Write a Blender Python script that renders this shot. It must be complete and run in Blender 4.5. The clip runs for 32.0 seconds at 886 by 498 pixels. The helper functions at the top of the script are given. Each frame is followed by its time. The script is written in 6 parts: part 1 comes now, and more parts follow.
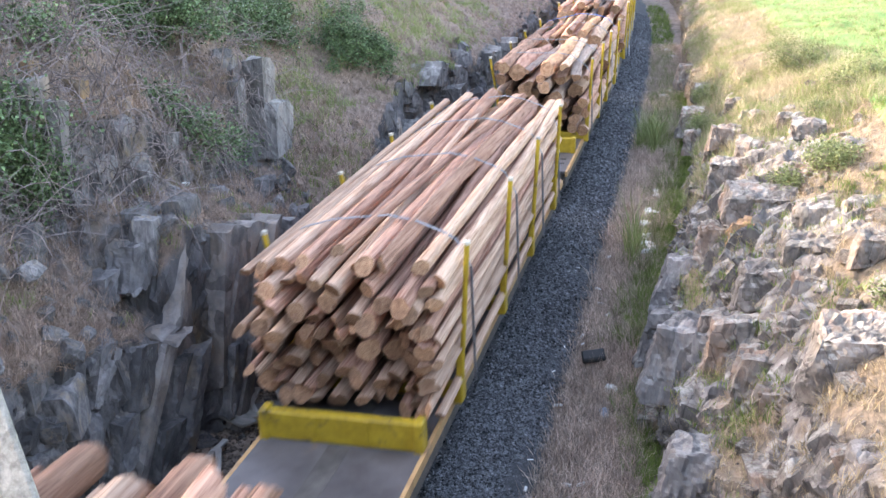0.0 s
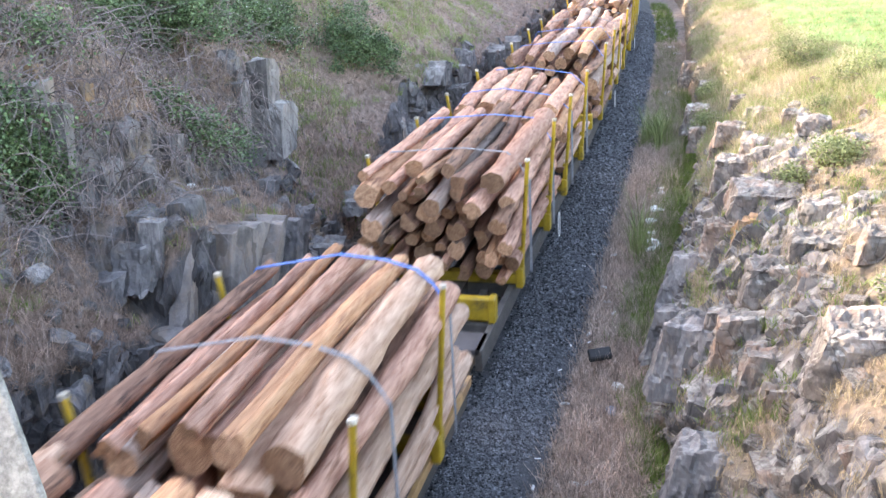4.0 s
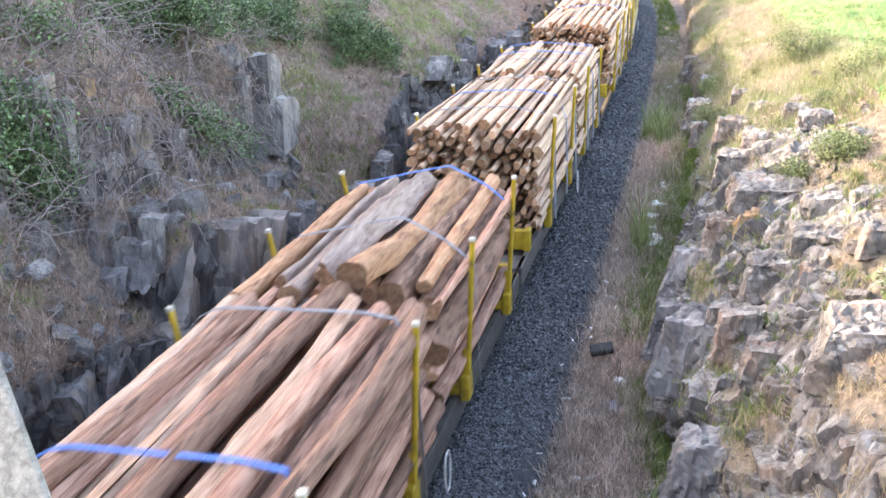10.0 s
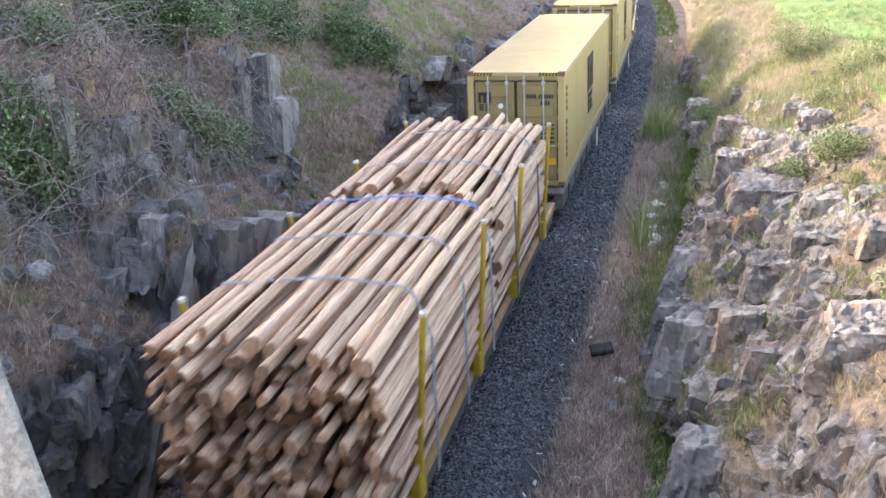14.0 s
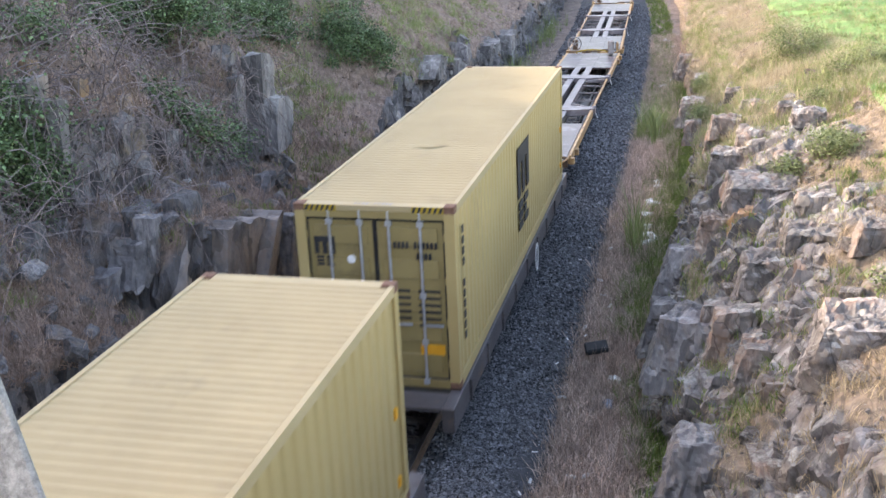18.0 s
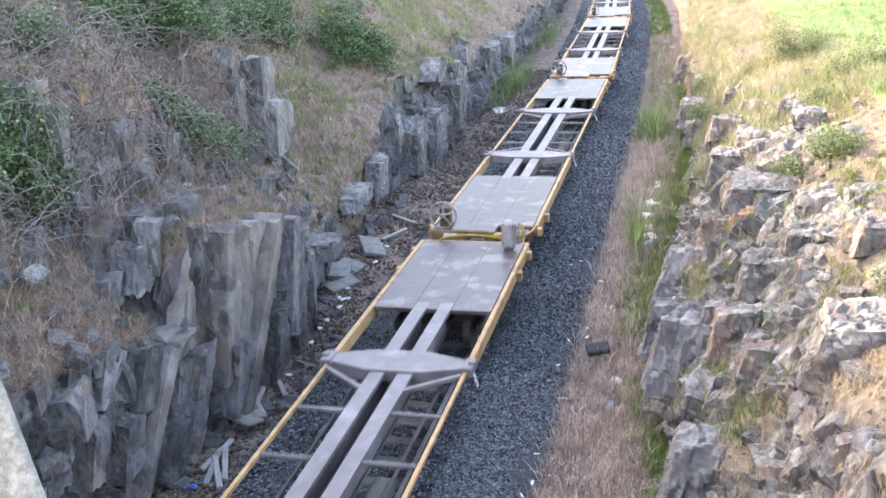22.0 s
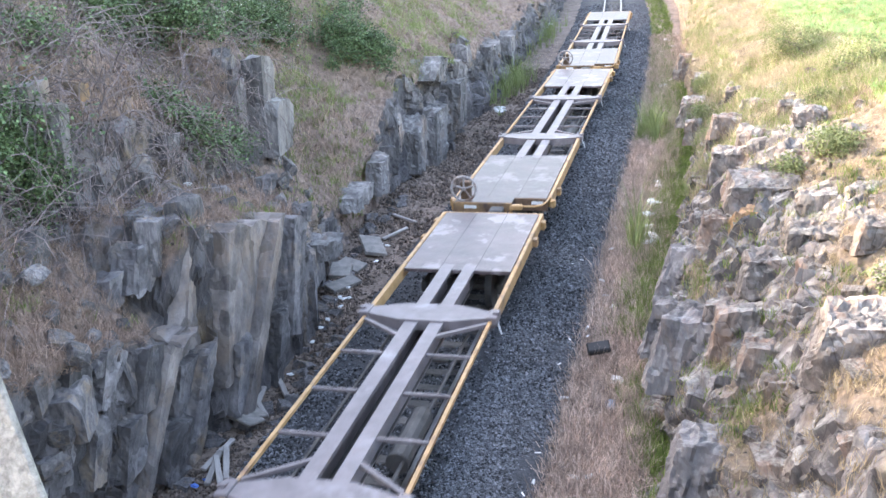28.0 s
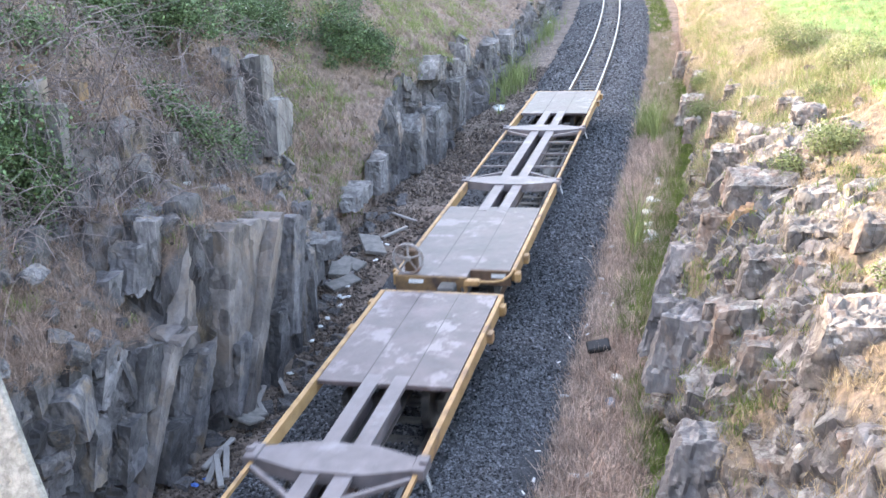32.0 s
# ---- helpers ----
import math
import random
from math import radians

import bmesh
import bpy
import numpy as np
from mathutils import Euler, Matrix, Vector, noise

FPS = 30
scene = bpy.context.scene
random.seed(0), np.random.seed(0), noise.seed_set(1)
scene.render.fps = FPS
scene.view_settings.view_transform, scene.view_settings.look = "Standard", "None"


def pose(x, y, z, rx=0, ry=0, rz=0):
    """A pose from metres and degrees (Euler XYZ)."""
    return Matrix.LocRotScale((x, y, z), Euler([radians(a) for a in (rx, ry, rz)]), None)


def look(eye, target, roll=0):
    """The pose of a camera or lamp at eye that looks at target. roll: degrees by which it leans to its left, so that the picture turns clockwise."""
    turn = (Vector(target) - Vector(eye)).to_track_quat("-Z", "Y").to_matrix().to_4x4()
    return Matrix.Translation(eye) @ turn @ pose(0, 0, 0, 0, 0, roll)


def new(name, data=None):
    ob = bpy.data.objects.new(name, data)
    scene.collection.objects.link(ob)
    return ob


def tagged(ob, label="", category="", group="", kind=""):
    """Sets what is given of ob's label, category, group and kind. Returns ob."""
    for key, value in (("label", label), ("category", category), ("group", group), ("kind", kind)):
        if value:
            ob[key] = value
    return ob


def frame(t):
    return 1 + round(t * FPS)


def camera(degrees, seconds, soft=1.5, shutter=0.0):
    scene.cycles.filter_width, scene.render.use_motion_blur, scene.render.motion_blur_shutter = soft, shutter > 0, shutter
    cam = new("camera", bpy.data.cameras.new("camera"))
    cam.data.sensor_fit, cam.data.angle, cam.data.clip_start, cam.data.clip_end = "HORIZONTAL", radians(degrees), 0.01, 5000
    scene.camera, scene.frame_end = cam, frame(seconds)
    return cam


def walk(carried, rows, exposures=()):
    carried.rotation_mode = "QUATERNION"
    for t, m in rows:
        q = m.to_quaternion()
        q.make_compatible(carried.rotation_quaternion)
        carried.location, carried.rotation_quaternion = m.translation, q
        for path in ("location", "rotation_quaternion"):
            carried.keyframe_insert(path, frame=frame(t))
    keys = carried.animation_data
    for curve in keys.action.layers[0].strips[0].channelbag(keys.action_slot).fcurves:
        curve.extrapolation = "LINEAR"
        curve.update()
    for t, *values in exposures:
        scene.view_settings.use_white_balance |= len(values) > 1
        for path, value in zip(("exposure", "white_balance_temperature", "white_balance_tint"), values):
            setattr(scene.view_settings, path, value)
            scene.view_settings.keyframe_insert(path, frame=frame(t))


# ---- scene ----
# ---------- camera: held by hand on a road bridge over a railway cutting ----------
cam = camera(46.24, 32.0, shutter=0.5)
CAM_TURNS = [  # seconds, pan to the right, tilt down, roll, in degrees
    (0.0, -14.127, 18.747, -1.672), (0.5, -14.195, 18.713, -1.369), (1.0, -14.299, 18.69, -1.133), (1.5, -14.35, 18.678, -1.543),
    (2.0, -14.347, 18.684, -1.836), (2.5, -14.348, 18.725, -1.918), (3.0, -14.362, 18.742, -2.104), (3.5, -14.405, 18.753, -2.182),
    (5.5, -14.515, 18.789, -2.384), (6.0, -14.528, 18.807, -2.348), (6.5, -14.544, 18.845, -2.449), (7.0, -14.547, 18.877, -2.46),
    (7.5, -14.52, 18.931, -2.489), (8.0, -14.534, 18.965, -2.442), (8.5, -14.541, 18.973, -2.461), (9.0, -14.566, 18.996, -2.434),
    (9.5, -14.569, 19.017, -2.346), (10.0, -14.554, 19.033, -2.357), (10.5, -14.556, 18.995, -2.347), (11.0, -14.54, 18.961, -2.241),
    (11.5, -14.535, 18.931, -2.282), (12.0, -14.544, 18.961, -2.29), (12.5, -14.53, 18.98, -2.288), (13.0, -14.539, 19.023, -2.296),
    (13.5, -14.536, 19.052, -2.352), (14.0, -14.533, 19.013, -2.429), (14.5, -14.512, 19.058, -2.452), (16.5, -14.287, 19.075, -2.478),
    (17.0, -14.27, 19.071, -2.436), (17.5, -14.234, 19.067, -2.492), (18.0, -14.236, 19.093, -2.481), (18.5, -14.226, 19.143, -2.504),
    (19.0, -14.221, 19.16, -2.586), (19.5, -14.219, 19.111, -2.62), (20.0, -14.223, 19.11, -2.748), (20.5, -14.218, 18.952, -2.806),
    (21.0, -14.243, 18.956, -2.859), (21.5, -14.245, 18.976, -2.794), (22.0, -14.28, 18.971, -2.8), (22.5, -14.299, 19.001, -2.866),
    (23.0, -14.292, 19.028, -2.825), (23.5, -14.303, 19.062, -2.83), (24.0, -14.301, 19.056, -2.893), (24.5, -14.294, 19.0, -2.88),
    (25.0, -14.305, 19.01, -2.879), (25.5, -14.317, 19.005, -2.887), (27.5, -14.311, 18.983, -2.932), (28.0, -14.321, 19.013, -2.94),
    (28.5, -14.309, 18.939, -2.918), (29.0, -14.296, 18.96, -2.993), (29.5, -14.3, 18.989, -2.963), (30.0, -14.302, 18.998, -2.975),
    (30.5, -14.303, 19.03, -2.985), (31.0, -14.314, 19.031, -3.021), (31.5, -14.314, 19.054, -3.01), (32.0, -14.296, 19.089, -3.075),
]
walk(cam, [(t, pose(4.529, 0, 8.098, 90 - tilt, 0, -pan) @ pose(0, 0, 0, 0, 0, roll)) for t, pan, tilt, roll in CAM_TURNS],
     exposures=[(0, 3.07, 7700, 17), (3, 3.19, 7700, 17), (12.2, 3.18, 7750, 17), (13, 2.93, 7750, 17), (14, 2.79, 7700, 18), (16.5, 2.6, 7650, 19), (20.6, 2.63, 7550, 18),
                (21.1, 2.78, 7550, 18), (21.7, 3.18, 7600, 17), (32, 3.18, 7600, 17)])

TRAIN_RUN = [  # seconds, metres that the train has come nearer since 18 s
    (0.0, -126.08), (0.5, -122.35), (1.0, -118.66), (1.5, -115.0), (2.0, -111.32), (2.5, -107.65), (3.0, -103.99),
    (3.5, -100.34), (5.5, -85.77), (6.0, -82.13), (6.5, -78.5), (7.0, -74.87), (7.5, -71.29), (8.0, -67.76),
    (8.5, -64.23), (9.0, -60.76), (9.5, -57.32), (10.0, -53.92), (10.5, -50.51), (11.0, -47.07), (11.5, -43.63),
    (12.0, -40.21), (12.5, -36.8), (13.0, -33.41), (13.5, -30.02), (14.0, -26.63), (14.5, -23.25), (16.5, -9.87),
    (17.0, -6.55), (17.5, -3.27), (18.0, 0.0), (18.5, 3.3), (19.0, 6.59), (19.5, 9.83), (20.0, 13.03),
    (20.5, 16.23), (21.0, 19.42), (21.5, 22.61), (22.0, 25.8), (22.5, 28.96), (23.0, 32.1), (23.5, 35.25),
    (24.0, 38.43), (24.5, 41.57), (25.0, 44.62), (25.5, 47.68), (27.5, 59.98), (28.0, 63.05), (28.5, 66.14),
    (29.0, 69.24), (29.5, 72.36), (30.0, 75.49), (30.5, 78.62), (31.0, 81.74), (31.5, 84.83), (32.0, 87.89),
]

# ---------- daylight: sun over the tall bank, open sky ----------
SUN_FROM = Vector((-0.86, 0.10, 0.37)).normalized()
world = bpy.data.worlds.new("sky")
scene.world = world
world.use_nodes = True
wn = world.node_tree.nodes
sky = wn.new("ShaderNodeTexSky")
sky.sky_type, sky.sun_disc = "NISHITA", False
sky.sun_elevation = math.asin(SUN_FROM.z)
sky.sun_rotation = math.atan2(SUN_FROM.x, SUN_FROM.y)
sky.air_density, sky.dust_density = 1.0, 2.0
wn["Background"].inputs[1].default_value = 0.15
world.node_tree.links.new(sky.outputs[0], wn["Background"].inputs[0])
sun = new("sun", bpy.data.lights.new("sun", "SUN"))
sun.data.energy, sun.data.angle, sun.data.color = 1.15, radians(2), (1.0, 0.96, 0.9)
sun.matrix_world = look(SUN_FROM * 60, (0, 0, 0))

# ---------- materials ----------
def mat(name, dark, light, scale=4.0, rough=0.85, bump=0.3, bump_scale=40.0, metal=0.0, stretch=(1, 1, 1), vary=0.0,
        stain=None, stain_scale=1.5, stain_at=(0.55, 0.7), spec=0.4, island=0.0, detail=8.0, cracks=0.0, lichen=None, span=(0.32, 0.68), chips=0.0, rings=0.0):
    """A surface with a grain between two colours, patches of a third, and fine relief."""
    m = bpy.data.materials.new(name)
    m.use_nodes = True
    nt = m.node_tree
    n, link = nt.nodes, nt.links.new
    bsdf = n["Principled BSDF"]
    co = n.new("ShaderNodeTexCoord")
    mp = n.new("ShaderNodeMapping")
    mp.inputs["Scale"].default_value = stretch
    link(co.outputs["Object"], mp.inputs[0])
    where = mp.outputs[0]
    info = None
    if vary:
        info = n.new("ShaderNodeObjectInfo")
        add = n.new("ShaderNodeVectorMath")
        mul = n.new("ShaderNodeMath")
        mul.operation = "MULTIPLY"
        mul.inputs[1].default_value = 37.0
        link(info.outputs["Random"], mul.inputs[0])
        link(where, add.inputs[0])
        link(mul.outputs[0], add.inputs[1])
        where = add.outputs[0]
    def grain(s, d=detail):
        t = n.new("ShaderNodeTexNoise")
        t.inputs["Scale"].default_value, t.inputs["Detail"].default_value = s, d
        t.inputs["Roughness"].default_value = 0.68
        link(where, t.inputs["Vector"])
        return t.outputs[0]
    g = grain(scale)
    ramp = n.new("ShaderNodeValToRGB")
    ramp.color_ramp.elements[0].position, ramp.color_ramp.elements[1].position = span
    ramp.color_ramp.elements[0].color, ramp.color_ramp.elements[1].color = (*dark, 1), (*light, 1)
    link(g, ramp.inputs[0])
    col = ramp.outputs[0]
    if stain:
        g2 = grain(stain_scale)
        rr = n.new("ShaderNodeMapRange")
        rr.inputs[1].default_value, rr.inputs[2].default_value = stain_at
        link(g2, rr.inputs[0])
        mx = n.new("ShaderNodeMix")
        mx.data_type = "RGBA"
        link(rr.outputs[0], mx.inputs[0])
        link(col, mx.inputs[6])
        mx.inputs[7].default_value = (*stain, 1)
        col = mx.outputs[2]
    if lichen:
        g3 = grain(4.5)
        rl = n.new("ShaderNodeMapRange")
        rl.inputs[1].default_value, rl.inputs[2].default_value = 0.44, 0.64
        link(g3, rl.inputs[0])
        ml = n.new("ShaderNodeMix")
        ml.data_type = "RGBA"
        up = n.new("ShaderNodeNewGeometry")
        sep = n.new("ShaderNodeSeparateXYZ")
        link(up.outputs["Normal"], sep.inputs[0])
        rz = n.new("ShaderNodeMapRange")
        rz.inputs[1].default_value, rz.inputs[2].default_value, rz.inputs[3].default_value = 0.1, 0.75, 0.12
        link(sep.outputs["Z"], rz.inputs[0])
        both = n.new("ShaderNodeMath")
        both.operation = "MULTIPLY"
        link(rl.outputs[0], both.inputs[0])
        link(rz.outputs[0], both.inputs[1])
        link(both.outputs[0], ml.inputs[0])
        link(col, ml.inputs[6])
        ml.inputs[7].default_value = (*lichen, 1)
        col = ml.outputs[2]
    gap = None
    if cracks:
        warp = n.new("ShaderNodeTexNoise")
        warp.inputs["Scale"].default_value, warp.inputs["Detail"].default_value = 2.5, 3
        link(where, warp.inputs["Vector"])
        wv = n.new("ShaderNodeVectorMath")
        wv.operation = "MULTIPLY_ADD"
        wv.inputs[1].default_value = (0.35, 0.35, 0.35)
        link(warp.outputs["Color"], wv.inputs[0])
        link(where, wv.inputs[2])
        vo = n.new("ShaderNodeTexVoronoi")
        vo.feature = "DISTANCE_TO_EDGE"
        vo.inputs["Scale"].default_value = cracks
        link(wv.outputs[0], vo.inputs["Vector"])
        gr = n.new("ShaderNodeMapRange")
        gr.inputs[1].default_value, gr.inputs[2].default_value = 0.0, 0.022
        gr.inputs[3].default_value, gr.inputs[4].default_value = 0.55, 1.0
        link(vo.outputs["Distance"], gr.inputs[0])
        gap = gr.outputs[0]
        mc = n.new("ShaderNodeMix")
        mc.data_type, mc.blend_type = "RGBA", "MULTIPLY"
        mc.inputs[0].default_value = 1.0
        link(col, mc.inputs[6])
        link(gap, mc.inputs[7])
        col = mc.outputs[2]
    flake = None
    if chips:  # flat flakes, each with its own level and tone
        sway = n.new("ShaderNodeTexNoise")
        sway.inputs["Scale"].default_value, sway.inputs["Detail"].default_value = 3.0, 4
        link(where, sway.inputs["Vector"])
        sv = n.new("ShaderNodeVectorMath")
        sv.operation = "MULTIPLY_ADD"
        sv.inputs[1].default_value = (0.22, 0.22, 0.22)
        link(sway.outputs["Color"], sv.inputs[0])
        link(where, sv.inputs[2])
        vc = n.new("ShaderNodeTexVoronoi")
        vc.distance = "MANHATTAN"
        vc.inputs["Scale"].default_value = chips
        link(sv.outputs[0], vc.inputs["Vector"])
        sc = n.new("ShaderNodeSeparateColor")
        link(vc.outputs["Color"], sc.inputs[0])
        flake = sc.outputs[0]
        tone = n.new("ShaderNodeMapRange")
        tone.inputs[3].default_value, tone.inputs[4].default_value = 0.66, 1.34
        link(sc.outputs[1], tone.inputs[0])
        mt = n.new("ShaderNodeMix")
        mt.data_type, mt.blend_type = "RGBA", "MULTIPLY"
        mt.inputs[0].default_value = 1.0
        link(col, mt.inputs[6])
        link(tone.outputs[0], mt.inputs[7])
        col = mt.outputs[2]
    if rings:
        wv2 = n.new("ShaderNodeTexWave")
        wv2.wave_type, wv2.rings_direction = "RINGS", "Y"
        wv2.inputs["Scale"].default_value, wv2.inputs["Distortion"].default_value = rings, 1.5
        link(mp.outputs[0], wv2.inputs["Vector"])
        rt = n.new("ShaderNodeMapRange")
        rt.inputs[3].default_value, rt.inputs[4].default_value = 0.72, 1.12
        link(wv2.outputs["Fac"], rt.inputs[0])
        mw = n.new("ShaderNodeMix")
        mw.data_type, mw.blend_type = "RGBA", "MULTIPLY"
        mw.inputs[0].default_value = 1.0
        link(col, mw.inputs[6])
        link(rt.outputs[0], mw.inputs[7])
        col = mw.outputs[2]
    if vary or island:
        hs = n.new("ShaderNodeHueSaturation")
        mr = n.new("ShaderNodeMapRange")
        amount = vary or island
        mr.inputs[3].default_value, mr.inputs[4].default_value = 1 - amount, 1 + amount
        if island:
            geo = n.new("ShaderNodeNewGeometry")
            link(geo.outputs["Random Per Island"], mr.inputs[0])
        else:
            link(info.outputs["Random"], mr.inputs[0])
        link(mr.outputs[0], hs.inputs["Value"])
        link(col, hs.inputs["Color"])
        col = hs.outputs[0]
    link(col, bsdf.inputs["Base Color"])
    bsdf.inputs["Metallic"].default_value = metal
    bsdf.inputs["Specular IOR Level"].default_value = spec
    rm = n.new("ShaderNodeMapRange")
    rm.inputs[3].default_value, rm.inputs[4].default_value = max(0.05, rough - 0.12), min(1, rough + 0.12)
    link(g, rm.inputs[0])
    link(rm.outputs[0], bsdf.inputs["Roughness"])
    if bump:
        b = n.new("ShaderNodeBump")
        b.inputs["Strength"].default_value, b.inputs["Distance"].default_value = bump, 0.02
        high = grain(bump_scale, 6.0)
        if flake:
            b.inputs["Distance"].default_value = 0.06
            fm = n.new("ShaderNodeMath")
            fm.operation = "MULTIPLY_ADD"
            fm.inputs[1].default_value = 0.9
            link(flake, fm.inputs[0])
            link(high, fm.inputs[2])
            high = fm.outputs[0]
        if gap:
            b.inputs["Distance"].default_value = 0.05
            sm = n.new("ShaderNodeMath")
            sm.operation = "MULTIPLY_ADD"
            sm.inputs[1].default_value = 0.6
            link(gap, sm.inputs[0])
            link(high, sm.inputs[2])
            high = sm.outputs[0]
        link(high, b.inputs["Height"])
        link(b.outputs[0], bsdf.inputs["Normal"])
    return m


def blend_cover(m, dark, light, scale, low=0.35, high=0.65):
    """Lays a second cover (earth and dead grass) over m where the mesh's layer 'cover' says so."""
    nt = m.node_tree
    n, link = nt.nodes, nt.links.new
    bsdf = n["Principled BSDF"]
    src = bsdf.inputs["Base Color"].links[0].from_socket
    at = n.new("ShaderNodeAttribute")
    at.attribute_name = "cover"
    co = n.new("ShaderNodeTexCoord")
    t = n.new("ShaderNodeTexNoise")
    t.inputs["Scale"].default_value, t.inputs["Detail"].default_value = scale, 8
    link(co.outputs["Object"], t.inputs["Vector"])
    ramp = n.new("ShaderNodeValToRGB")
    ramp.color_ramp.elements[0].position, ramp.color_ramp.elements[1].position = 0.3, 0.7
    ramp.color_ramp.elements[0].color, ramp.color_ramp.elements[1].color = (*dark, 1), (*light, 1)
    link(t.outputs[0], ramp.inputs[0])
    t2 = n.new("ShaderNodeTexNoise")
    t2.inputs["Scale"].default_value, t2.inputs["Detail"].default_value = 3.0, 8
    link(co.outputs["Object"], t2.inputs["Vector"])
    add = n.new("ShaderNodeMath")
    add.operation = "ADD"
    link(at.outputs["Fac"], add.inputs[0])
    sub = n.new("ShaderNodeMath")
    sub.operation = "SUBTRACT"
    link(t2.outputs[0], sub.inputs[0])
    sub.inputs[1].default_value = 0.5
    link(sub.outputs[0], add.inputs[1])
    rr = n.new("ShaderNodeMapRange")
    rr.inputs[1].default_value, rr.inputs[2].default_value = low, high
    link(add.outputs[0], rr.inputs[0])
    mx = n.new("ShaderNodeMix")
    mx.data_type = "RGBA"
    link(rr.outputs[0], mx.inputs[0])
    link(src, mx.inputs[6])
    link(ramp.outputs[0], mx.inputs[7])
    link(mx.outputs[2], bsdf.inputs["Base Color"])
    return m


M_ROCK = blend_cover(mat("slate_rock", (0.048, 0.045, 0.049), (0.205, 0.188, 0.186), 2.2, 0.82, 0.9, 22, stretch=(1, 1, 0.35),
             stain=(0.23, 0.165, 0.105), stain_scale=0.9, stain_at=(0.53, 0.70), chips=3.2), (0.14, 0.097, 0.077), (0.365, 0.262, 0.21), 6)
M_ROCK_PALE = blend_cover(mat("lichen_rock", (0.07, 0.065, 0.066), (0.235, 0.212, 0.2), 2.5, 0.9, 0.7, 24, stretch=(1, 1, 0.6),
             stain=(0.29, 0.21, 0.165), stain_scale=0.8, stain_at=(0.55, 0.72), chips=3.4, cracks=1.9, lichen=(0.36, 0.35, 0.32)), (0.10, 0.078, 0.058), (0.31, 0.235, 0.165), 9)
M_BLOCK = mat("slate_block", (0.06, 0.057, 0.061), (0.225, 0.208, 0.205), 3.2, 0.72, 0.6, 14, stretch=(1, 1, 0.75), vary=0.35, stain=(0.20, 0.145, 0.098), stain_scale=0.8, stain_at=(0.54, 0.68), chips=1.5)
M_SLAB = mat("mineral_streaked_slate", (0.098, 0.086, 0.084), (0.285, 0.25, 0.232), 3.4, 0.75, 0.5, 14, stretch=(1, 1, 0.75), vary=0.15, stain=(0.25, 0.195, 0.16), stain_scale=1.6, stain_at=(0.48, 0.62), chips=2.2)
M_BLOCK_PALE = mat("pale_block", (0.09, 0.08, 0.074), (0.30, 0.262, 0.236), 5.0, 0.88, 0.9, 16, stretch=(1.2, 1.2, 0.6), vary=0.22, stain=(0.32, 0.215, 0.16), stain_scale=0.9, stain_at=(0.5, 0.66), chips=2.6, cracks=1.7, lichen=(0.37, 0.36, 0.325))
M_RUSTY = mat("rusty_slate", (0.10, 0.075, 0.06), (0.30, 0.225, 0.165), 2.4, 0.82, 0.6, 14, stretch=(1, 1, 0.55), vary=0.2, stain=(0.36, 0.215, 0.11), stain_scale=1.2, stain_at=(0.46, 0.6), chips=2.4)
M_SLAB_GREY = mat("blue_grey_slate", (0.088, 0.083, 0.085), (0.24, 0.22, 0.212), 3.0, 0.8, 0.6, 14, stretch=(1.4, 1.4, 0.4), vary=0.18, stain=(0.26, 0.2, 0.165), stain_scale=0.9, stain_at=(0.54, 0.68), chips=2.0, lichen=(0.30, 0.29, 0.275))
M_BED = mat("ballast_bed", (0.018, 0.019, 0.022), (0.095, 0.098, 0.105), 20, 0.85, 1.0, 30, stain=(0.06, 0.06, 0.062), stain_scale=0.8)
M_STONE = mat("ballast_stone", (0.04, 0.042, 0.047), (0.18, 0.186, 0.197), 9, 0.8, 0.3, 60, island=0.92)
M_RUBBLE = mat("rubble_chips", (0.062, 0.047, 0.039), (0.235, 0.18, 0.148), 9, 0.85, 0.3, 60, island=0.6)
M_STONE_PALE = mat("pale_chips", (0.10, 0.085, 0.075), (0.30, 0.26, 0.225), 9, 0.85, 0.3, 60, island=0.6)
M_WHEEL = mat("worn_wheel_paint", (0.28, 0.25, 0.235), (0.46, 0.42, 0.40), 6, 0.6, 0.2, 40, stain=(0.2, 0.11, 0.07), stain_scale=4.0, stain_at=(0.5, 0.62))
M_EARTH = mat("dry_earth", (0.12, 0.088, 0.07), (0.33, 0.25, 0.202), 3.0, 0.95, 0.8, 35, stain=(0.1, 0.085, 0.06), stain_scale=0.7)
M_FIELD = mat("field_grass", (0.09, 0.18, 0.055), (0.21, 0.34, 0.115), 1.2, 0.95, 0.8, 30, stain=(0.36, 0.34, 0.16), stain_scale=0.16, stain_at=(0.54, 0.68))
M_DRY = mat("dead_grass", (0.32, 0.235, 0.188), (0.72, 0.57, 0.475), 2.0, 0.95, 0.0, island=0.6)
M_STRAW = mat("bleached_grass", (0.26, 0.20, 0.115), (0.46, 0.37, 0.235), 2.0, 0.95, 0.0, island=0.3)
M_GREEN = mat("green_grass", (0.08, 0.125, 0.028), (0.24, 0.31, 0.085), 2.0, 0.9, 0.0, island=0.35)
M_LEAF = mat("bramble_leaf", (0.045, 0.085, 0.035), (0.16, 0.235, 0.105), 1.6, 0.55, 0.0, island=0.5)
M_SHRUB = mat("shrub_leaf", (0.11, 0.14, 0.055), (0.25, 0.285, 0.125), 1.6, 0.8, 0.0, island=0.28)
M_DRYBROWN = mat("brown_dead_grass", (0.225, 0.15, 0.112), (0.56, 0.405, 0.325), 2.0, 0.95, 0.0, island=0.5)
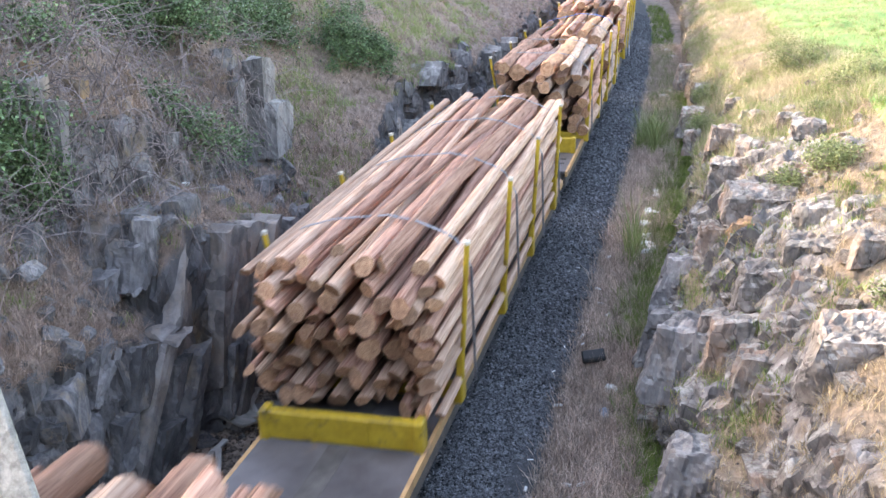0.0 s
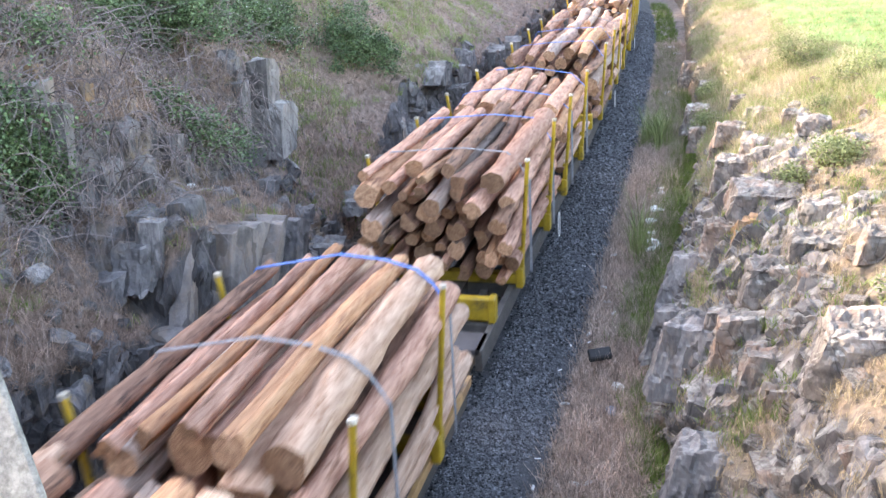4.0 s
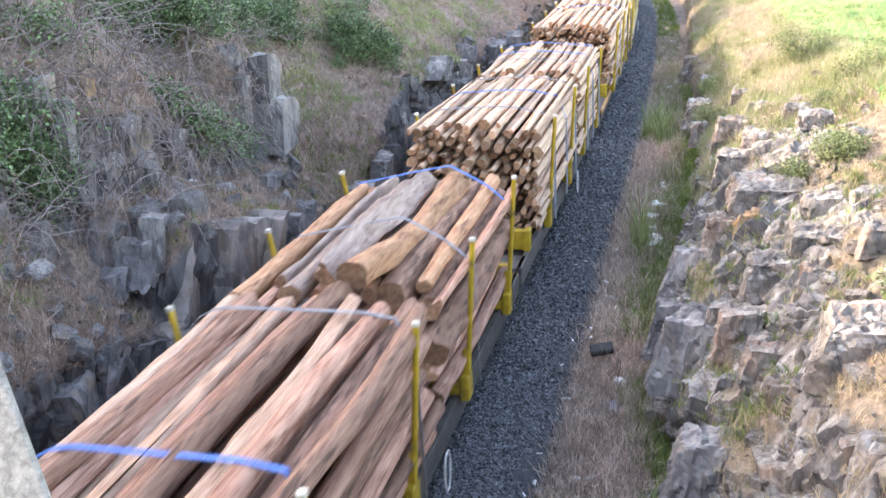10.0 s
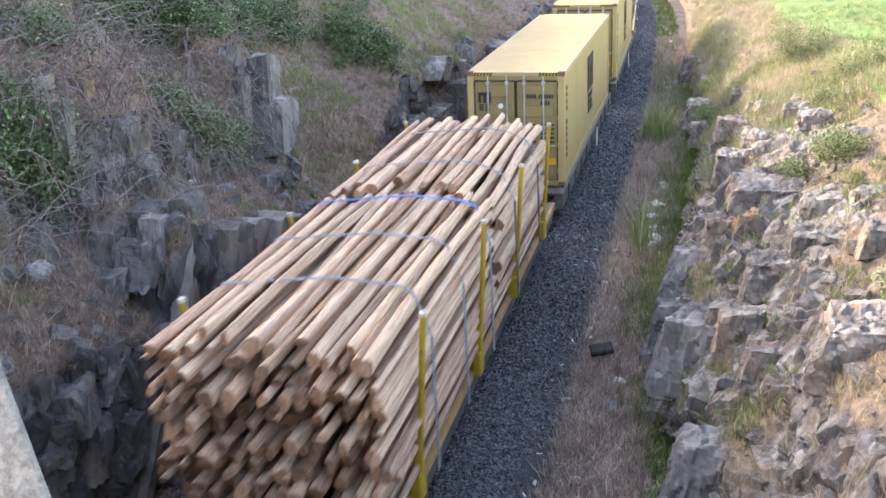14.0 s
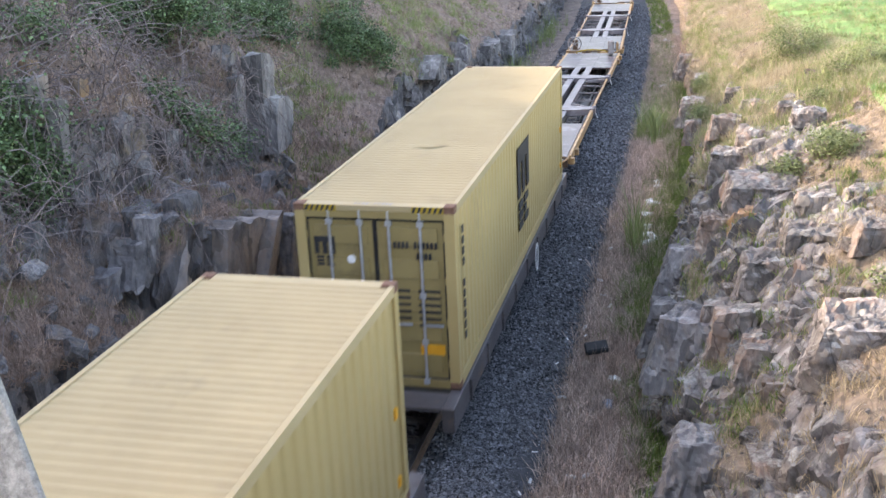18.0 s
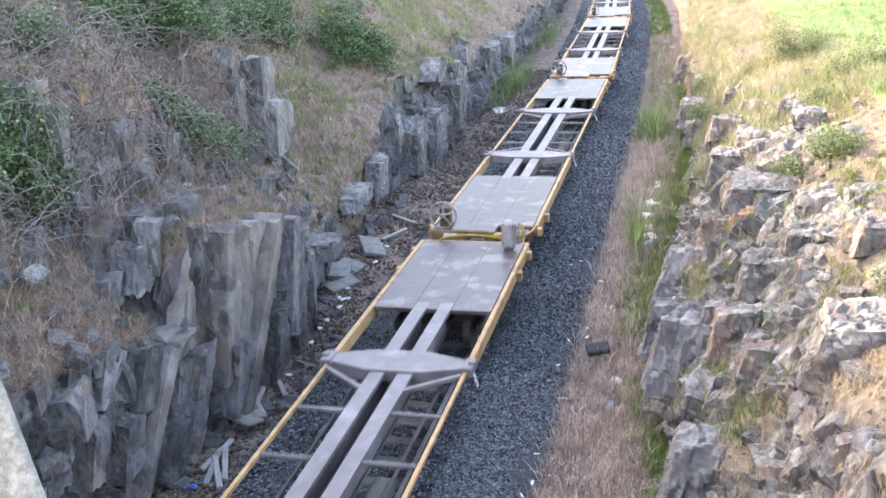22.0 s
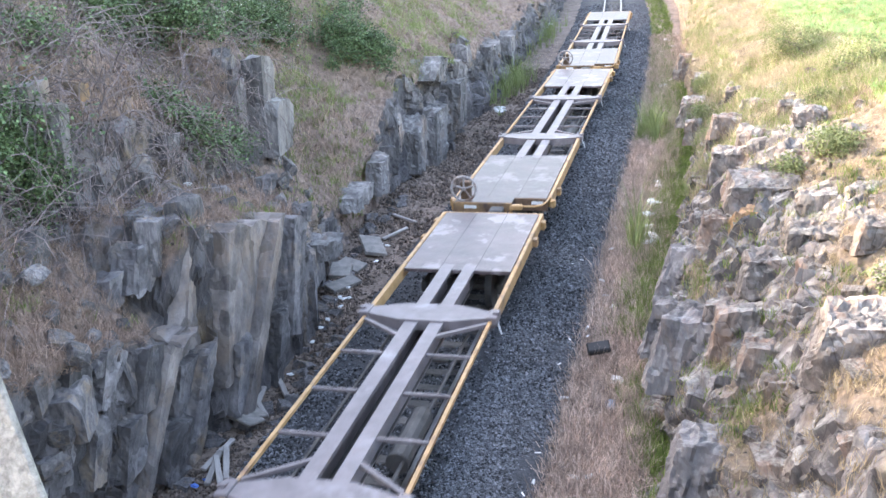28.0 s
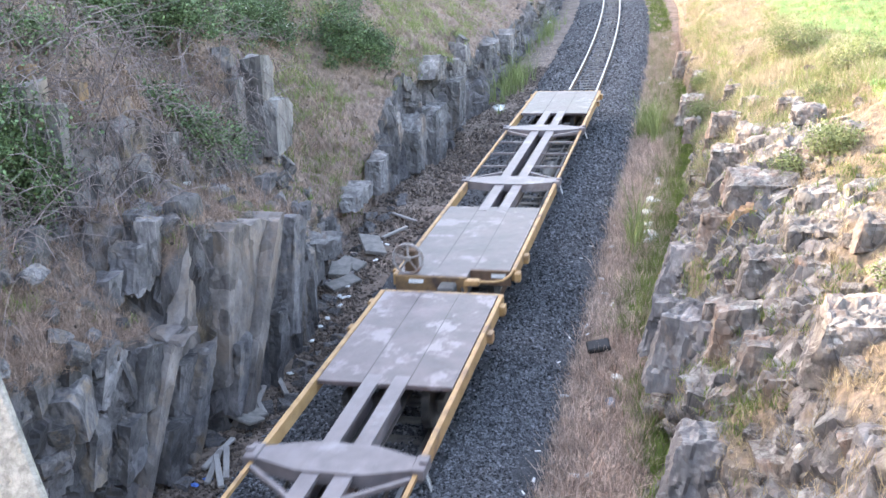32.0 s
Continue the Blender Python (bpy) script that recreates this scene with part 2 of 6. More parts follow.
M_MATTED = mat("matted_grass", (0.15, 0.10, 0.074), (0.40, 0.285, 0.225), 2.0, 0.95, 0.0, island=0.5)
M_STRAWPALE = mat("silvery_straw", (0.33, 0.275, 0.175), (0.53, 0.46, 0.315), 0.8, 0.95, 0.0, island=0.18)
M_GREENPALE = mat("pale_slope_grass", (0.16, 0.205, 0.075), (0.34, 0.39, 0.16), 0.8, 0.95, 0.0, island=0.2)
M_MEADOW = mat("meadow_blade", (0.16, 0.235, 0.10), (0.32, 0.42, 0.19), 0.5, 0.9, 0.0, island=0.2)
M_FLOWER = mat("white_blossom", (0.6, 0.6, 0.55), (0.8, 0.8, 0.75), 5, 0.8, 0.0)
M_CANE = mat("dead_cane", (0.10, 0.077, 0.074), (0.31, 0.25, 0.24), 3.0, 0.9, 0.0, island=0.45)
M_CONCRETE = mat("concrete", (0.20, 0.195, 0.182), (0.56, 0.54, 0.505), 55, 0.92, 0.9, 120, stain=(0.2, 0.19, 0.175), stain_scale=12)
M_SLEEPER = mat("sleeper_concrete", (0.09, 0.085, 0.08), (0.19, 0.178, 0.165), 6, 0.9, 0.4, 50, vary=0.15)
M_RUST = mat("rail_side", (0.09, 0.055, 0.035), (0.18, 0.11, 0.07), 8, 0.8, 0.3, 60)
M_RAILTOP = mat("rail_top", (0.36, 0.35, 0.34), (0.5, 0.49, 0.48), 3, 0.42, 0.0, metal=1.0)
M_YELLOW = mat("worn_yellow_paint", (0.30, 0.19, 0.015), (0.50, 0.34, 0.03), 5, 0.5, 0.15, 40, stain=(0.10, 0.075, 0.04), stain_scale=3.2, stain_at=(0.56, 0.68))
M_OCHRE = mat("weathered_orange_paint", (0.38, 0.21, 0.08), (0.56, 0.35, 0.17), 4, 0.55, 0.15, 40, stain=(0.20, 0.12, 0.08), stain_scale=2.6, stain_at=(0.52, 0.68))
# the pale stain colour paints sky sheen on the plates along with real stains
M_DECK = mat("steel_deck", (0.062, 0.045, 0.045), (0.155, 0.117, 0.115), 1.1, 0.4, 1.0, 2.0, stain=(0.215, 0.178, 0.176), stain_scale=1.3, stain_at=(0.54, 0.60), spec=0.45, vary=0.3)
M_GRIMY = mat("grimy_ochre_paint", (0.13, 0.08, 0.05), (0.36, 0.215, 0.10), 3, 0.65, 0.2, 40, stain=(0.09, 0.06, 0.05), stain_scale=2.2, stain_at=(0.5, 0.64))
M_DARKDECK = mat("dark_deck", (0.055, 0.05, 0.052), (0.135, 0.125, 0.128), 1.3, 0.5, 0.15, 45, stain=(0.2, 0.12, 0.07), stain_scale=1.2, stain_at=(0.6, 0.72))
M_STEEL = mat("grimy_steel", (0.045, 0.042, 0.04), (0.12, 0.11, 0.10), 4, 0.7, 0.25, 50, vary=0.15)
M_GREYSTEEL = mat("pale_grey_steel", (0.14, 0.117, 0.117), (0.26, 0.225, 0.225), 1.5, 0.45, 0.1, 50, stain=(0.32, 0.29, 0.29), stain_scale=1.0, stain_at=(0.55, 0.68))
M_GALV = mat("galvanised_rod", (0.42, 0.44, 0.48), (0.62, 0.64, 0.68), 6, 0.4, 0.1, 50, metal=0.5)
M_WHITE = mat("white_plastic", (0.68, 0.68, 0.66), (0.85, 0.85, 0.83), 5, 0.6, 0.1, 40, vary=0.1)
M_CAP = mat("worn_cap_paint", (0.38, 0.35, 0.28), (0.58, 0.55, 0.48), 6, 0.7, 0.2, 40, vary=0.3)
M_BLUE = mat("blue_webbing", (0.05, 0.13, 0.42), (0.10, 0.24, 0.62), 8, 0.7, 0.2, 90)
M_GREYSTRAP = mat("faded_grey_webbing", (0.16, 0.17, 0.19), (0.30, 0.31, 0.34), 8, 0.75, 0.2, 90)
M_BLACK = mat("black_rubber", (0.012, 0.012, 0.013), (0.03, 0.03, 0.032), 6, 0.6, 0.2, 50)
M_BOX = mat("cream_box_paint", (0.43, 0.318, 0.138), (0.49, 0.37, 0.165), 0.8, 0.5, 0.08, 40, stain=(0.29, 0.225, 0.115), stain_scale=0.7, stain_at=(0.62, 0.8), vary=0.05)
M_BOXROOF = mat("cream_roof_paint", (0.39, 0.302, 0.16), (0.455, 0.36, 0.20), 0.7, 0.6, 0.06, 40, stain=(0.30, 0.235, 0.135), stain_scale=1.1, stain_at=(0.58, 0.8), vary=0.03)
# box cream made darker: the door end's shade is put into this colour
M_BOXDARK = mat("shaded_olive_door_paint", (0.265, 0.195, 0.08), (0.33, 0.25, 0.105), 1.2, 0.55, 0.1, 40, stain=(0.2, 0.15, 0.07), stain_scale=1.4)
M_INK = mat("black_lettering", (0.02, 0.02, 0.022), (0.04, 0.04, 0.042), 6, 0.6, 0.0)
M_CASTING = mat("rusty_casting", (0.12, 0.06, 0.04), (0.25, 0.135, 0.09), 9, 0.8, 0.3, 60)
M_AMBER = mat("amber_label", (0.75, 0.33, 0.02), (0.85, 0.42, 0.04), 5, 0.6, 0.0)
GRAIN = dict(scale=2.3, rough=0.88, bump=0.8, bump_scale=5, stretch=(1.1, 4.6, 1.1), span=(0.30, 0.68), stain_scale=1.7)
M_BARK = [mat("pink_bark", (0.225, 0.09, 0.058), (0.61, 0.365, 0.265), vary=0.22, stain=(0.20, 0.095, 0.06), stain_at=(0.54, 0.64), **GRAIN),
          mat("pale_bark", (0.31, 0.17, 0.11), (0.68, 0.475, 0.35), vary=0.2, stain=(0.29, 0.16, 0.10), stain_at=(0.55, 0.66), **GRAIN),
          mat("brown_bark", (0.15, 0.068, 0.043), (0.43, 0.25, 0.175), vary=0.28, stain=(0.10, 0.055, 0.04), stain_at=(0.52, 0.62), **GRAIN),
          mat("pale_post_bark", (0.44, 0.28, 0.175), (0.78, 0.575, 0.42), vary=0.16, stain=(0.31, 0.17, 0.105), stain_at=(0.57, 0.68), **GRAIN)]
M_BARK += [mat("grey_bark", (0.19, 0.13, 0.105), (0.47, 0.36, 0.30), vary=0.25, stain=(0.17, 0.10, 0.075), stain_at=(0.54, 0.66), **GRAIN),
           mat("orange_bark", (0.27, 0.115, 0.055), (0.62, 0.36, 0.21), vary=0.22, stain=(0.18, 0.08, 0.05), stain_at=(0.55, 0.66), **GRAIN)]
M_END = mat("sawn_log_end", (0.22, 0.10, 0.055), (0.54, 0.325, 0.195), 3, 0.85, 0.4, 40, vary=0.42, stain=(0.20, 0.105, 0.06), stain_scale=1.2, stain_at=(0.53, 0.66), rings=2.2)


# ---------- small building helpers ----------
def mesh_of(bm, name, *mats, smooth=False):
    me = bpy.data.meshes.new(name)
    bmesh.ops.recalc_face_normals(bm, faces=bm.faces)
    bm.to_mesh(me)
    bm.free()
    for m in mats:
        me.materials.append(m)
    if smooth:
        for p in me.polygons:
            p.use_smooth = True
    return me


def part(name, bm, material, parent, label="", smooth=False):
    mats = material if isinstance(material, (list, tuple)) else (material,)
    ob = new(name, bm if isinstance(bm, bpy.types.Mesh) else mesh_of(bm, name, *mats, smooth=smooth))
    ob.parent = parent
    return tagged(ob, label)


def thing(name, label, category, group="", kind=""):
    return tagged(new(name), label, category, group, kind)


def box(bm, x0, x1, y0, y1, z0, z1, bevel=0.0):
    made = bmesh.ops.create_cube(bm, size=1, matrix=Matrix.LocRotScale(((x0 + x1) / 2, (y0 + y1) / 2, (z0 + z1) / 2), None, (x1 - x0, y1 - y0, z1 - z0)))
    if bevel:
        edges = list({e for v in made["verts"] for e in v.link_edges})
        bmesh.ops.bevel(bm, geom=edges, offset=bevel, segments=1, affect="EDGES", profile=0.5)
    return bm


def boxes(*specs, bevel=0.0):
    bm = bmesh.new()
    for s in specs:
        box(bm, *s, bevel=bevel)
    return bm


def rod(bm, a, b, r, n=8, r2=None):
    """A round bar from a to b."""
    a, b = Vector(a), Vector(b)
    q = (b - a).to_track_quat("Z", "Y").to_matrix().to_4x4()
    bmesh.ops.create_cone(bm, cap_ends=True, segments=n, radius1=r, radius2=r if r2 is None else r2, depth=(b - a).length,
                          matrix=Matrix.Translation((a + b) / 2) @ q)
    return bm


def beam(bm, a, b, w, h):
    """A flat bar from a to b, w wide and h high."""
    a, b = Vector(a), Vector(b)
    q = (b - a).to_track_quat("Y", "Z").to_matrix().to_4x4()
    bmesh.ops.create_cube(bm, size=1, matrix=Matrix.Translation((a + b) / 2) @ q @ Matrix.Diagonal((w, (b - a).length, h, 1)))
    return bm


def data_mesh(name, verts, faces, *mats, smooth=False):
    me = bpy.data.meshes.new(name)
    me.from_pydata([tuple(v) for v in verts], [], [tuple(f) for f in faces])
    for m in mats:
        me.materials.append(m)
    if smooth:
        me.polygons.foreach_set("use_smooth", np.ones(len(me.polygons), dtype=bool))
    me.update()
    return me

# ---------- the lie of the land ----------
CURVE, BEND_AT = 0.0018746, 35.82


def centre(y):
    """The track's middle line: straight past the bridge, then a wide bend."""
    d = np.maximum(np.asarray(y, dtype=float) - BEND_AT, 0)
    return -0.5 * CURVE * d * d


def hash3(i, j, k, seed):
    h = (i * 374761393 + j * 668265263 + k * 2147483647 + seed * 974634777) & 0xFFFFFFFF
    h = ((h ^ (h >> 13)) * 1274126177) & 0xFFFFFFFF
    h = ((h ^ (h >> 16)) * 2246822519) & 0xFFFFFFFF
    return ((h ^ (h >> 15)) & 0xFFFFFF) / float(0xFFFFFF)


def value_noise(p, seed):
    f = np.floor(p)
    i = f.astype(np.int64)
    w = p - f
    w = w * w * (3 - 2 * w)
    out = 0
    for a in (0, 1):
        for b in (0, 1):
            for c in (0, 1):
                k = (w[:, 0] if a else 1 - w[:, 0]) * (w[:, 1] if b else 1 - w[:, 1]) * (w[:, 2] if c else 1 - w[:, 2])
                out = out + k * hash3(i[:, 0] + a, i[:, 1] + b, i[:, 2] + c, seed)
    return out - 0.5


def fbm(p, seed, octaves=4):
    return sum(value_noise(p * 2.03 ** o, seed + o) * 0.5 ** o for o in range(octaves))


def facets(p, size, seed, tilt=0.5):
    """Broken rock: every cell juts out by its own amount and leans its own way."""
    q = p / np.asarray(size)
    f = np.floor(q).astype(np.int64)
    best = np.full(len(q), 1e9)
    out = np.zeros(len(q))
    for a in (-1, 0, 1):
        for b in (-1, 0, 1):
            for c in (-1, 0, 1):
                i, j, k = f[:, 0] + a, f[:, 1] + b, f[:, 2] + c
                r = [hash3(i, j, k, seed + s) for s in range(7)]
                d = np.stack([q[:, 0] - i - r[0], q[:, 1] - j - r[1], q[:, 2] - k - r[2]], 1)
                dist = (np.abs(d) ** 3).sum(1)
                h = r[3] - 0.5 + tilt * (d[:, 0] * (r[4] - 0.5) + d[:, 1] * (r[5] - 0.5) + d[:, 2] * (r[6] - 0.5)) * 2
                m = dist < best
                out[m], best[m] = h[m], dist[m]
    return out


def steps_along(*spans):
    return np.concatenate([np.arange(a, b, d) for a, b, d in spans])


def sheet(name, xyz, cover, material, label, smooth=False):
    """A grid of places (rows along the track, columns up the slope) as one mesh."""
    ny, nv = xyz.shape[:2]
    idx = np.arange(ny * nv).reshape(ny, nv)
    faces = np.stack([idx[:-1, :-1], idx[:-1, 1:], idx[1:, 1:], idx[1:, :-1]], -1).reshape(-1, 4)
    me = bpy.data.meshes.new(name)
    me.vertices.add(ny * nv)
    me.vertices.foreach_set("co", xyz.astype(np.float32).ravel())
    me.loops.add(faces.size)
    me.loops.foreach_set("vertex_index", faces.astype(np.int32).ravel())
    me.polygons.add(len(faces))
    me.polygons.foreach_set("loop_start", (np.arange(len(faces)) * 4).astype(np.int32))
    me.materials.append(material)
    me.update()
    if cover is not None:
        layer = me.attributes.new("cover", "FLOAT", "POINT")
        layer.data.foreach_set("value", cover.astype(np.float32).ravel())
    (me.shade_smooth if smooth else me.shade_flat)()
    ob = new(name, me)
    return tagged(ob, label, "ground", kind="structure")


def normals_of(xyz, side):
    dy = np.gradient(xyz, axis=0)
    dv = np.gradient(xyz, axis=1)
    n = np.cross(dy, dv)
    n /= np.linalg.norm(n, axis=-1, keepdims=True) + 1e-9
    return n * np.sign((n * np.array([side, 0, 1.0])).sum(-1, keepdims=True))


def knots(y, ys, vs):
    return np.interp(y, ys, vs)


def profile(points, weights):
    """Cross-sections from rows of corners: points (ny, k, 2), weights: columns spent on each leg."""
    legs = []
    for i, w in enumerate(weights):
        f = np.linspace(0, 1, w, endpoint=i == len(weights) - 1)[None, :, None]
        legs.append(points[:, i:i + 1] * (1 - f) + points[:, i + 1:i + 2] * f)
    return np.concatenate(legs, 1)


# the tall bank: a lower rock face, a ledge of rubble, a second tier of rock, then a grown-over slope
YS = steps_along((-240, -20, 12), (-20, 8, 1.0), (8, 20, 0.06), (20, 32, 0.09), (32, 50, 0.16), (50, 90, 0.4), (90, 262, 6))
LB_Y = (-20, 10, 12.2, 12.9, 13.4, 13.9, 14.4, 16.6, 18.8, 19.3, 22, 26, 29, 31, 34, 39, 48, 56, 70)
base_l = knots(YS, LB_Y, (-3.8, -3.7, -3.5, -3.4, -3.75, -3.65, -3.05, -3.0, -3.0, -3.6, -4.0, -4.4, -4.45, -4.2, -3.95, -4.1, -4.2, -4.35, -4.3))
base_l = base_l + np.where(YS > 70, centre(YS) - centre(70.0) - 0.6, np.where(YS > 56, (YS - 56) / 14 * -0.6, 0))
top_l = knots(YS, LB_Y, (2.6, 2.45, 2.05, 1.85, 1.5, 1.7, 3.25, 2.8, 2.25, 1.2, 0.7, 0.7, 1.6, 2.5, 2.6, 2.1, 1.9, 1.6, 1.4))
top_l = top_l + np.where(YS > 28, 1.0, 0.35) * fbm(np.stack([YS * 0.55, YS * 0, YS * 0], -1), 401)
tier_x = knots(YS, (10, 15, 18, 22.6, 23.4, 28, 31, 50), (2.0, 2.3, 1.9, 1.1, 1.6, 1.0, 0.75, 0.75))
tier_z = knots(YS, (10, 15, 18, 22.6, 24, 28, 34, 50, 70), (3.95, 3.3, 2.9, 2.3, 1.9, 2.0, 2.75, 2.0, 1.5))
tier_top = knots(YS, (10, 14, 17, 18, 20.5, 21, 22.7, 23.2, 28, 34, 50, 70), (5.0, 4.9, 4.6, 3.6, 3.8, 4.55, 4.55, 2.2, 2.2, 2.95, 2.15, 1.65))
crest = knots(YS, (8, 26, 40, 60, 90), (10.8, 10.5, 7.8, 6.4, 5.2))
steep = knots(YS, (26, 45), (0.92, 0.78))
z_toe = np.full_like(YS, -0.62)
x1 = base_l - knots(YS, (18.5, 20), (0.05, 0.16)) * (top_l + 0.5)
x2 = base_l - tier_x
x3 = x2 - 0.22 - 0.05 * (tier_top - tier_z)
x4 = x3 - (crest - tier_top) / steep
pts = np.stack([np.stack([base_l, z_toe], -1), np.stack([x1, top_l], -1), np.stack([x2, np.maximum(tier_z, top_l + 0.1)], -1),
                np.stack([x3, np.maximum(tier_top, top_l + 0.3)], -1), np.stack([x4, crest], -1), np.stack([x4 - 14, crest + 0.8], -1),
                np.stack([x4 - 320, crest + 4], -1)], 1)
cols = (52, 34, 34, 56, 5, 4)
sec = profile(pts, cols)
left_bank = np.stack([sec[..., 0], np.repeat(YS[:, None], sec.shape[1], 1), sec[..., 1]], -1)
c = np.cumsum((0,) + cols)
vcol = np.arange(sec.shape[1])
rocky = np.where(vcol < c[1], 1.0, np.where(vcol < c[2], 0.22, np.where(vcol < c[3], 0.85, 0.02)))
rocky = np.convolve(np.pad(rocky, 3, mode="edge"), np.ones(7) / 7, "valid")
flat = left_bank.reshape(-1, 3)
rock = np.repeat(rocky[None], len(YS), 0).ravel()
rock = np.clip(rock + np.where(rock > 0.7, 0.35, 0.9) * fbm(flat * 0.45, 5) * (rock > 0.05), 0, 1)
gully = np.exp(-((flat[:, 1] - 26.0) / 3.0) ** 2)
rock *= 1 - 0.85 * gully
rock *= np.where((flat[:, 2] > np.repeat(top_l[:, None] + 0.12, left_bank.shape[1], 1).ravel()) & (flat[:, 1] > 24), 0.25, 1.0)
slab = np.clip(1 - np.abs(flat[:, 1] - 16.3) / 2.7, 0, 1) ** 0.4 * (flat[:, 2] < 2.9)
calm = 1 - 0.65 * slab
leant = flat + np.stack([0 * flat[:, 0], -0.45 * flat[:, 2], 0 * flat[:, 0]], -1)  # the cleavage leans away
rock = np.where((flat[:, 2] > 3.2) & (flat[:, 1] < 20.5), rock * 0.9, rock)
nrm = normals_of(left_bank, 1.0).reshape(-1, 3)
push = rock * calm * (0.32 * facets(leant, (0.9, 0.8, 1.1), 11, 0.45) + 0.18 * facets(leant, (0.4, 0.3, 0.6), 23, 0.6) + 0.025 * facets(leant, (0.2, 0.14, 0.32), 31, 0.7))
push += (1 - rock) * (0.5 * fbm(flat * 0.55, 41) + 0.16 * fbm(flat * 2.4, 47)) * np.clip((flat[:, 2] + 0.6) / 0.8, 0, 1)
push += rock * np.clip((flat[:, 1] - 26) / 8, 0, 1) * 0.8 * fbm(flat * np.array([0.5, 0.5, 0.9]), 411)
LEFT = (flat + nrm * push[:, None]).reshape(left_bank.shape)
LEFT_ROCK = rock.reshape(left_bank.shape[:2])
sheet("bank_west", LEFT, 1 - LEFT_ROCK, M_ROCK, "tall cutting side of dark jointed slate with rubble ledges and dry grass")

# the low bank: broken sunlit rock, then straw-coloured grass and a green field
RB_Y = (-20, 10, 13.7, 16.6, 19, 22, 26.3, 29, 34, 40, 46, 58, 74)
base_r = knots(YS, RB_Y, (4.5, 4.5, 4.4, 3.95, 3.9, 3.95, 4.25, 4.3, 4.55, 4.4, 3.9, 3.5, 3.5))
base_r = base_r + np.where(YS > 74, centre(YS) - centre(74.0) - 0.4, np.where(YS > 58, (YS - 58) / 16 * -0.4, 0))
rise = knots(YS, (5, 14, 22, 30, 40, 60, 90), (2.5, 2.5, 2.35, 2.1, 1.8, 1.4, 1.1))
r1x, r1z = base_r + 0.42 * rise * 0.5, -0.5 + 0.52 * (rise + 0.5)
r2x, r2z = r1x + 0.45, r1z + 0.22
r3x, r3z = r2x + 0.55 * (rise - r2z) + 0.25, rise
r4x, r4z = r3x + 2.6, rise + knots(YS, (5, 25, 45, 90), (1.35, 1.25, 0.8, 0.5))
pts = np.stack([np.stack([base_r, z_toe], -1), np.stack([r1x, r1z], -1), np.stack([r2x, r2z], -1), np.stack([r3x, r3z], -1), np.stack([r4x, r4z], -1),
                np.stack([r4x + 12, r4z + 1.0], -1), np.stack([r4x + 60, r4z + 2.6], -1), np.stack([r4x + 420, r4z + 9], -1)], 1)
cols = (40, 14, 40, 54, 44, 10, 5)
sec = profile(pts, cols)
right_bank = np.stack([sec[..., 0], np.repeat(YS[:, None], sec.shape[1], 1), sec[..., 1]], -1)
c = np.cumsum((0,) + cols)
vcol = np.arange(sec.shape[1])
rocky = np.where(vcol < c[1], 1.0, np.where(vcol < c[2], 0.45, np.where(vcol < c[3], 1.0, np.where(vcol < c[3] + 26, 0.55, 0.0))))
rocky = np.convolve(np.pad(rocky, 4, mode="edge"), np.ones(9) / 9, "valid")
flat = right_bank.reshape(-1, 3)
rock = np.repeat(rocky[None], len(YS), 0).ravel()
rock = np.clip(rock + 0.22 + 1.0 * fbm(flat * 0.5, 65) * (rock > 0.05), 0, 1) * (rock > 0.03)
rock = rock * knots(flat[:, 1], (25, 36), (1.0, 0.0)) * (flat[:, 2] > 1.5) + np.clip(rock, 0, 1) * (flat[:, 2] <= 1.5) * knots(flat[:, 1], (30, 48), (1.0, 0.12))
for px, py, wx, wy in ((5.35, 12.5, 0.5, 0.6), (6.75, 11.2, 0.6, 0.9), (4.6, 19.0, 0.22, 1.4), (7.0, 15.2, 0.5, 0.7), (6.6, 19.6, 0.5, 1.0)):  # grassy pockets
    rock *= 1 - 0.92 * np.exp(-((flat[:, 0] - px) / wx) ** 2 - ((flat[:, 1] - py) / wy) ** 2)
nrm = normals_of(right_bank, -1.0).reshape(-1, 3)
spin = Matrix.Rotation(radians(28), 3, "Y").to_4x4().to_3x3()
turned = flat @ np.array(spin).T
push = rock * (0.32 * facets(turned, (0.9, 1.0, 0.8), 71, 0.5) + 0.18 * facets(turned, (0.42, 0.4, 0.45), 83, 0.65) + 0.025 * facets(turned, (0.17, 0.15, 0.22), 91, 0.8))
push += (1 - rock) * (0.35 * fbm(flat * 0.5, 101) + 0.12 * fbm(flat * 2.2, 107)) * np.clip((flat[:, 2] + 0.6) / 0.8, 0, 1)
RIGHT = (flat + nrm * push[:, None]).reshape(right_bank.shape)
RIGHT_ROCK = rock.reshape(right_bank.shape[:2])
split = c[4] - 4
sheet("bank_east", RIGHT[:, :split + 1], 1 - RIGHT_ROCK[:, :split + 1], M_ROCK_PALE, "low cutting side of pale broken rock with straw grass")
sheet("field", RIGHT[:, split:], None, M_FIELD, "green field with bleached grass patches", True)

# the floor of the cutting and the stone bed of the track
US = np.concatenate([np.linspace(-1, -0.42, 22), np.linspace(-0.4, 0.4, 12), np.linspace(0.42, 1, 26)])
half = np.where(US[None] < 0, -(base_l[:, None] - centre(YS)[:, None]) + 0.9, base_r[:, None] - centre(YS)[:, None] + 0.9)
u = US[None] * half
x = u + centre(YS)[:, None]
flat = np.stack([x, np.repeat(YS[:, None], len(US), 1), np.full_like(x, -0.47)], -1)
bump = fbm(flat.reshape(-1, 3) * 1.3, 131).reshape(x.shape)
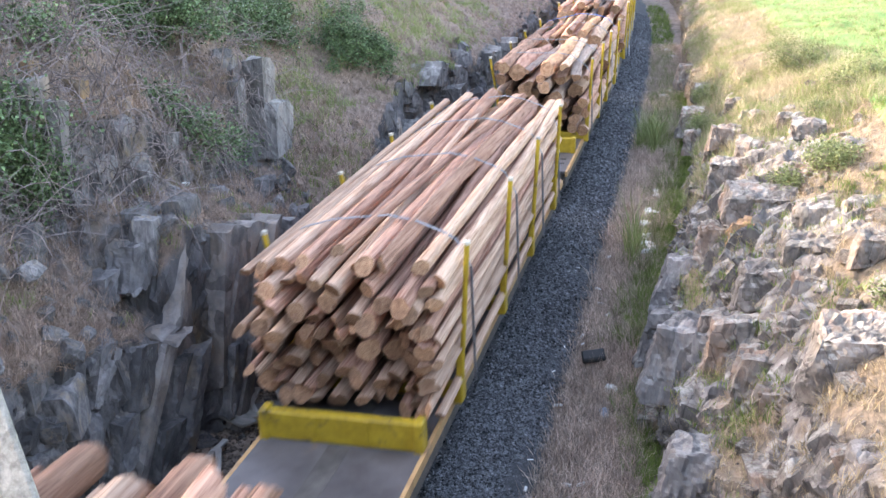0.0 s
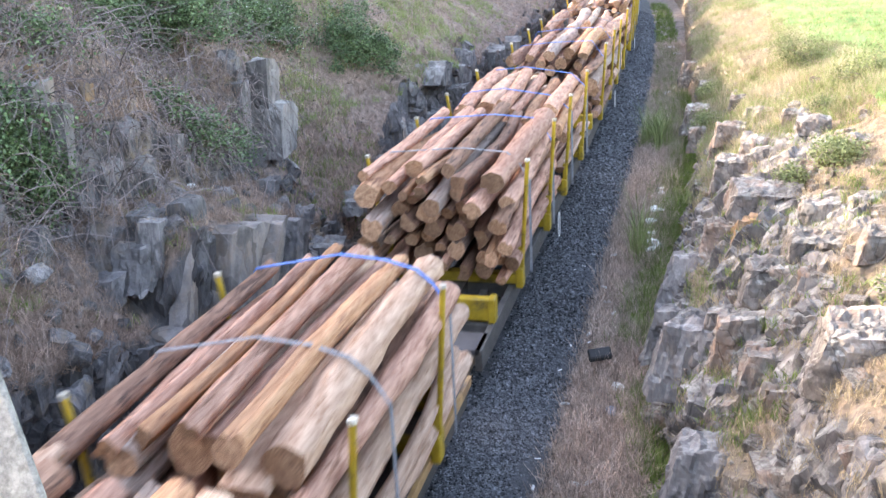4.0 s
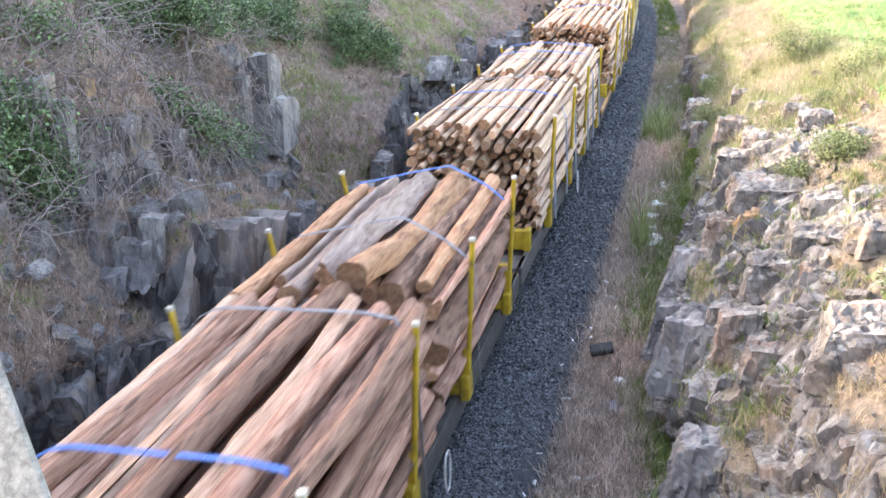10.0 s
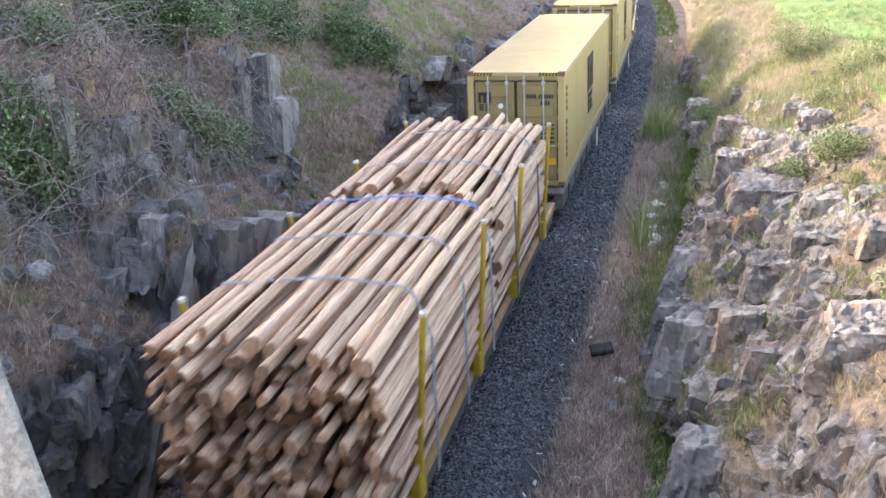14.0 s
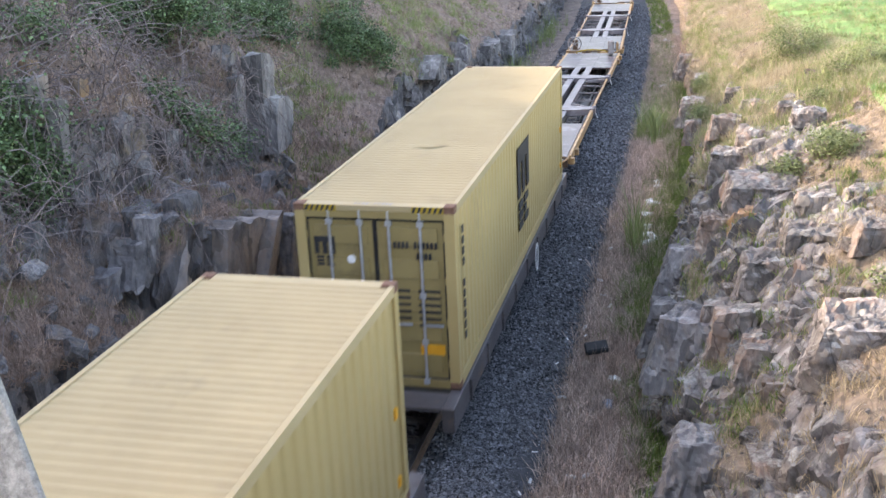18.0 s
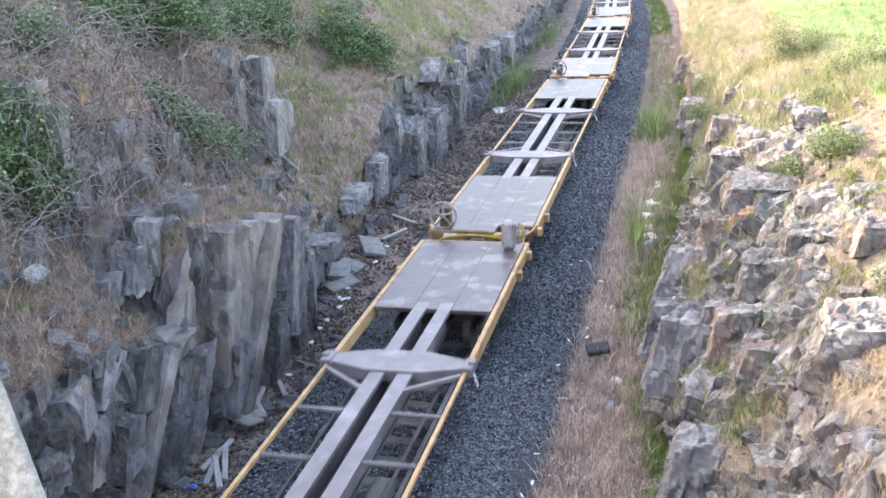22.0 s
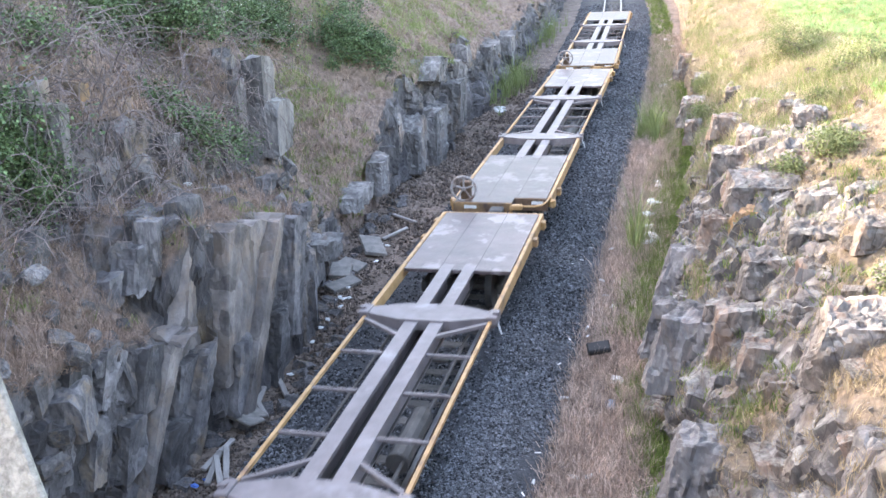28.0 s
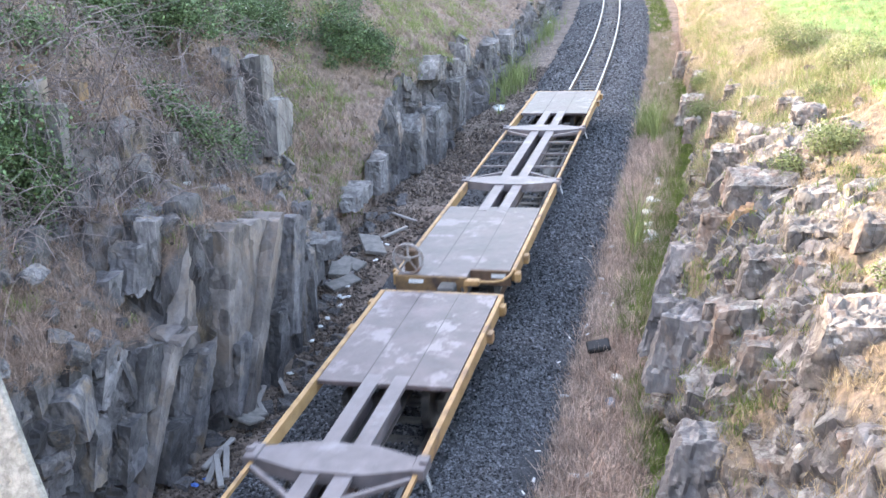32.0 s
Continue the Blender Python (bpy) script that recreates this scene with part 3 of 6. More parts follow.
flat[..., 2] += np.where(np.abs(u) > 2.2, 0.16 * bump, 0) - 0.10 * np.exp(-((u - 3.55) / 0.35) ** 2)
FLOOR = flat
sheet("ground", FLOOR, None, M_EARTH, "dry earth floor of the railway cutting")
bed_u = np.array([-2.55, -2.3, -2.0, -1.75, -1.55, -0.85, -0.62, 0, 0.62, 0.85, 1.55, 1.75, 2.0, 2.3, 2.55])
bed_z = np.array([-0.56, -0.42, -0.29, -0.2, -0.14, -0.125, -0.17, -0.2, -0.17, -0.125, -0.14, -0.2, -0.29, -0.42, -0.56])
flat = np.stack([bed_u[None] + centre(YS)[:, None], np.repeat(YS[:, None], len(bed_u), 1), np.repeat(bed_z[None], len(YS), 0)], -1)
flat[..., 2] += 0.05 * fbm(flat.reshape(-1, 3) * 2.6, 141).reshape(flat.shape[:2])
flat[..., 0] += np.where(np.abs(bed_u) > 1.8, 0.25, 0)[None] * fbm(flat.reshape(-1, 3) * 0.9, 151).reshape(flat.shape[:2])
sheet("trackbed", flat, None, M_BED, "dark crushed stone ballast bed")

# rails and sleepers
for side in (-1, 1):
    ys = np.concatenate([np.arange(-240, 34, 6.0), np.arange(34, 262, 2.0)])
    prof = [(-0.065, -0.15), (0.065, -0.15), (0.065, -0.135), (0.012, -0.115), (0.012, -0.04), (0.035, -0.03), (0.035, -0.002), (-0.035, -0.002),
            (-0.035, -0.03), (-0.012, -0.04), (-0.012, -0.115), (-0.065, -0.135)]
    k = len(prof)
    verts = [(float(centre(y)) + side * 0.5685 + a, float(y), b) for y in ys for a, b in prof]
    faces = [(i * k + j, i * k + (j + 1) % k, (i + 1) * k + (j + 1) % k, (i + 1) * k + j) for i in range(len(ys) - 1) for j in range(k)]
    me = data_mesh("rail", verts, faces, M_RUST, M_RAILTOP)
    for p in me.polygons:
        if p.index % k == 6:
            p.material_index = 1
    tagged(new("rail", me), "steel rail with a polished running top", "rail", kind="structure")
bm = bmesh.new()
box(bm, -1.0, 1.0, -0.12, 0.12, -0.35, -0.155, bevel=0.02)
sleeper_mesh = mesh_of(bm, "sleeper", M_SLEEPER)
sleepers = tagged(new("sleeper_row"), "grey concrete railway sleepers in ballast", "sleepers", kind="structure")
for i in range(150):
    y = 6 + i * 0.62
    ob = new("sleeper", sleeper_mesh)
    ob.parent = sleepers
    ob.matrix_basis = pose(float(centre(y)), y, 0, 0, 0, math.degrees(CURVE * max(y - BEND_AT, 0)))

# the bridge's concrete post beside the camera
bm = bmesh.new()
a, b = Vector((3.560, 1.17, 7.47)), Vector((3.650, 1.108, 7.30))
down = (b - a).normalized()
for off in (Vector((0, 0, 0)), Vector((-0.6, 0, 0)), Vector((-0.85, 0.4, 0)), Vector((-0.42, 0.42, 0))):
    for e in (a - down * 0.5, a + down * 1.35):
        bm.verts.new(e + off)
bm.verts.ensure_lookup_table()
v = bm.verts
for i in range(4):
    j = (i + 1) % 4
    bm.faces.new((v[2 * i], v[2 * i + 1], v[2 * j + 1], v[2 * j]))
bm.faces.new([v[2 * i] for i in range(4)])
bm.faces.new([v[2 * i + 1] for i in range(4)][::-1])
bmesh.ops.bevel(bm, geom=bm.edges[:], offset=0.012, segments=2, affect="EDGES", profile=0.5)
tagged(new("bridge_post", mesh_of(bm, "bridge_post", M_CONCRETE)), "rough pale concrete post of the road bridge", "post", kind="structure")

# the road bridge under the camera: deck, parapet and abutments, out of sight below and behind
M_BRIDGE = mat("bridge_concrete", (0.16, 0.155, 0.145), (0.34, 0.325, 0.30), 1.5, 0.92, 0.4, 30, stain=(0.11, 0.105, 0.095), stain_scale=0.6)
bridge = tagged(new("road_bridge"), "concrete road bridge over the cutting", "bridge", kind="structure")
part("bridge_deck", boxes((-16, 16, -9.0, 1.75, 5.5, 6.35), bevel=0.03), M_BRIDGE, bridge)
part("parapet", boxes((-16, 16, 0.6, 0.88, 6.354, 7.2), bevel=0.02), M_BRIDGE, bridge)
part("parapet", boxes((-16, 16, -8.98, -8.7, 6.354, 7.2), bevel=0.02), M_BRIDGE, bridge)
part("abutment", boxes((-8, -4.2, -8.6, 0.5, -0.6, 5.496), bevel=0.03), M_BRIDGE, bridge)
part("abutment", boxes((5.2, 9, -8.6, 0.5, -0.6, 5.496), bevel=0.03), M_BRIDGE, bridge)

# ---------- the train ----------
MOVING = []  # (thing, distance of its middle along the track at 18 s)


def rides(ob, s):
    MOVING.append((ob, s))
    return ob


def bogie(parent, y):
    bm = bmesh.new()
    for x in (-0.78, 0.78):
        box(bm, x - 0.07, x + 0.07, y - 1.15, y + 1.15, 0.36, 0.58, bevel=0.03)
    box(bm, -0.8, 0.8, y - 0.2, y + 0.2, 0.4, 0.72, bevel=0.03)
    b = part("bogie", bm, M_STEEL, parent)
    for dy in (-0.88, 0.88):
        bm = bmesh.new()
        rod(bm, (-0.72, y + dy, 0.42), (0.72, y + dy, 0.42), 0.07, 8)
        for s in (-1, 1):
            rod(bm, (s * 0.50, y + dy, 0.42), (s * 0.63, y + dy, 0.42), 0.42, 20)
        part("wheelset", bm, M_STEEL, b)


def coupler(parent, y, way):
    bm = boxes((-0.09, 0.09, min(y, y + way * 0.42), max(y, y + way * 0.42), 0.72, 0.90), bevel=0.02)
    box(bm, -0.16, 0.16, y + way * 0.30 - 0.12, y + way * 0.30 + 0.12, 0.64, 0.98, bevel=0.03)
    part("coupler", bm, M_STEEL, parent)


def hand_wheel(parent, x, y, z, r=0.34):
    bm = bmesh.new()
    n = 22
    for i in range(n):
        a, b = 2 * math.pi * i / n, 2 * math.pi * (i + 1) / n
        rod(bm, (x + r * math.cos(a), y, z + r * math.sin(a)), (x + r * math.cos(b), y, z + r * math.sin(b)), 0.03, 6)
    for i in range(5):
        a = 2 * math.pi * i / 5 + 0.3
        rod(bm, (x, y, z), (x + r * math.cos(a), y, z + r * math.sin(a)), 0.024, 5)
    rod(bm, (x, y - 0.05, z), (x, y + 0.1, z), 0.05, 8)
    w = part("hand_brake_wheel", bm, M_WHEEL, parent, "pale worn spoked hand brake wheel")
    part("brake_post", boxes((x - 0.1, x + 0.14, y + 0.06, y + 0.3, 0.98, z + 0.14), bevel=0.02), M_RUST, w)


def skeletal_wagon(s0, n):
    """An empty container wagon: two end decks, two bolsters and a ladder of beams between; 18.9 m long."""
    L = 18.9
    h = L / 2
    w = thing("container_wagon", "empty skeletal container wagon with ochre side rails and grey decks", "wagon", "empty container wagons")
    f1, b2, b1, r1 = 4.6 - h, 6.85 - h, 12.85 - h, 15.1 - h
    bm = boxes((-1.08, 0.30, -h + 0.02, f1, 0.93, 1.0), (0.30, 1.08, -h + 0.44, f1, 0.93, 1.0))
    part("front_deck", bm, M_DECK, w, "stained grey steel deck plate with painted pale sheen")
    part("rear_deck", boxes((-1.08, 1.08, r1, h - 0.02, 0.93, 1.0)), M_DECK, w, "stained grey steel deck plate with painted pale sheen")
    for x in (-0.36, 0.36):
        for y0, y1 in ((-h + 0.46, f1 - 0.05), (r1 + 0.05, h - 0.05)):
            part("deck_seam", boxes((x - 0.006, x + 0.006, y0, y1, 1.0, 1.003)), M_STEEL, w)
    for x in (-1.14, 1.14):
        part("side_rail", boxes((x - 0.038, x + 0.05, -h if x < 0 else -h + 0.44, b2 - 0.2, 0.78, 1.015), bevel=0.01), M_OCHRE, w)
        part("side_rail", boxes((x - 0.038, x + 0.05, b1 + 0.2, h, 0.78, 1.015), bevel=0.01), M_OCHRE, w)
        part("side_rail", boxes((x - 0.03, x + 0.03, b2 + 0.05, b1 - 0.05, 0.93, 0.99)), M_OCHRE, w)
        part("centre_sill", boxes((x * 0.2 - 0.12, x * 0.2 + 0.12, f1 - 0.3, r1 + 0.3, 0.94, 1.004), (x * 0.2 - 0.02, x * 0.2 + 0.02, f1, r1, 0.5, 0.94)), M_GREYSTEEL, w)
    for k in range(12):  # the bottom plate is pierced between its ties
        y = b2 + 0.2 + (b1 - b2 - 0.4) * k / 11
        part("tie_plate", boxes((-0.1, 0.1, y - 0.1, y + 0.1, 0.552, 0.598)), M_STEEL, w)
    part("underframe", boxes((-0.26, -0.1, -h + 0.3, h - 0.3, 0.55, 0.6), (0.1, 0.26, -h + 0.3, h - 0.3, 0.55, 0.6), (-0.3, 0.3, -h, -h + 2.2, 0.6, 0.93), (-0.3, 0.3, h - 2.2, h, 0.6, 0.93)), M_STEEL, w)
    for y in (b2, b1):
        bm = bmesh.new()
        vs = [bm.verts.new(p) for p in ((-1.2, y - 0.12, 1.03), (-1.2, y + 0.12, 1.03), (-0.45, y + 0.38, 1.035), (0.45, y + 0.38, 1.035), (1.2, y + 0.12, 1.03),
                                        (1.2, y - 0.12, 1.03), (0.45, y - 0.38, 1.035), (-0.45, y - 0.38, 1.035))]
        top = bm.faces.new(vs)
        ext = bmesh.ops.extrude_face_region(bm, geom=[top])
        bmesh.ops.translate(bm, verts=[e for e in ext["geom"] if isinstance(e, bmesh.types.BMVert)], vec=(0, 0, -0.2))
        part("bolster", bm, M_GREYSTEEL, w, "lens-shaped grey steel cross bolster")
        for x in (-1, 1):
            bm = boxes((x * 1.17 - 0.09, x * 1.17 + 0.09, y - 0.2, y + 0.2, 0.9, 1.06), (x * 1.22 - 0.06, x * 1.22 + 0.06, y - 0.05, y + 0.05, 1.05, 1.10), bevel=0.012)
            part("twist_lock", bm, M_GREYSTEEL, w)
            rod_bm = rod(bmesh.new(), (x * 1.24, y - 0.05, 0.95), (x * 1.33, y - 0.12, 0.72), 0.014, 6)
            part("lock_lever", rod_bm, M_WHITE, w)
    for x in (-1, 1):
        for y0, y1 in ((b2 + 0.3, b2 + 0.95), (b1 - 0.3, b1 - 0.95)):
            part("brace", beam(bmesh.new(), (x * 1.1, y0, 0.97), (x * 0.3, y1, 0.97), 0.07, 0.06), M_GREYSTEEL, w)
        for k in range(3):
            yy = b2 + (b1 - b2) * (0.27 + 0.23 * k)
            part("cross_bar", boxes((min(x * 0.25, x * 1.12), max(x * 0.25, x * 1.12), yy - 0.025, yy + 0.025, 0.93, 0.98)), M_GREYSTEEL, w)
        for y in (-h + 0.45, -h + 1.5, h - 1.6, h - 0.4):
            part("lashing_bracket", boxes((x * 1.23 - 0.06, x * 1.23 + 0.06, y - 0.1, y + 0.1, 0.78, 0.96), bevel=0.015), M_OCHRE, w)
        part("brake_rod", rod(bmesh.new(), (x * 0.7, b2, 0.62), (x * 0.7, b1, 0.62), 0.03, 6), M_STEEL, w)
    part("head_stock", boxes((-1.12, 0.32, -h - 0.06, -h + 0.02, 0.70, 1.0), bevel=0.015), M_GRIMY, w, "grimy ochre headstock")
    part("corner_plate", boxes((0.30, 1.10, -h + 0.36, -h + 0.44, 0.70, 0.998)), M_RUST, w)
    part("corner_bracket", boxes((0.26, 0.56, -h - 0.10, -h + 0.06, 0.84, 0.96), bevel=0.02), M_OCHRE, w)
    pipe = bmesh.new()
    bend = [(0.5, -h - 0.02, 0.92), (0.82, -h - 0.02, 0.92), (1.0, -h + 0.06, 0.93), (1.1, -h + 0.24, 0.96), (1.13, -h + 0.48, 0.98)]
    for a, b in zip(bend, bend[1:]):
        rod(pipe, a, b, 0.028, 8)
    part("shunter_rail", pipe, M_OCHRE, w, "bent ochre corner rail")
    hose = bmesh.new()
    bend = [(0.2, -h - 0.02, 0.8), (0.26, -h - 0.14, 0.72), (0.24, -h - 0.24, 0.6), (0.16, -h - 0.32, 0.62), (0.1, -h - 0.36, 0.74)]
    for a, b in zip(bend, bend[1:]):
        rod(hose, a, b, 0.03, 7)
    part("brake_hose", hose, M_BLACK, w, "black rubber brake hose")
    part("head_stock", boxes((-1.12, 1.12, h - 0.02, h + 0.06, 0.70, 1.0), bevel=0.015), M_OCHRE, w)
    part("air_tank", rod(bmesh.new(), (0.62, -1.0, 0.6), (0.62, 0.4, 0.6), 0.17, 12), M_STEEL, w, smooth=False)
    part("number_plate", boxes((-0.85, -0.55, -h - 0.07, -h - 0.062, 0.86, 0.94)), M_WHITE, w)
    part("number_plate", boxes((0.72, 1.0, -h + 0.35, -h + 0.358, 0.86, 0.94)), M_WHITE, w)
    hand_wheel(w, -0.88, -h + 0.10, 1.30, 0.30)
    if n == 0:
        cab = part("end_cabinet", boxes((0.68, 0.96, h - 0.5, h - 0.28, 1.0, 1.62), bevel=0.07), M_WHEEL, w, "upright pale grey steel cabinet")
        for k in range(3):  # hoses coiled beside it
            coil = bmesh.new()
            for i in range(12):
                a, b = 2 * math.pi * i / 12, 2 * math.pi * (i + 1) / 12
                rod(coil, (1.02 + 0.05 * k, h - 0.38 + 0.17 * math.cos(a), 1.34 + (0.22 - 0.02 * k) * math.sin(a)), (1.02 + 0.05 * k, h - 0.38 + 0.17 * math.cos(b), 1.34 + (0.22 - 0.02 * k) * math.sin(b)), 0.018, 6)
            part("coiled_hose", coil, M_OCHRE if k else M_GREYSTRAP, cab, "coiled air hose")
        rail = bmesh.new()
        for k in range(8):
            a, b = math.pi * k / 8, math.pi * (k + 1) / 8
            rod(rail, (-0.75 * math.cos(a), h - 0.05, 1.0 + 0.16 * math.sin(a)), (-0.75 * math.cos(b), h - 0.05, 1.0 + 0.16 * math.sin(b)), 0.03, 6)
        part("end_rail", rail, M_YELLOW, w, "bowed yellow end rail")
    bogie(w, -h + 2.3)
    bogie(w, h - 2.3)
    coupler(w, -h - 0.05, -1)
    coupler(w, h + 0.05, 1)
    rides(w, s0 + h)
    return w


for n, s0 in enumerate((27.45, 47.1, 66.7, 86.45, 106.2)):
    skeletal_wagon(s0, n)


# ---- freight containers on short wagons ----
CL, CW, CH, CB = 12.192, 2.438, 2.896, 0.92


def corrugated(length, height, pitch, depth):
    """One wall in the xz... plane: x along, z up, ribs that stand out in y."""
    verts, faces = [], []
    xs = []
    p = 0.0
    while p < length - 1e-6:
        xs += [(p, 0), (p + pitch * 0.34, 0), (p + pitch * 0.5, depth), (p + pitch * 0.84, depth)]
        p += pitch
    xs = [q for q in xs if q[0] < length] + [(length, 0)]
    for a, d in xs:
        verts += [(a, d, 0), (a, d, height)]
    faces = [(2 * i, 2 * i + 2, 2 * i + 3, 2 * i + 1) for i in range(len(xs) - 1)]
    return verts, faces


def carrier_mark(c, place):
    """The carrier's mark as plain black shapes: a comb above two stacks of bars."""
    for x in (0, 0.42, 0.84):
        part("mark_stroke", place(x, x + 0.24, 0.55, 1.10), M_INK, c)
    part("mark_stroke", place(0.0, 1.08, 1.10, 1.36), M_INK, c)
    for spec in ((0.08, 0.46, 0.34, 0.46), (0.08, 0.46, 0.17, 0.29), (0.08, 0.46, 0.0, 0.12), (0.60, 0.98, 0.34, 0.46), (0.60, 0.80, 0.17, 0.29), (0.60, 0.98, 0.0, 0.12)):
        part("mark_stroke", place(*spec), M_INK, c)


def freight_container(s0):
    c = thing("freight_container", "cream-yellow corrugated high-cube freight container on a rail wagon", "container", "freight containers")
    h, w = CL / 2, CW / 2
    z0, z1 = CB, CB + CH
    for x in (-1, 1):
        v, f = corrugated(CL - 0.3, CH - 0.34, 0.278, 0.024)
        v = [(x * (w - 0.045 + d), -h + 0.15 + a, z0 + 0.19 + b) for a, d, b in v]
        part("side_wall", data_mesh("side_wall", v, f, M_BOX), None, c)
        part("top_rail", boxes((x * w - (0.06 if x > 0 else 0), x * w + (0 if x > 0 else 0.06), -h + 0.16, h - 0.16, z1 - 0.13, z1 - 0.01)), M_BOXROOF, c)
        part("bottom_rail", boxes((x * w - (0.05 if x > 0 else 0), x * w + (0 if x > 0 else 0.05), -h + 0.16, h - 0.16, z0 + 0.01, z0 + 0.17)), M_BOX, c)
        for y in (-h, h - 0.16):
            xx = x * w - (0.16 if x > 0 else 0)
            part("corner_post", boxes((xx + 0.004, xx + 0.156, y + 0.004, y + 0.156, z0 + 0.11, z1 - 0.11)), M_BOX, c)
            for z in (z0, z1 - 0.118):
                bm = boxes((xx, xx + 0.162, y, y + 0.178 if y < 0 else y + 0.16, z, z + 0.118), bevel=0.012)
                part("corner_casting", bm, M_CASTING, c, "rust-red corner casting")
    v, f = corrugated(CL - 0.4, CW - 0.13, 0.15, 0.02)
    v = [(-w + 0.065 + b, -h + 0.2 + a, z1 - 0.033 + d) for a, d, b in v]
    part("roof", data_mesh("roof", v, f, M_BOXROOF), None, c, "pale cream corrugated roof")
    part("roof_header", boxes((-w + 0.162, w - 0.162, -h + 0.01, -h + 0.21, z1 - 0.10, z1 - 0.015)), M_BOXROOF, c)
    part("roof_header", boxes((-w + 0.162, w - 0.162, h - 0.21, h - 0.01, z1 - 0.10, z1 - 0.015)), M_BOXROOF, c)
    v, f = corrugated(CW - 0.32, CH - 0.3, 0.25, 0.045)
    part("end_wall", data_mesh("end_wall", [(-w + 0.16 + a, h - 0.09 + d, z0 + 0.15 + b) for a, d, b in v], f, M_BOX), None, c)
    part("floor_panel", boxes((-w + 0.05, w - 0.05, -h + 0.05, h - 0.05, z0 + 0.12, z0 + 0.16)), M_STEEL, c)
    part("door_header", boxes((-w + 0.162, w - 0.162, -h + 0.006, -h + 0.1, z1 - 0.21, z1 - 0.104)), M_BOXDARK, c)
    part("door_sill", boxes((-w + 0.162, w - 0.162, -h + 0.006, -h + 0.1, z0 + 0.006, z0 + 0.13)), M_BOXDARK, c)
    for side in (-1, 1):
        x0, x1 = (-w + 0.17, -0.012) if side < 0 else (0.012, w - 0.17)
        zb, zt = z0 + 0.15, z1 - 0.235
        bm = boxes((x0, x1, -h + 0.055, -h + 0.10, zb, zt))
        span = (zt - zb) / 5
        d = part("door", bm, M_BOXDARK, c, "olive-cream door leaf with pressed bands, darkened for shade")
        for k in range(5):  # pressed panels with bands between
            part("door_panel", boxes((x0 + 0.09, x1 - 0.09, -h + 0.032, -h + 0.0545, zb + span * k + 0.10, zb + span * (k + 1) - 0.10), bevel=0.02), M_BOXDARK, d)
        part("door_gasket", boxes((x0 - 0.008, x0 + 0.022, -h + 0.05, -h + 0.06, zb, zt), (x1 - 0.022, x1 + 0.008, -h + 0.05, -h + 0.06, zb, zt),
                                  (x0 + 0.022, x1 - 0.022, -h + 0.05, -h + 0.06, zt - 0.02, zt + 0.02)), M_BLACK, d)
        for k in (0.34, 0.80) if side < 0 else (0.2, 0.66):
            x = x0 + (x1 - x0) * k
            bm = rod(bmesh.new(), (x, -h + 0.02, z0 + 0.05), (x, -h + 0.02, z1 - 0.09), 0.021, 8)
            for z in (z0 + 0.1, z0 + 0.75, z0 + 1.5, z1 - 0.28):
                box(bm, x - 0.045, x + 0.045, -h - 0.004, -h + 0.045, z - 0.04, z + 0.04)
            r = part("lock_rod", bm, M_GALV, d, "galvanised locking rod")
            part("rod_handle", boxes((x - 0.01, x + 0.3, -h - 0.012, -h + 0.006, z0 + 1.02, z0 + 1.06)), M_GALV, d)
        for k in range(4):
            z = zb + 0.25 + k * (zt - zb - 0.5) / 3
            xe = x0 - 0.03 if side < 0 else x1 + 0.03
            part("hinge", boxes((xe - 0.04, xe + 0.04, -h + 0.01, -h + 0.06, z - 0.06, z + 0.06), bevel=0.008), M_BOXDARK, d)
    for x in (-w + 0.17, w - 0.17 - 0.46):
        bm = bmesh.new()
        for k in range(6):
            vs = [bm.verts.new((x + k * 0.08 + a, -h + 0.002, z1 - 0.105 + b)) for a, b in ((0, 0), (0.04, 0), (0.07, 0.085), (0.03, 0.085))]
            bm.faces.new(vs)
        part("warning_stripes", bm, M_INK, c, "black slanting height warning stripes")
        part("warning_band", boxes((x - 0.005, x + 0.49, -h + 0.004, -h + 0.008, z1 - 0.108, z1 - 0.016)), M_YELLOW, c)
    # the carrier's mark on the long side and on the door
    carrier_mark(c, lambda a, b, e, f: boxes((w - 0.004, w + 0.012, -0.72 + a * 1.22, -0.72 + b * 1.22, z0 + 0.74 + e * 1.22, z0 + 0.74 + f * 1.22)))
    carrier_mark(c, lambda a, b, e, f: boxes((-0.95 + a * 0.3, -0.95 + b * 0.3, -h + 0.026, -h + 0.031, z1 - 0.98 + e * 0.34, z1 - 0.98 + f * 0.34)))
    for row, zz in enumerate((z1 - 0.66, z1 - 0.83)):
        for k in range(11 if row == 0 else 4):
            if row == 0 and k == 4:
                continue
            x = (0.28 if row == 0 else 0.62) + k * 0.062
            part("number_bar", boxes((x, x + 0.042, -h + 0.026, -h + 0.031, zz, zz + 0.1)), M_INK, c)
    for row in range(6):
        part("text_bar", boxes((0.3, 0.5, -h + 0.026, -h + 0.031, z0 + 1.0 + row * 0.11, z0 + 1.04 + row * 0.11)), M_INK, c)
        part("text_bar", boxes((0.62, 0.96, -h + 0.026, -h + 0.031, z0 + 1.0 + row * 0.11, z0 + 1.04 + row * 0.11)), M_INK, c)
    for k in range(11):
        if k == 4:
            continue
        zz = z1 - 0.42 - k * 0.17
        part("number_bar", boxes((w - 0.005, w + 0.012, -h + 0.44, -h + 0.53, zz - 0.11, zz)), M_INK, c)
    for zz in (z0 + 0.36, z0 + 1.28):
        part("amber_label", boxes((w - 0.03, w + 0.004, h - 0.40, h - 0.32, zz, zz + 0.13)), M_AMBER, c)
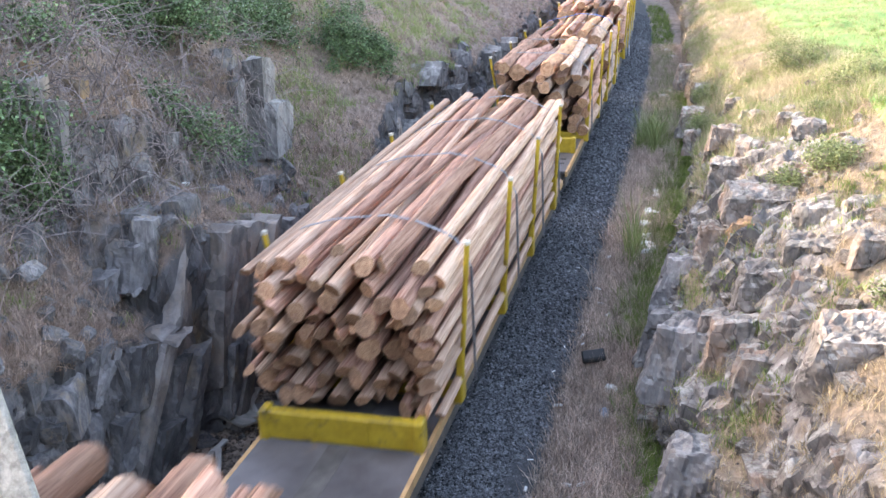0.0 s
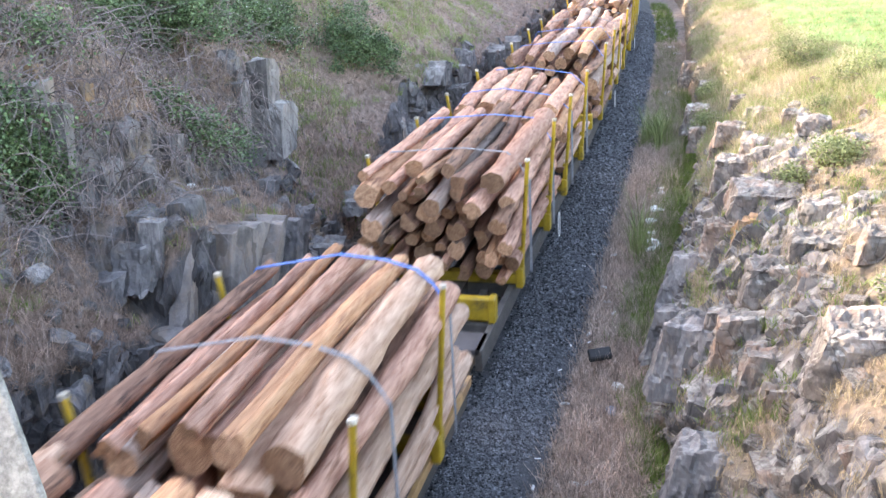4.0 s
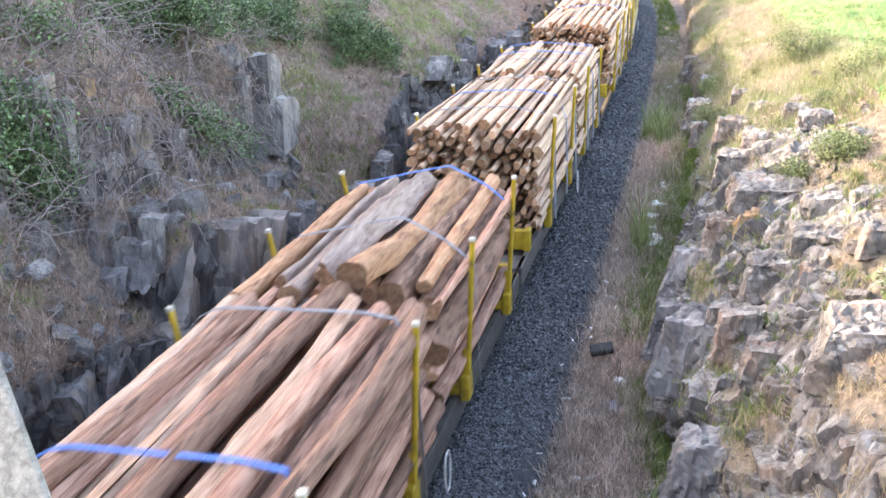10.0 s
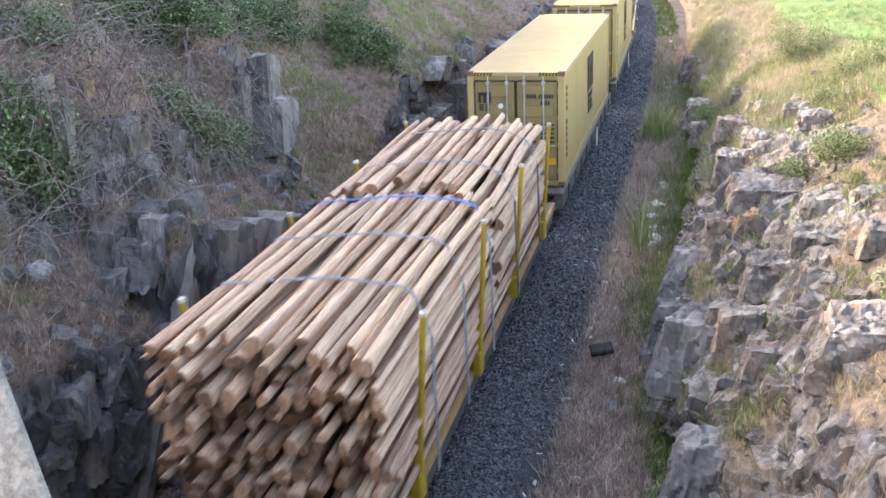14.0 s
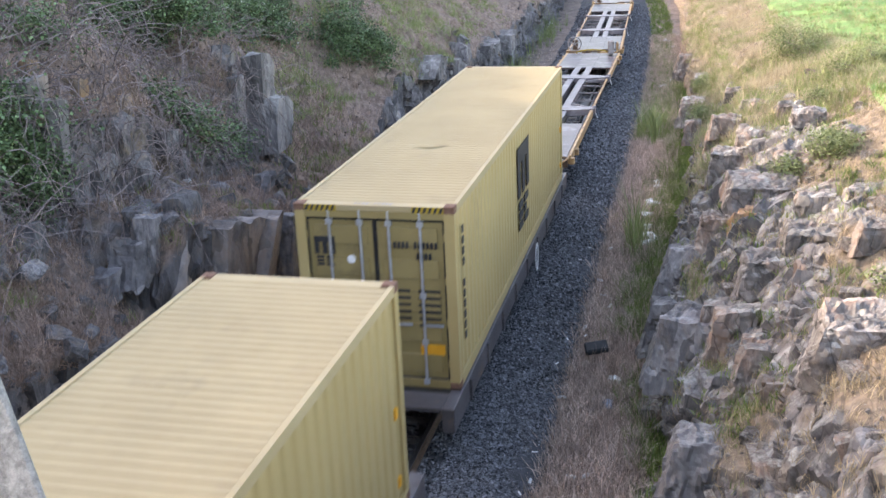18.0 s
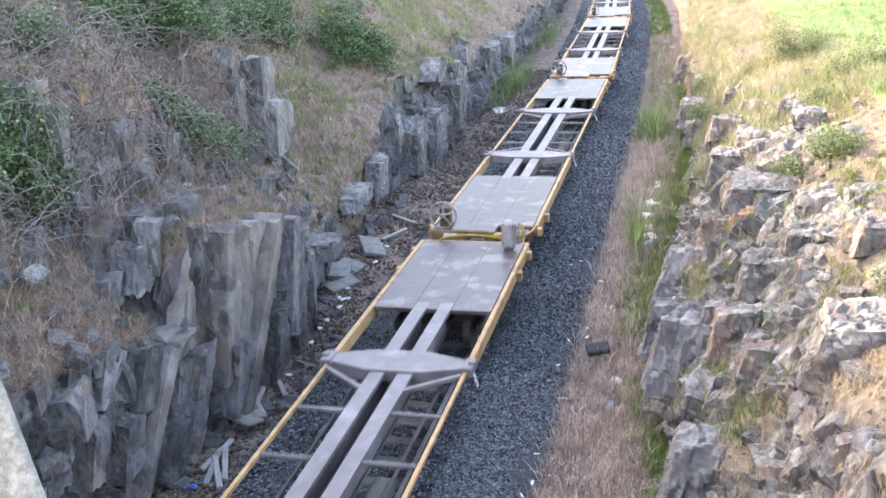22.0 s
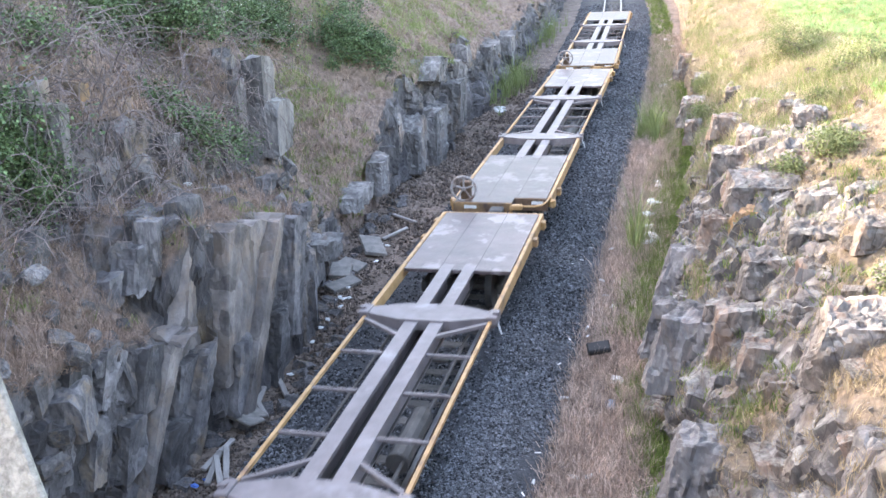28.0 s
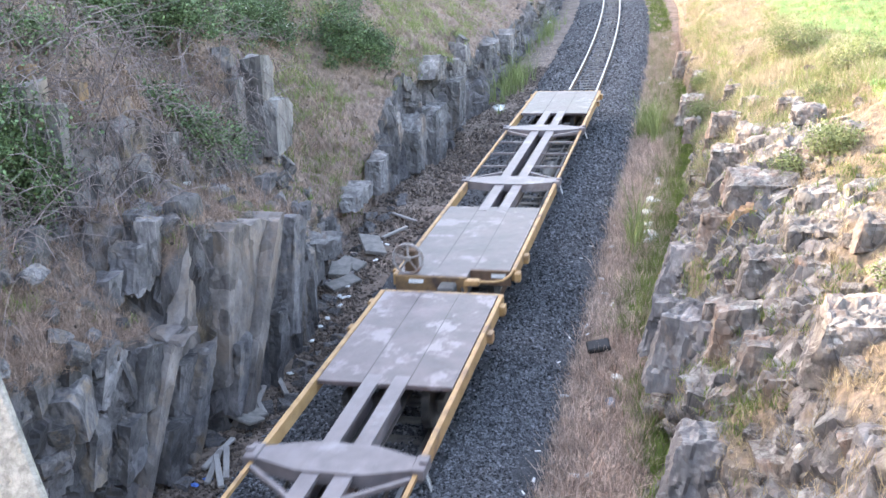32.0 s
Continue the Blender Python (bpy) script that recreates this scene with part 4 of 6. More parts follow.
    part("amber_label", boxes((0.62, 1.0, -h + 0.026, -h + 0.030, z0 + 0.55, z0 + 0.72)), M_AMBER, c)
    part("round_sticker", rod(bmesh.new(), (-0.38, -h + 0.024, z1 - 0.86), (-0.38, -h + 0.031, z1 - 0.86), 0.065, 16), M_WHITE, c)
    for k in (0, 1, 2, 3, 5, 6, 7, 8, 9):
        part("number_bar", boxes((-0.30 + k * 0.06, -0.275 + k * 0.06, -h + 0.08, -h + 0.15, z1 - 0.016, z1 - 0.012)), M_GREYSTRAP, c)
    bm = bmesh.new()
    for dx, dy, rx, ry in ((0, 0, 0.26, 0.06), (0.2, 0.12, 0.12, 0.04), (-0.22, -0.07, 0.1, 0.03)):
        bm.faces.new([bm.verts.new((-0.05 + dx + rx * math.cos(a) * (1 + 0.3 * math.sin(3 * a)), -2.5 + dy + ry * math.sin(a), z1 - 0.010)) for a in [i * math.pi / 6 for i in range(12)]])
    part("roof_scuff", bm, M_BOXDARK, c, "small grey-brown scuff")
    rides(c, s0 + h)
    # the wagon below
    wg = thing("flat_wagon", "grimy steel skeleton wagon under a container", "wagon", "loaded container wagons")
    part("side_sill", boxes((-1.23, -1.06, -h - 0.6, h + 0.6, 0.52, 0.9), bevel=0.01), M_DARKDECK, wg)
    part("side_sill", boxes((1.06, 1.25, -h - 0.6, h + 0.6, 0.50, 0.9), bevel=0.01), M_DARKDECK, wg)
    for k in range(9):
        y = -h + 0.5 + k * 1.4
        part("sill_rib", boxes((1.25, 1.29, y - 0.03, y + 0.03, 0.5, 0.86)), M_DARKDECK, wg)
    part("centre_sill", boxes((-0.25, 0.25, -h - 0.6, h + 0.6, 0.5, 0.88)), M_STEEL, wg)
    for y in (-h + 0.2, -3.0, 3.0, h - 0.2):
        part("bolster", boxes((-1.06, 1.06, y - 0.15, y + 0.15, 0.66, 0.9)), M_STEEL, wg)
    part("end_platform", boxes((-1.06, 1.06, -h - 0.6, -h - 0.1, 0.84, 0.9)), M_DARKDECK, wg)
    part("end_platform", boxes((-1.06, 1.06, h + 0.1, h + 0.6, 0.84, 0.9)), M_DARKDECK, wg)
    hoop = bmesh.new()
    for i in range(14):
        a, b = 2 * math.pi * i / 14, 2 * math.pi * (i + 1) / 14
        rod(hoop, (1.34, 0.82 + 0.15 * math.cos(a), 0.62 + 0.30 * math.sin(a)), (1.34, 0.82 + 0.15 * math.cos(b), 0.62 + 0.30 * math.sin(b)), 0.014, 5)
    part("side_brake_wheel", hoop, M_WHITE, wg)
    bogie(wg, -h + 1.9)
    bogie(wg, h - 1.9)
    coupler(wg, -h - 0.6, -1)
    coupler(wg, h + 0.6, 1)
    rides(wg, s0 + h)


freight_container(-1.36)
freight_container(13.77)


# ---- log wagons ----
def log_meshes(rng, count, rough):
    """Logs of radius 1 and length 1 (along y), gently bent and tapered, with sawn ends."""
    out = []
    for i in range(count):
        n, rings = 14, 12
        bx, bz, ph = rng.uniform(-1, 1), rng.uniform(-1, 1), rng.uniform(0, 6)
        lump = [1 + rng.uniform(-rough, rough) for _ in range(n)]
        split, knot_at, knot_side = rng.randrange(n), rng.randrange(2, rings - 2), rng.randrange(n)
        cut = [(rng.uniform(-0.008, 0.008), rng.uniform(-0.008, 0.008)) for _ in range(2)]
        verts, faces = [], []
        for r in range(rings):
            f = r / (rings - 1)
            rad = 1.06 - 0.2 * f + rng.uniform(-0.07, 0.07)
            cx, cz = 0.8 * bx * math.sin(f * 3.1 + ph * 0.2) + 0.25 * bz * math.sin(f * 7 + ph), 0.4 * bz * math.sin(f * 3.1)
            for k in range(n):
                a = 2 * math.pi * k / n
                q = rad * lump[k] * (1 + rng.uniform(-rough, rough) * 0.5)
                if k == split and (f < 0.4 if i % 2 else f > 0.6):
                    q *= 0.62  # a drying split that opens towards one end
                if abs(r - knot_at) < 1 and abs(k - knot_side) < 2:
                    q *= 1.16
                vz = q * math.sin(a)
                if i % 4 == 3:
                    vz = min(vz, 0.25 + rng.uniform(-0.1, 0.1))
                end = 0.0
                if r in (0, rings - 1):
                    u, v = cut[0 if r == 0 else 1]
                    end = u * math.cos(a) + v * math.sin(a)
                verts.append((cx + q * math.cos(a), f - 0.5 + end, cz + vz))
        for r in range(rings - 1):
            for k in range(n):
                faces.append((r * n + k, r * n + (k + 1) % n, (r + 1) * n + (k + 1) % n, (r + 1) * n + k))
        faces.append(tuple(range(n))[::-1])
        faces.append(tuple((rings - 1) * n + k for k in range(n)))
        shapes = []
        for bark in M_BARK:
            me = data_mesh("log", verts, faces, bark, M_END)
            for p in me.polygons:
                p.material_index = 1 if p.index >= (rings - 1) * n else 0
                p.use_smooth = p.index < (rings - 1) * n
            shapes.append(me)
        out.append(shapes)
    return out


LOG_RNG = random.Random(7)
LOGS = log_meshes(LOG_RNG, 18, 0.11)


def heap(rng, sizes, width, height, dome):
    """Round logs laid one on another between the stakes: (u, z, r) of each."""
    put = []
    us = np.linspace(-width, width, 61)
    while len(put) < 400:
        r = rng.uniform(*sizes) if rng.random() < 0.8 else rng.uniform(sizes[0], (sizes[0] + sizes[1]) / 2)
        cand = us[np.abs(us) <= width - r]
        z = np.full(len(cand), r)
        for u0, z0, r0 in put:
            d = np.abs(cand - u0)
            reach = (r + r0) * 0.97
            m = d < reach
            z[m] = np.maximum(z[m], z0 + np.sqrt(np.maximum(reach ** 2 - d[m] ** 2, 0)))
        score = z + np.array([rng.uniform(0, 0.05) for _ in cand])
        limit = height + dome * (1 - (cand / width) ** 2) - r
        score[z > limit] = 99
        k = int(np.argmin(score))
        if score[k] > 50:
            break
        put.append((float(cand[k]), float(z[k]), r))
    return put


def ribbon(pts, w, h):
    """One flat strap through the given places."""
    bm = bmesh.new()
    rows = [[bm.verts.new((p.x, p.y + a * w / 2, p.z + b * h / 2)) for a, b in ((-1, -1), (1, -1), (1, 1), (-1, 1))] for p in pts]
    for r0, r1 in zip(rows, rows[1:]):
        for k in range(4):
            bm.faces.new((r0[k], r0[(k + 1) % 4], r1[(k + 1) % 4], r1[k]))
    bm.faces.new(rows[0][::-1])
    bm.faces.new(rows[-1])
    bmesh.ops.recalc_face_normals(bm, faces=bm.faces[:])
    return bm


def log_stack(s0, s1, sizes, label, barks, seed, height=2.2, dome=0.2, ragged=0.5, lean=1.9, straps=(), floor=1.2, width=1.49, under=0.0, thin=(0.82, 1.0)):
    rng = random.Random(seed)
    st = thing("log_stack", label, "log stack", "loads of logs on the train")
    mid, length = (s0 + s1) / 2, s1 - s0
    lay = heap(rng, sizes, width, height, dome)
    for u, z, r in lay:
        top = z + r > height - 0.22
        me = rng.choice(LOGS)[rng.choice(barks)]
        ob = new("log", me)
        ob.parent = st
        ln = length - rng.uniform(0, 0.5)
        flip = 180 if rng.random() < 0.5 else 0
        slack = (width - abs(u) - r) * 0.6
        yaw = rng.uniform(-lean, lean) * min(1, max(0.15, slack)) * (1.7 if top else 1.0)
        r *= rng.uniform(*thin)
        ob.matrix_basis = pose(u - 0.12, rng.uniform(-ragged, ragged) + under * max(0, 1 - z / height * 1.25), floor + z, rng.uniform(-0.25, 0.25), rng.uniform(0, 360), 0) \
            @ pose(0, 0, 0, 0, 0, yaw + flip) @ Matrix.Diagonal((r, ln, r, 1))
    for off, blue in straps:
        y = off - mid
        n = 14
        pts = []
        for i in range(n + 1):
            f = i / n * 2 - 1
            uu = f * width
            over = [zz + math.sqrt(rr * rr - (uu - u0) ** 2) for u0, zz, rr in lay if abs(uu - u0) < rr]
            pts.append(Vector((uu - 0.12, y + 0.05 * math.sin(3 * f + seed), floor + max(over + [height * 0.75]) + 0.02)))
        taut = [pts[0]]  # the strap spans from crown to crown
        for q in pts[1:]:
            while len(taut) > 1 and (taut[-1].z - taut[-2].z) * (q.x - taut[-2].x) < (q.z - taut[-2].z) * (taut[-1].x - taut[-2].x):
                taut.pop()
            taut.append(q)
        pts = taut
        pts = [Vector((pts[0].x - 0.03, y, floor - 0.2))] + pts + [Vector((pts[-1].x + 0.03, y, floor - 0.2))]
        bm = ribbon(pts[1:-1], 0.075 if blue else 0.06, 0.012)
        # hanging ends are grey even on blue straps: grime plus shade put into the colour
        for a, b in ((pts[0], pts[1]), (pts[-2], pts[-1])):
            part("strap_tail", beam(bmesh.new(), a, b, 0.05, 0.008), M_GREYSTRAP, st, "grimy hanging end of a strap, shade in its colour")
        if blue:
            part("strap", bm, M_BLUE, st, "bright blue ratchet strap")
        else:
            part("strap", bm, M_GREYSTRAP, st, "faded grey ratchet strap")
    rides(st, mid)
    return st


def log_wagon(stakes, front, rear, head, flat, label, n):
    mid = (front + rear) / 2
    L = rear - front
    h = L / 2
    w = thing("log_wagon", label, "wagon", "log wagons")
    if flat:
        part("deck", boxes((-1.16, 1.16, -h, h, 0.94, 1.0)), M_DARKDECK, w, "dark worn steel deck")
        for x in (-1.19, 1.19):
            part("deck_edge", boxes((x - 0.03, x + 0.03, -h, h, 0.86, 1.006)), M_OCHRE, w, "rubbed ochre deck edge")
            part("side_sill", boxes((x * 0.93 - 0.06, x * 0.93 + 0.06, -h + 0.1, h - 0.1, 0.55, 0.90), bevel=0.01), M_STEEL, w)
        part("deck_strip", boxes((-0.16, 0.16, -h + 0.05, h - 0.05, 1.0, 1.004)), M_STEEL, w)
        for y in (-h + 0.9, -h + 1.4, h - 1.1):
            part("deck_socket", boxes((0.86, 1.02, y - 0.06, y + 0.06, 0.998, 1.008)), M_BLACK, w)
    else:
        for y0, y1 in ((-h, -h + 0.75), (h - 0.75, h)):
            part("end_deck", boxes((-1.14, 1.14, y0, y1, 0.9, 0.98)), M_DARKDECK, w)
        for x in (-1.12, 1.12):
            part("side_sill", boxes((x - 0.06, x + 0.06, -h, h, 0.6, 0.98), bevel=0.01), M_STEEL, w)
        part("centre_sill", boxes((-0.22, 0.22, -h, h, 0.5, 0.96)), M_STEEL, w)
        for k in range(7):
            y = -h + 1.2 + k * (L - 2.4) / 6
            part("cross_member", boxes((-1.06, 1.06, y - 0.09, y + 0.09, 0.66, 0.96)), M_STEEL, w)
    bm = boxes((-1.14, 1.14, head - mid - 0.02, head - mid + 0.16, 1.0, 1.42), bevel=0.02)
    box(bm, -1.18, -1.05, head - mid - 0.06, head - mid + 0.22, 0.98, 1.44, bevel=0.02)
    box(bm, 1.05, 1.18, head - mid - 0.06, head - mid + 0.22, 0.98, 1.44, bevel=0.02)
    for x in (-0.38, 0.38):
        box(bm, x - 0.03, x + 0.03, head - mid - 0.045, head - mid - 0.015, 1.02, 1.40)
    part("head_beam", bm, M_YELLOW, w, "scuffed yellow steel head beam")
    tail = stakes[-1] + 1.15 - mid
    part("head_beam", boxes((-1.14, 1.14, tail, tail + 0.16, 1.0, 1.38), bevel=0.02), M_YELLOW, w, "scuffed yellow steel end beam")
    for s in stakes:
        y = s - mid
        part("bunk", boxes((-1.25, 1.25, y - 0.12, y + 0.12, 1.0, 1.2), bevel=0.02), M_YELLOW, w)
        for x in (-1, 1):
            bm = boxes((x * 1.28 - 0.07, x * 1.28 + 0.07, y - 0.14, y + 0.14, 0.92, 1.32), bevel=0.02)
            box(bm, x * 1.30 - 0.055, x * 1.30 + 0.055, y - 0.055, y + 0.055, 1.3, 1.72, bevel=0.015)
            k = part("stake_socket", bm, M_YELLOW, w)
            xt = 1.44 if x > 0 else -1.66
            foot, head_end = Vector((x * 1.31, y, 1.25)), Vector((xt, y, 3.40))
            up = part("stake", rod(bmesh.new(), foot, head_end, 0.04, 10), M_YELLOW, w, "worn yellow upright stake")
            part("stake_cap", rod(bmesh.new(), head_end, head_end + Vector((0, 0, 0.05)), 0.05, 10), M_CAP, up)
    if not flat:
        hoop = bmesh.new()
        for i in range(14):
            a, b = 2 * math.pi * i / 14, 2 * math.pi * (i + 1) / 14
            rod(hoop, (1.36, 0.6 + 0.15 * math.cos(a), 0.62 + 0.30 * math.sin(a)), (1.36, 0.6 + 0.15 * math.cos(b), 0.62 + 0.30 * math.sin(b)), 0.014, 5)
        part("side_brake_wheel", hoop, M_WHITE, w)
    bogie(w, -h + 2.2)
    bogie(w, h - 2.2)
    coupler(w, -h, -1)
    coupler(w, h, 1)
    rides(w, mid)


FLAT = "flat-decked log wagon with yellow stakes"
SKEL = "skeletal steel log wagon with yellow stakes"
log_wagon((-130.0, -126.4, -123.2, -119.7), -134.6, -118.2, -131.6, True, FLAT, 0)
log_wagon((-112.4, -108.87, -105.65, -102.2), -117.4, -99.9, -114.15, True, FLAT, 1)
log_wagon((-94.9, -91.4, -88.4, -84.8), -99.0, -82.4, -96.85, True, FLAT, 2)
log_wagon((-78.2, -74.6, -71.7, -68.1), -81.4, -66.3, -80.2, False, SKEL, 3)
log_wagon((-62.65, -59.05, -55.9, -52.3), -65.6, -50.5, -64.4, False, SKEL, 4)
log_wagon((-47.0, -43.4, -40.35, -37.0), -49.9, -35.2, -48.9, False, SKEL, 5)
log_wagon((-31.95, -28.4, -25.3, -21.8), -34.9, -20.5, -33.85, False, SKEL, 6)
log_wagon((-15.8, -12.2, -8.9, -5.5), -19.6, -3.1, -17.3, True, FLAT, 7)

POLES = "stack of long peeled eucalypt poles, strapped"
BIG = "stack of thick pink-brown eucalypt logs, strapped"
THIN = "stack of thin pale round posts, strapped"
log_stack(-131.0, -118.9, (0.10, 0.2), POLES, (0, 0, 2, 1, 1), 101, lean=2.4, straps=((-129, 0), (-121, 0)))
log_stack(-113.6, -101.0, (0.075, 0.18), POLES, (1, 0, 1, 1, 0), 102, lean=2.4, straps=((-111.8, 0), (-107.8, 0), (-104.6, 0), (-102.0, 0)), ragged=0.4)
log_stack(-95.6, -89.2, (0.13, 0.27), BIG, (0, 2, 1, 0, 4, 5), 103, straps=((-94.3, 0), (-91.2, 0)), under=0.3)
log_stack(-88.9, -83.2, (0.13, 0.26), BIG, (0, 2, 1, 0, 4, 5), 104, straps=((-87.0, 0), (-84.2, 1)), under=0.3)
log_stack(-79.2, -72.8, (0.12, 0.26), BIG, (0, 2, 0, 4, 5), 105, straps=((-77.6, 0), (-74.4, 1)), under=0.3)
log_stack(-72.4, -66.9, (0.14, 0.28), BIG, (0, 1, 0, 5), 106, straps=((-71.0, 1), (-67.6, 1)), under=0.3)
log_stack(-63.8, -57.8, (0.13, 0.28), BIG, (0, 2, 0, 4, 5), 107, straps=((-62.2, 1), (-58.6, 1)), under=0.3)
log_stack(-57.3, -51.2, (0.14, 0.28), BIG, (1, 0, 0, 4), 108, straps=((-55.4, 0), (-52.2, 0)), under=0.3)
log_stack(-49.0, -42.3, (0.10, 0.22), BIG, (0, 2, 1), 109, straps=((-46.6, 1), (-43.2, 0)), under=0.3)
log_stack(-41.8, -36.2, (0.12, 0.26), BIG, (0, 2, 4, 5), 110, straps=((-39.9, 0), (-36.9, 1)), under=0.3)
log_stack(-33.4, -27.0, (0.065, 0.12), THIN, (3, 3, 3, 1), 111, straps=((-31.6, 0), (-29.6, 1), (-27.8, 0)), ragged=0.28, thin=(0.66, 0.98))
log_stack(-26.6, -21.2, (0.065, 0.12), THIN, (3, 3, 3, 1), 112, straps=((-25.0, 0), (-23.6, 1), (-21.9, 1)), ragged=0.28, thin=(0.66, 0.98))
log_stack(-17.1, -10.8, (0.065, 0.125), THIN, (3, 3, 3, 1), 113, straps=((-15.2, 0), (-13.4, 0), (-11.5, 1)), ragged=0.28, thin=(0.66, 0.98))
log_stack(-10.6, -4.9, (0.065, 0.13), THIN, (3, 3, 3, 1), 114, straps=((-9.2, 0), (-6.6, 0)), ragged=0.3, thin=(0.66, 0.98))

# ---------- loose rock, grass and bushes ----------
NR = np.random.RandomState(4)


def scattered(name, tv, tf, mats, M, T, material):
    """One mesh of many small pieces: template corners tv, faces tf, turned by M and set at T."""
    tv, tf = np.asarray(tv, dtype=float), np.asarray(tf, dtype=np.int64)
    k, n, c = len(T), len(tv), tf.shape[1]
    v = (np.einsum("kij,nj->kni", M, tv) + T[:, None]).reshape(-1, 3)
    f = (tf[None] + (np.arange(k) * n)[:, None, None]).reshape(-1)
    me = bpy.data.meshes.new(name)
    me.vertices.add(k * n)
    me.vertices.foreach_set("co", v.astype(np.float32).ravel())
    me.loops.add(len(f))
    me.loops.foreach_set("vertex_index", f.astype(np.int32))
    me.polygons.add(len(f) // c)
    me.polygons.foreach_set("loop_start", (np.arange(len(f) // c) * c).astype(np.int32))
    me.materials.append(material)
    me.update()
    me.shade_flat()
    return me


def turns(k, rng, tilt=math.pi, axis_z=None):
    """k random turns: about z at will, then leant by up to tilt."""
    a = rng.uniform(0, 2 * math.pi, k)
    b = rng.uniform(-tilt, tilt, k)
    d = rng.uniform(0, 2 * math.pi, k)
    ca, sa, cb, sb, cd, sd = np.cos(a), np.sin(a), np.cos(b), np.sin(b), np.cos(d), np.sin(d)
    z, o = np.zeros(k), np.ones(k)
    rz = np.stack([ca, -sa, z, sa, ca, z, z, z, o], -1).reshape(k, 3, 3)
    rx = np.stack([o, z, z, z, cb, -sb, z, sb, cb], -1).reshape(k, 3, 3)
    rd = np.stack([cd, -sd, z, sd, cd, z, z, z, o], -1).reshape(k, 3, 3)
    return rd @ rx @ rz


BLADE_V = [(-0.5, 0, 0), (0.5, 0, 0), (0.36, 0.10, 0.45), (-0.36, 0.10, 0.45), (0, 0.42, 0.9)]
BLADE_F = [(0, 1, 2), (0, 2, 3), (3, 2, 4)]


def grass(name, spots, blades, height, spread, width, droop, material, label, rng=NR):
    """Tufts of bent blades at the given places."""
    spots = np.asarray(spots)
    k = len(spots) * blades
    at = np.repeat(spots, blades, 0)
    ang = rng.uniform(0, 2 * math.pi, k)
    rad = spread * np.sqrt(rng.uniform(0, 1, k))
    at = at + np.stack([rad * np.cos(ang), rad * np.sin(ang), np.full(k, -0.02)], -1)
    size = np.repeat(rng.uniform(0.55, 1.25, len(spots)), blades) * rng.uniform(0.5, 1.15, k) * height
    M = turns(k, rng, droop)
    M = M * np.stack([np.full(k, width) * rng.uniform(0.6, 1.4, k), size, size], -1)[:, None, :]
    me = scattered(name, BLADE_V, BLADE_F, None, M, at, material)
    return tagged(new(name, me), label, "grass", kind="stuff")


def pick(grid, mask, weight, count, rng=NR):
    """Places drawn on a sheet of ground, where mask allows, weighted."""
    w = (weight * mask).ravel()
    w = w / w.sum()
    i = rng.choice(len(w), count, p=w)
    p = grid.reshape(-1, 3)[i]
    return p + rng.uniform(-0.04, 0.04, p.shape)


def cell_area(grid):
    a = np.linalg.norm(np.cross(np.gradient(grid, axis=0), np.gradient(grid, axis=1)), axis=-1)
    return a * (grid[..., 1] > 8.5) * (grid[..., 1] < 85) / np.maximum(np.linalg.norm(grid - np.array([4.5, 0, 8.1]), axis=-1), 8) ** 1.35


LA, RA = cell_area(LEFT), cell_area(RIGHT)
seen_l = LEFT[..., 2] < 7.5
patch_l = fbm(LEFT.reshape(-1, 3) * 0.35, 201).reshape(LEFT.shape[:2])
patch_r = fbm(RIGHT.reshape(-1, 3) * 0.45, 211).reshape(RIGHT.shape[:2])
soil_l, soil_r = LEFT_ROCK < 0.42, RIGHT_ROCK < 0.45
grass("dead_grass", pick(LEFT, soil_l & seen_l & (LEFT[..., 2] > -0.3), LA, 12000), 14, 0.31, 0.17, 0.0075, 1.1, M_DRYBROWN, "tangled dead grass on the cutting side")
grass("green_weeds", pick(LEFT, soil_l & seen_l & (LEFT[..., 2] > -0.3) & (patch_l > 0.0), LA, 4800), 11, 0.27, 0.14, 0.011, 0.8, M_GREEN, "green grass tufts among the rubble")
straw = (RIGHT_ROCK < 0.5) & (RIGHT[..., 2] > 0.2) & (RIGHT[..., 0] < 15)
grass("bleached_grass", pick(RIGHT, straw, RA, 9500), 11, 0.22, 0.14, 0.0085, 0.9, M_STRAW, "bleached straw grass on the rocky slope")
grass("slope_grass", pick(RIGHT, straw & (patch_r > 0.03), RA, 5200), 10, 0.22, 0.13, 0.010, 0.75, M_GREEN, "green grass between the rocks")

near_r = (RIGHT[..., 1] < 27) & (RIGHT[..., 2] > -0.1) & (RIGHT[..., 0] < 9)
grass("crevice_straw", pick(RIGHT, near_r & (RIGHT_ROCK > 0.4), RA, 1500), 9, 0.2, 0.1, 0.008, 0.9, M_STRAW, "straw tufts in the cracks of the rock")
grass("crevice_weeds", pick(RIGHT, near_r & (patch_r > 0.06), RA, 800), 10, 0.16, 0.1, 0.012, 0.8, M_GREEN, "small green weeds in the cracks of the rock")
ledge_l = (LEFT[..., 1] > 9.5) & (LEFT[..., 1] < 21) & (LEFT[..., 2] > 1.6) & (LEFT[..., 2] < 5.2) & (LEFT_ROCK < 0.6)
grass("ledge_tangle", pick(LEFT, ledge_l, LA, 4200), 12, 0.26, 0.16, 0.0065, 1.35, M_MATTED, "matted brown dead grass on the rubble ledge")

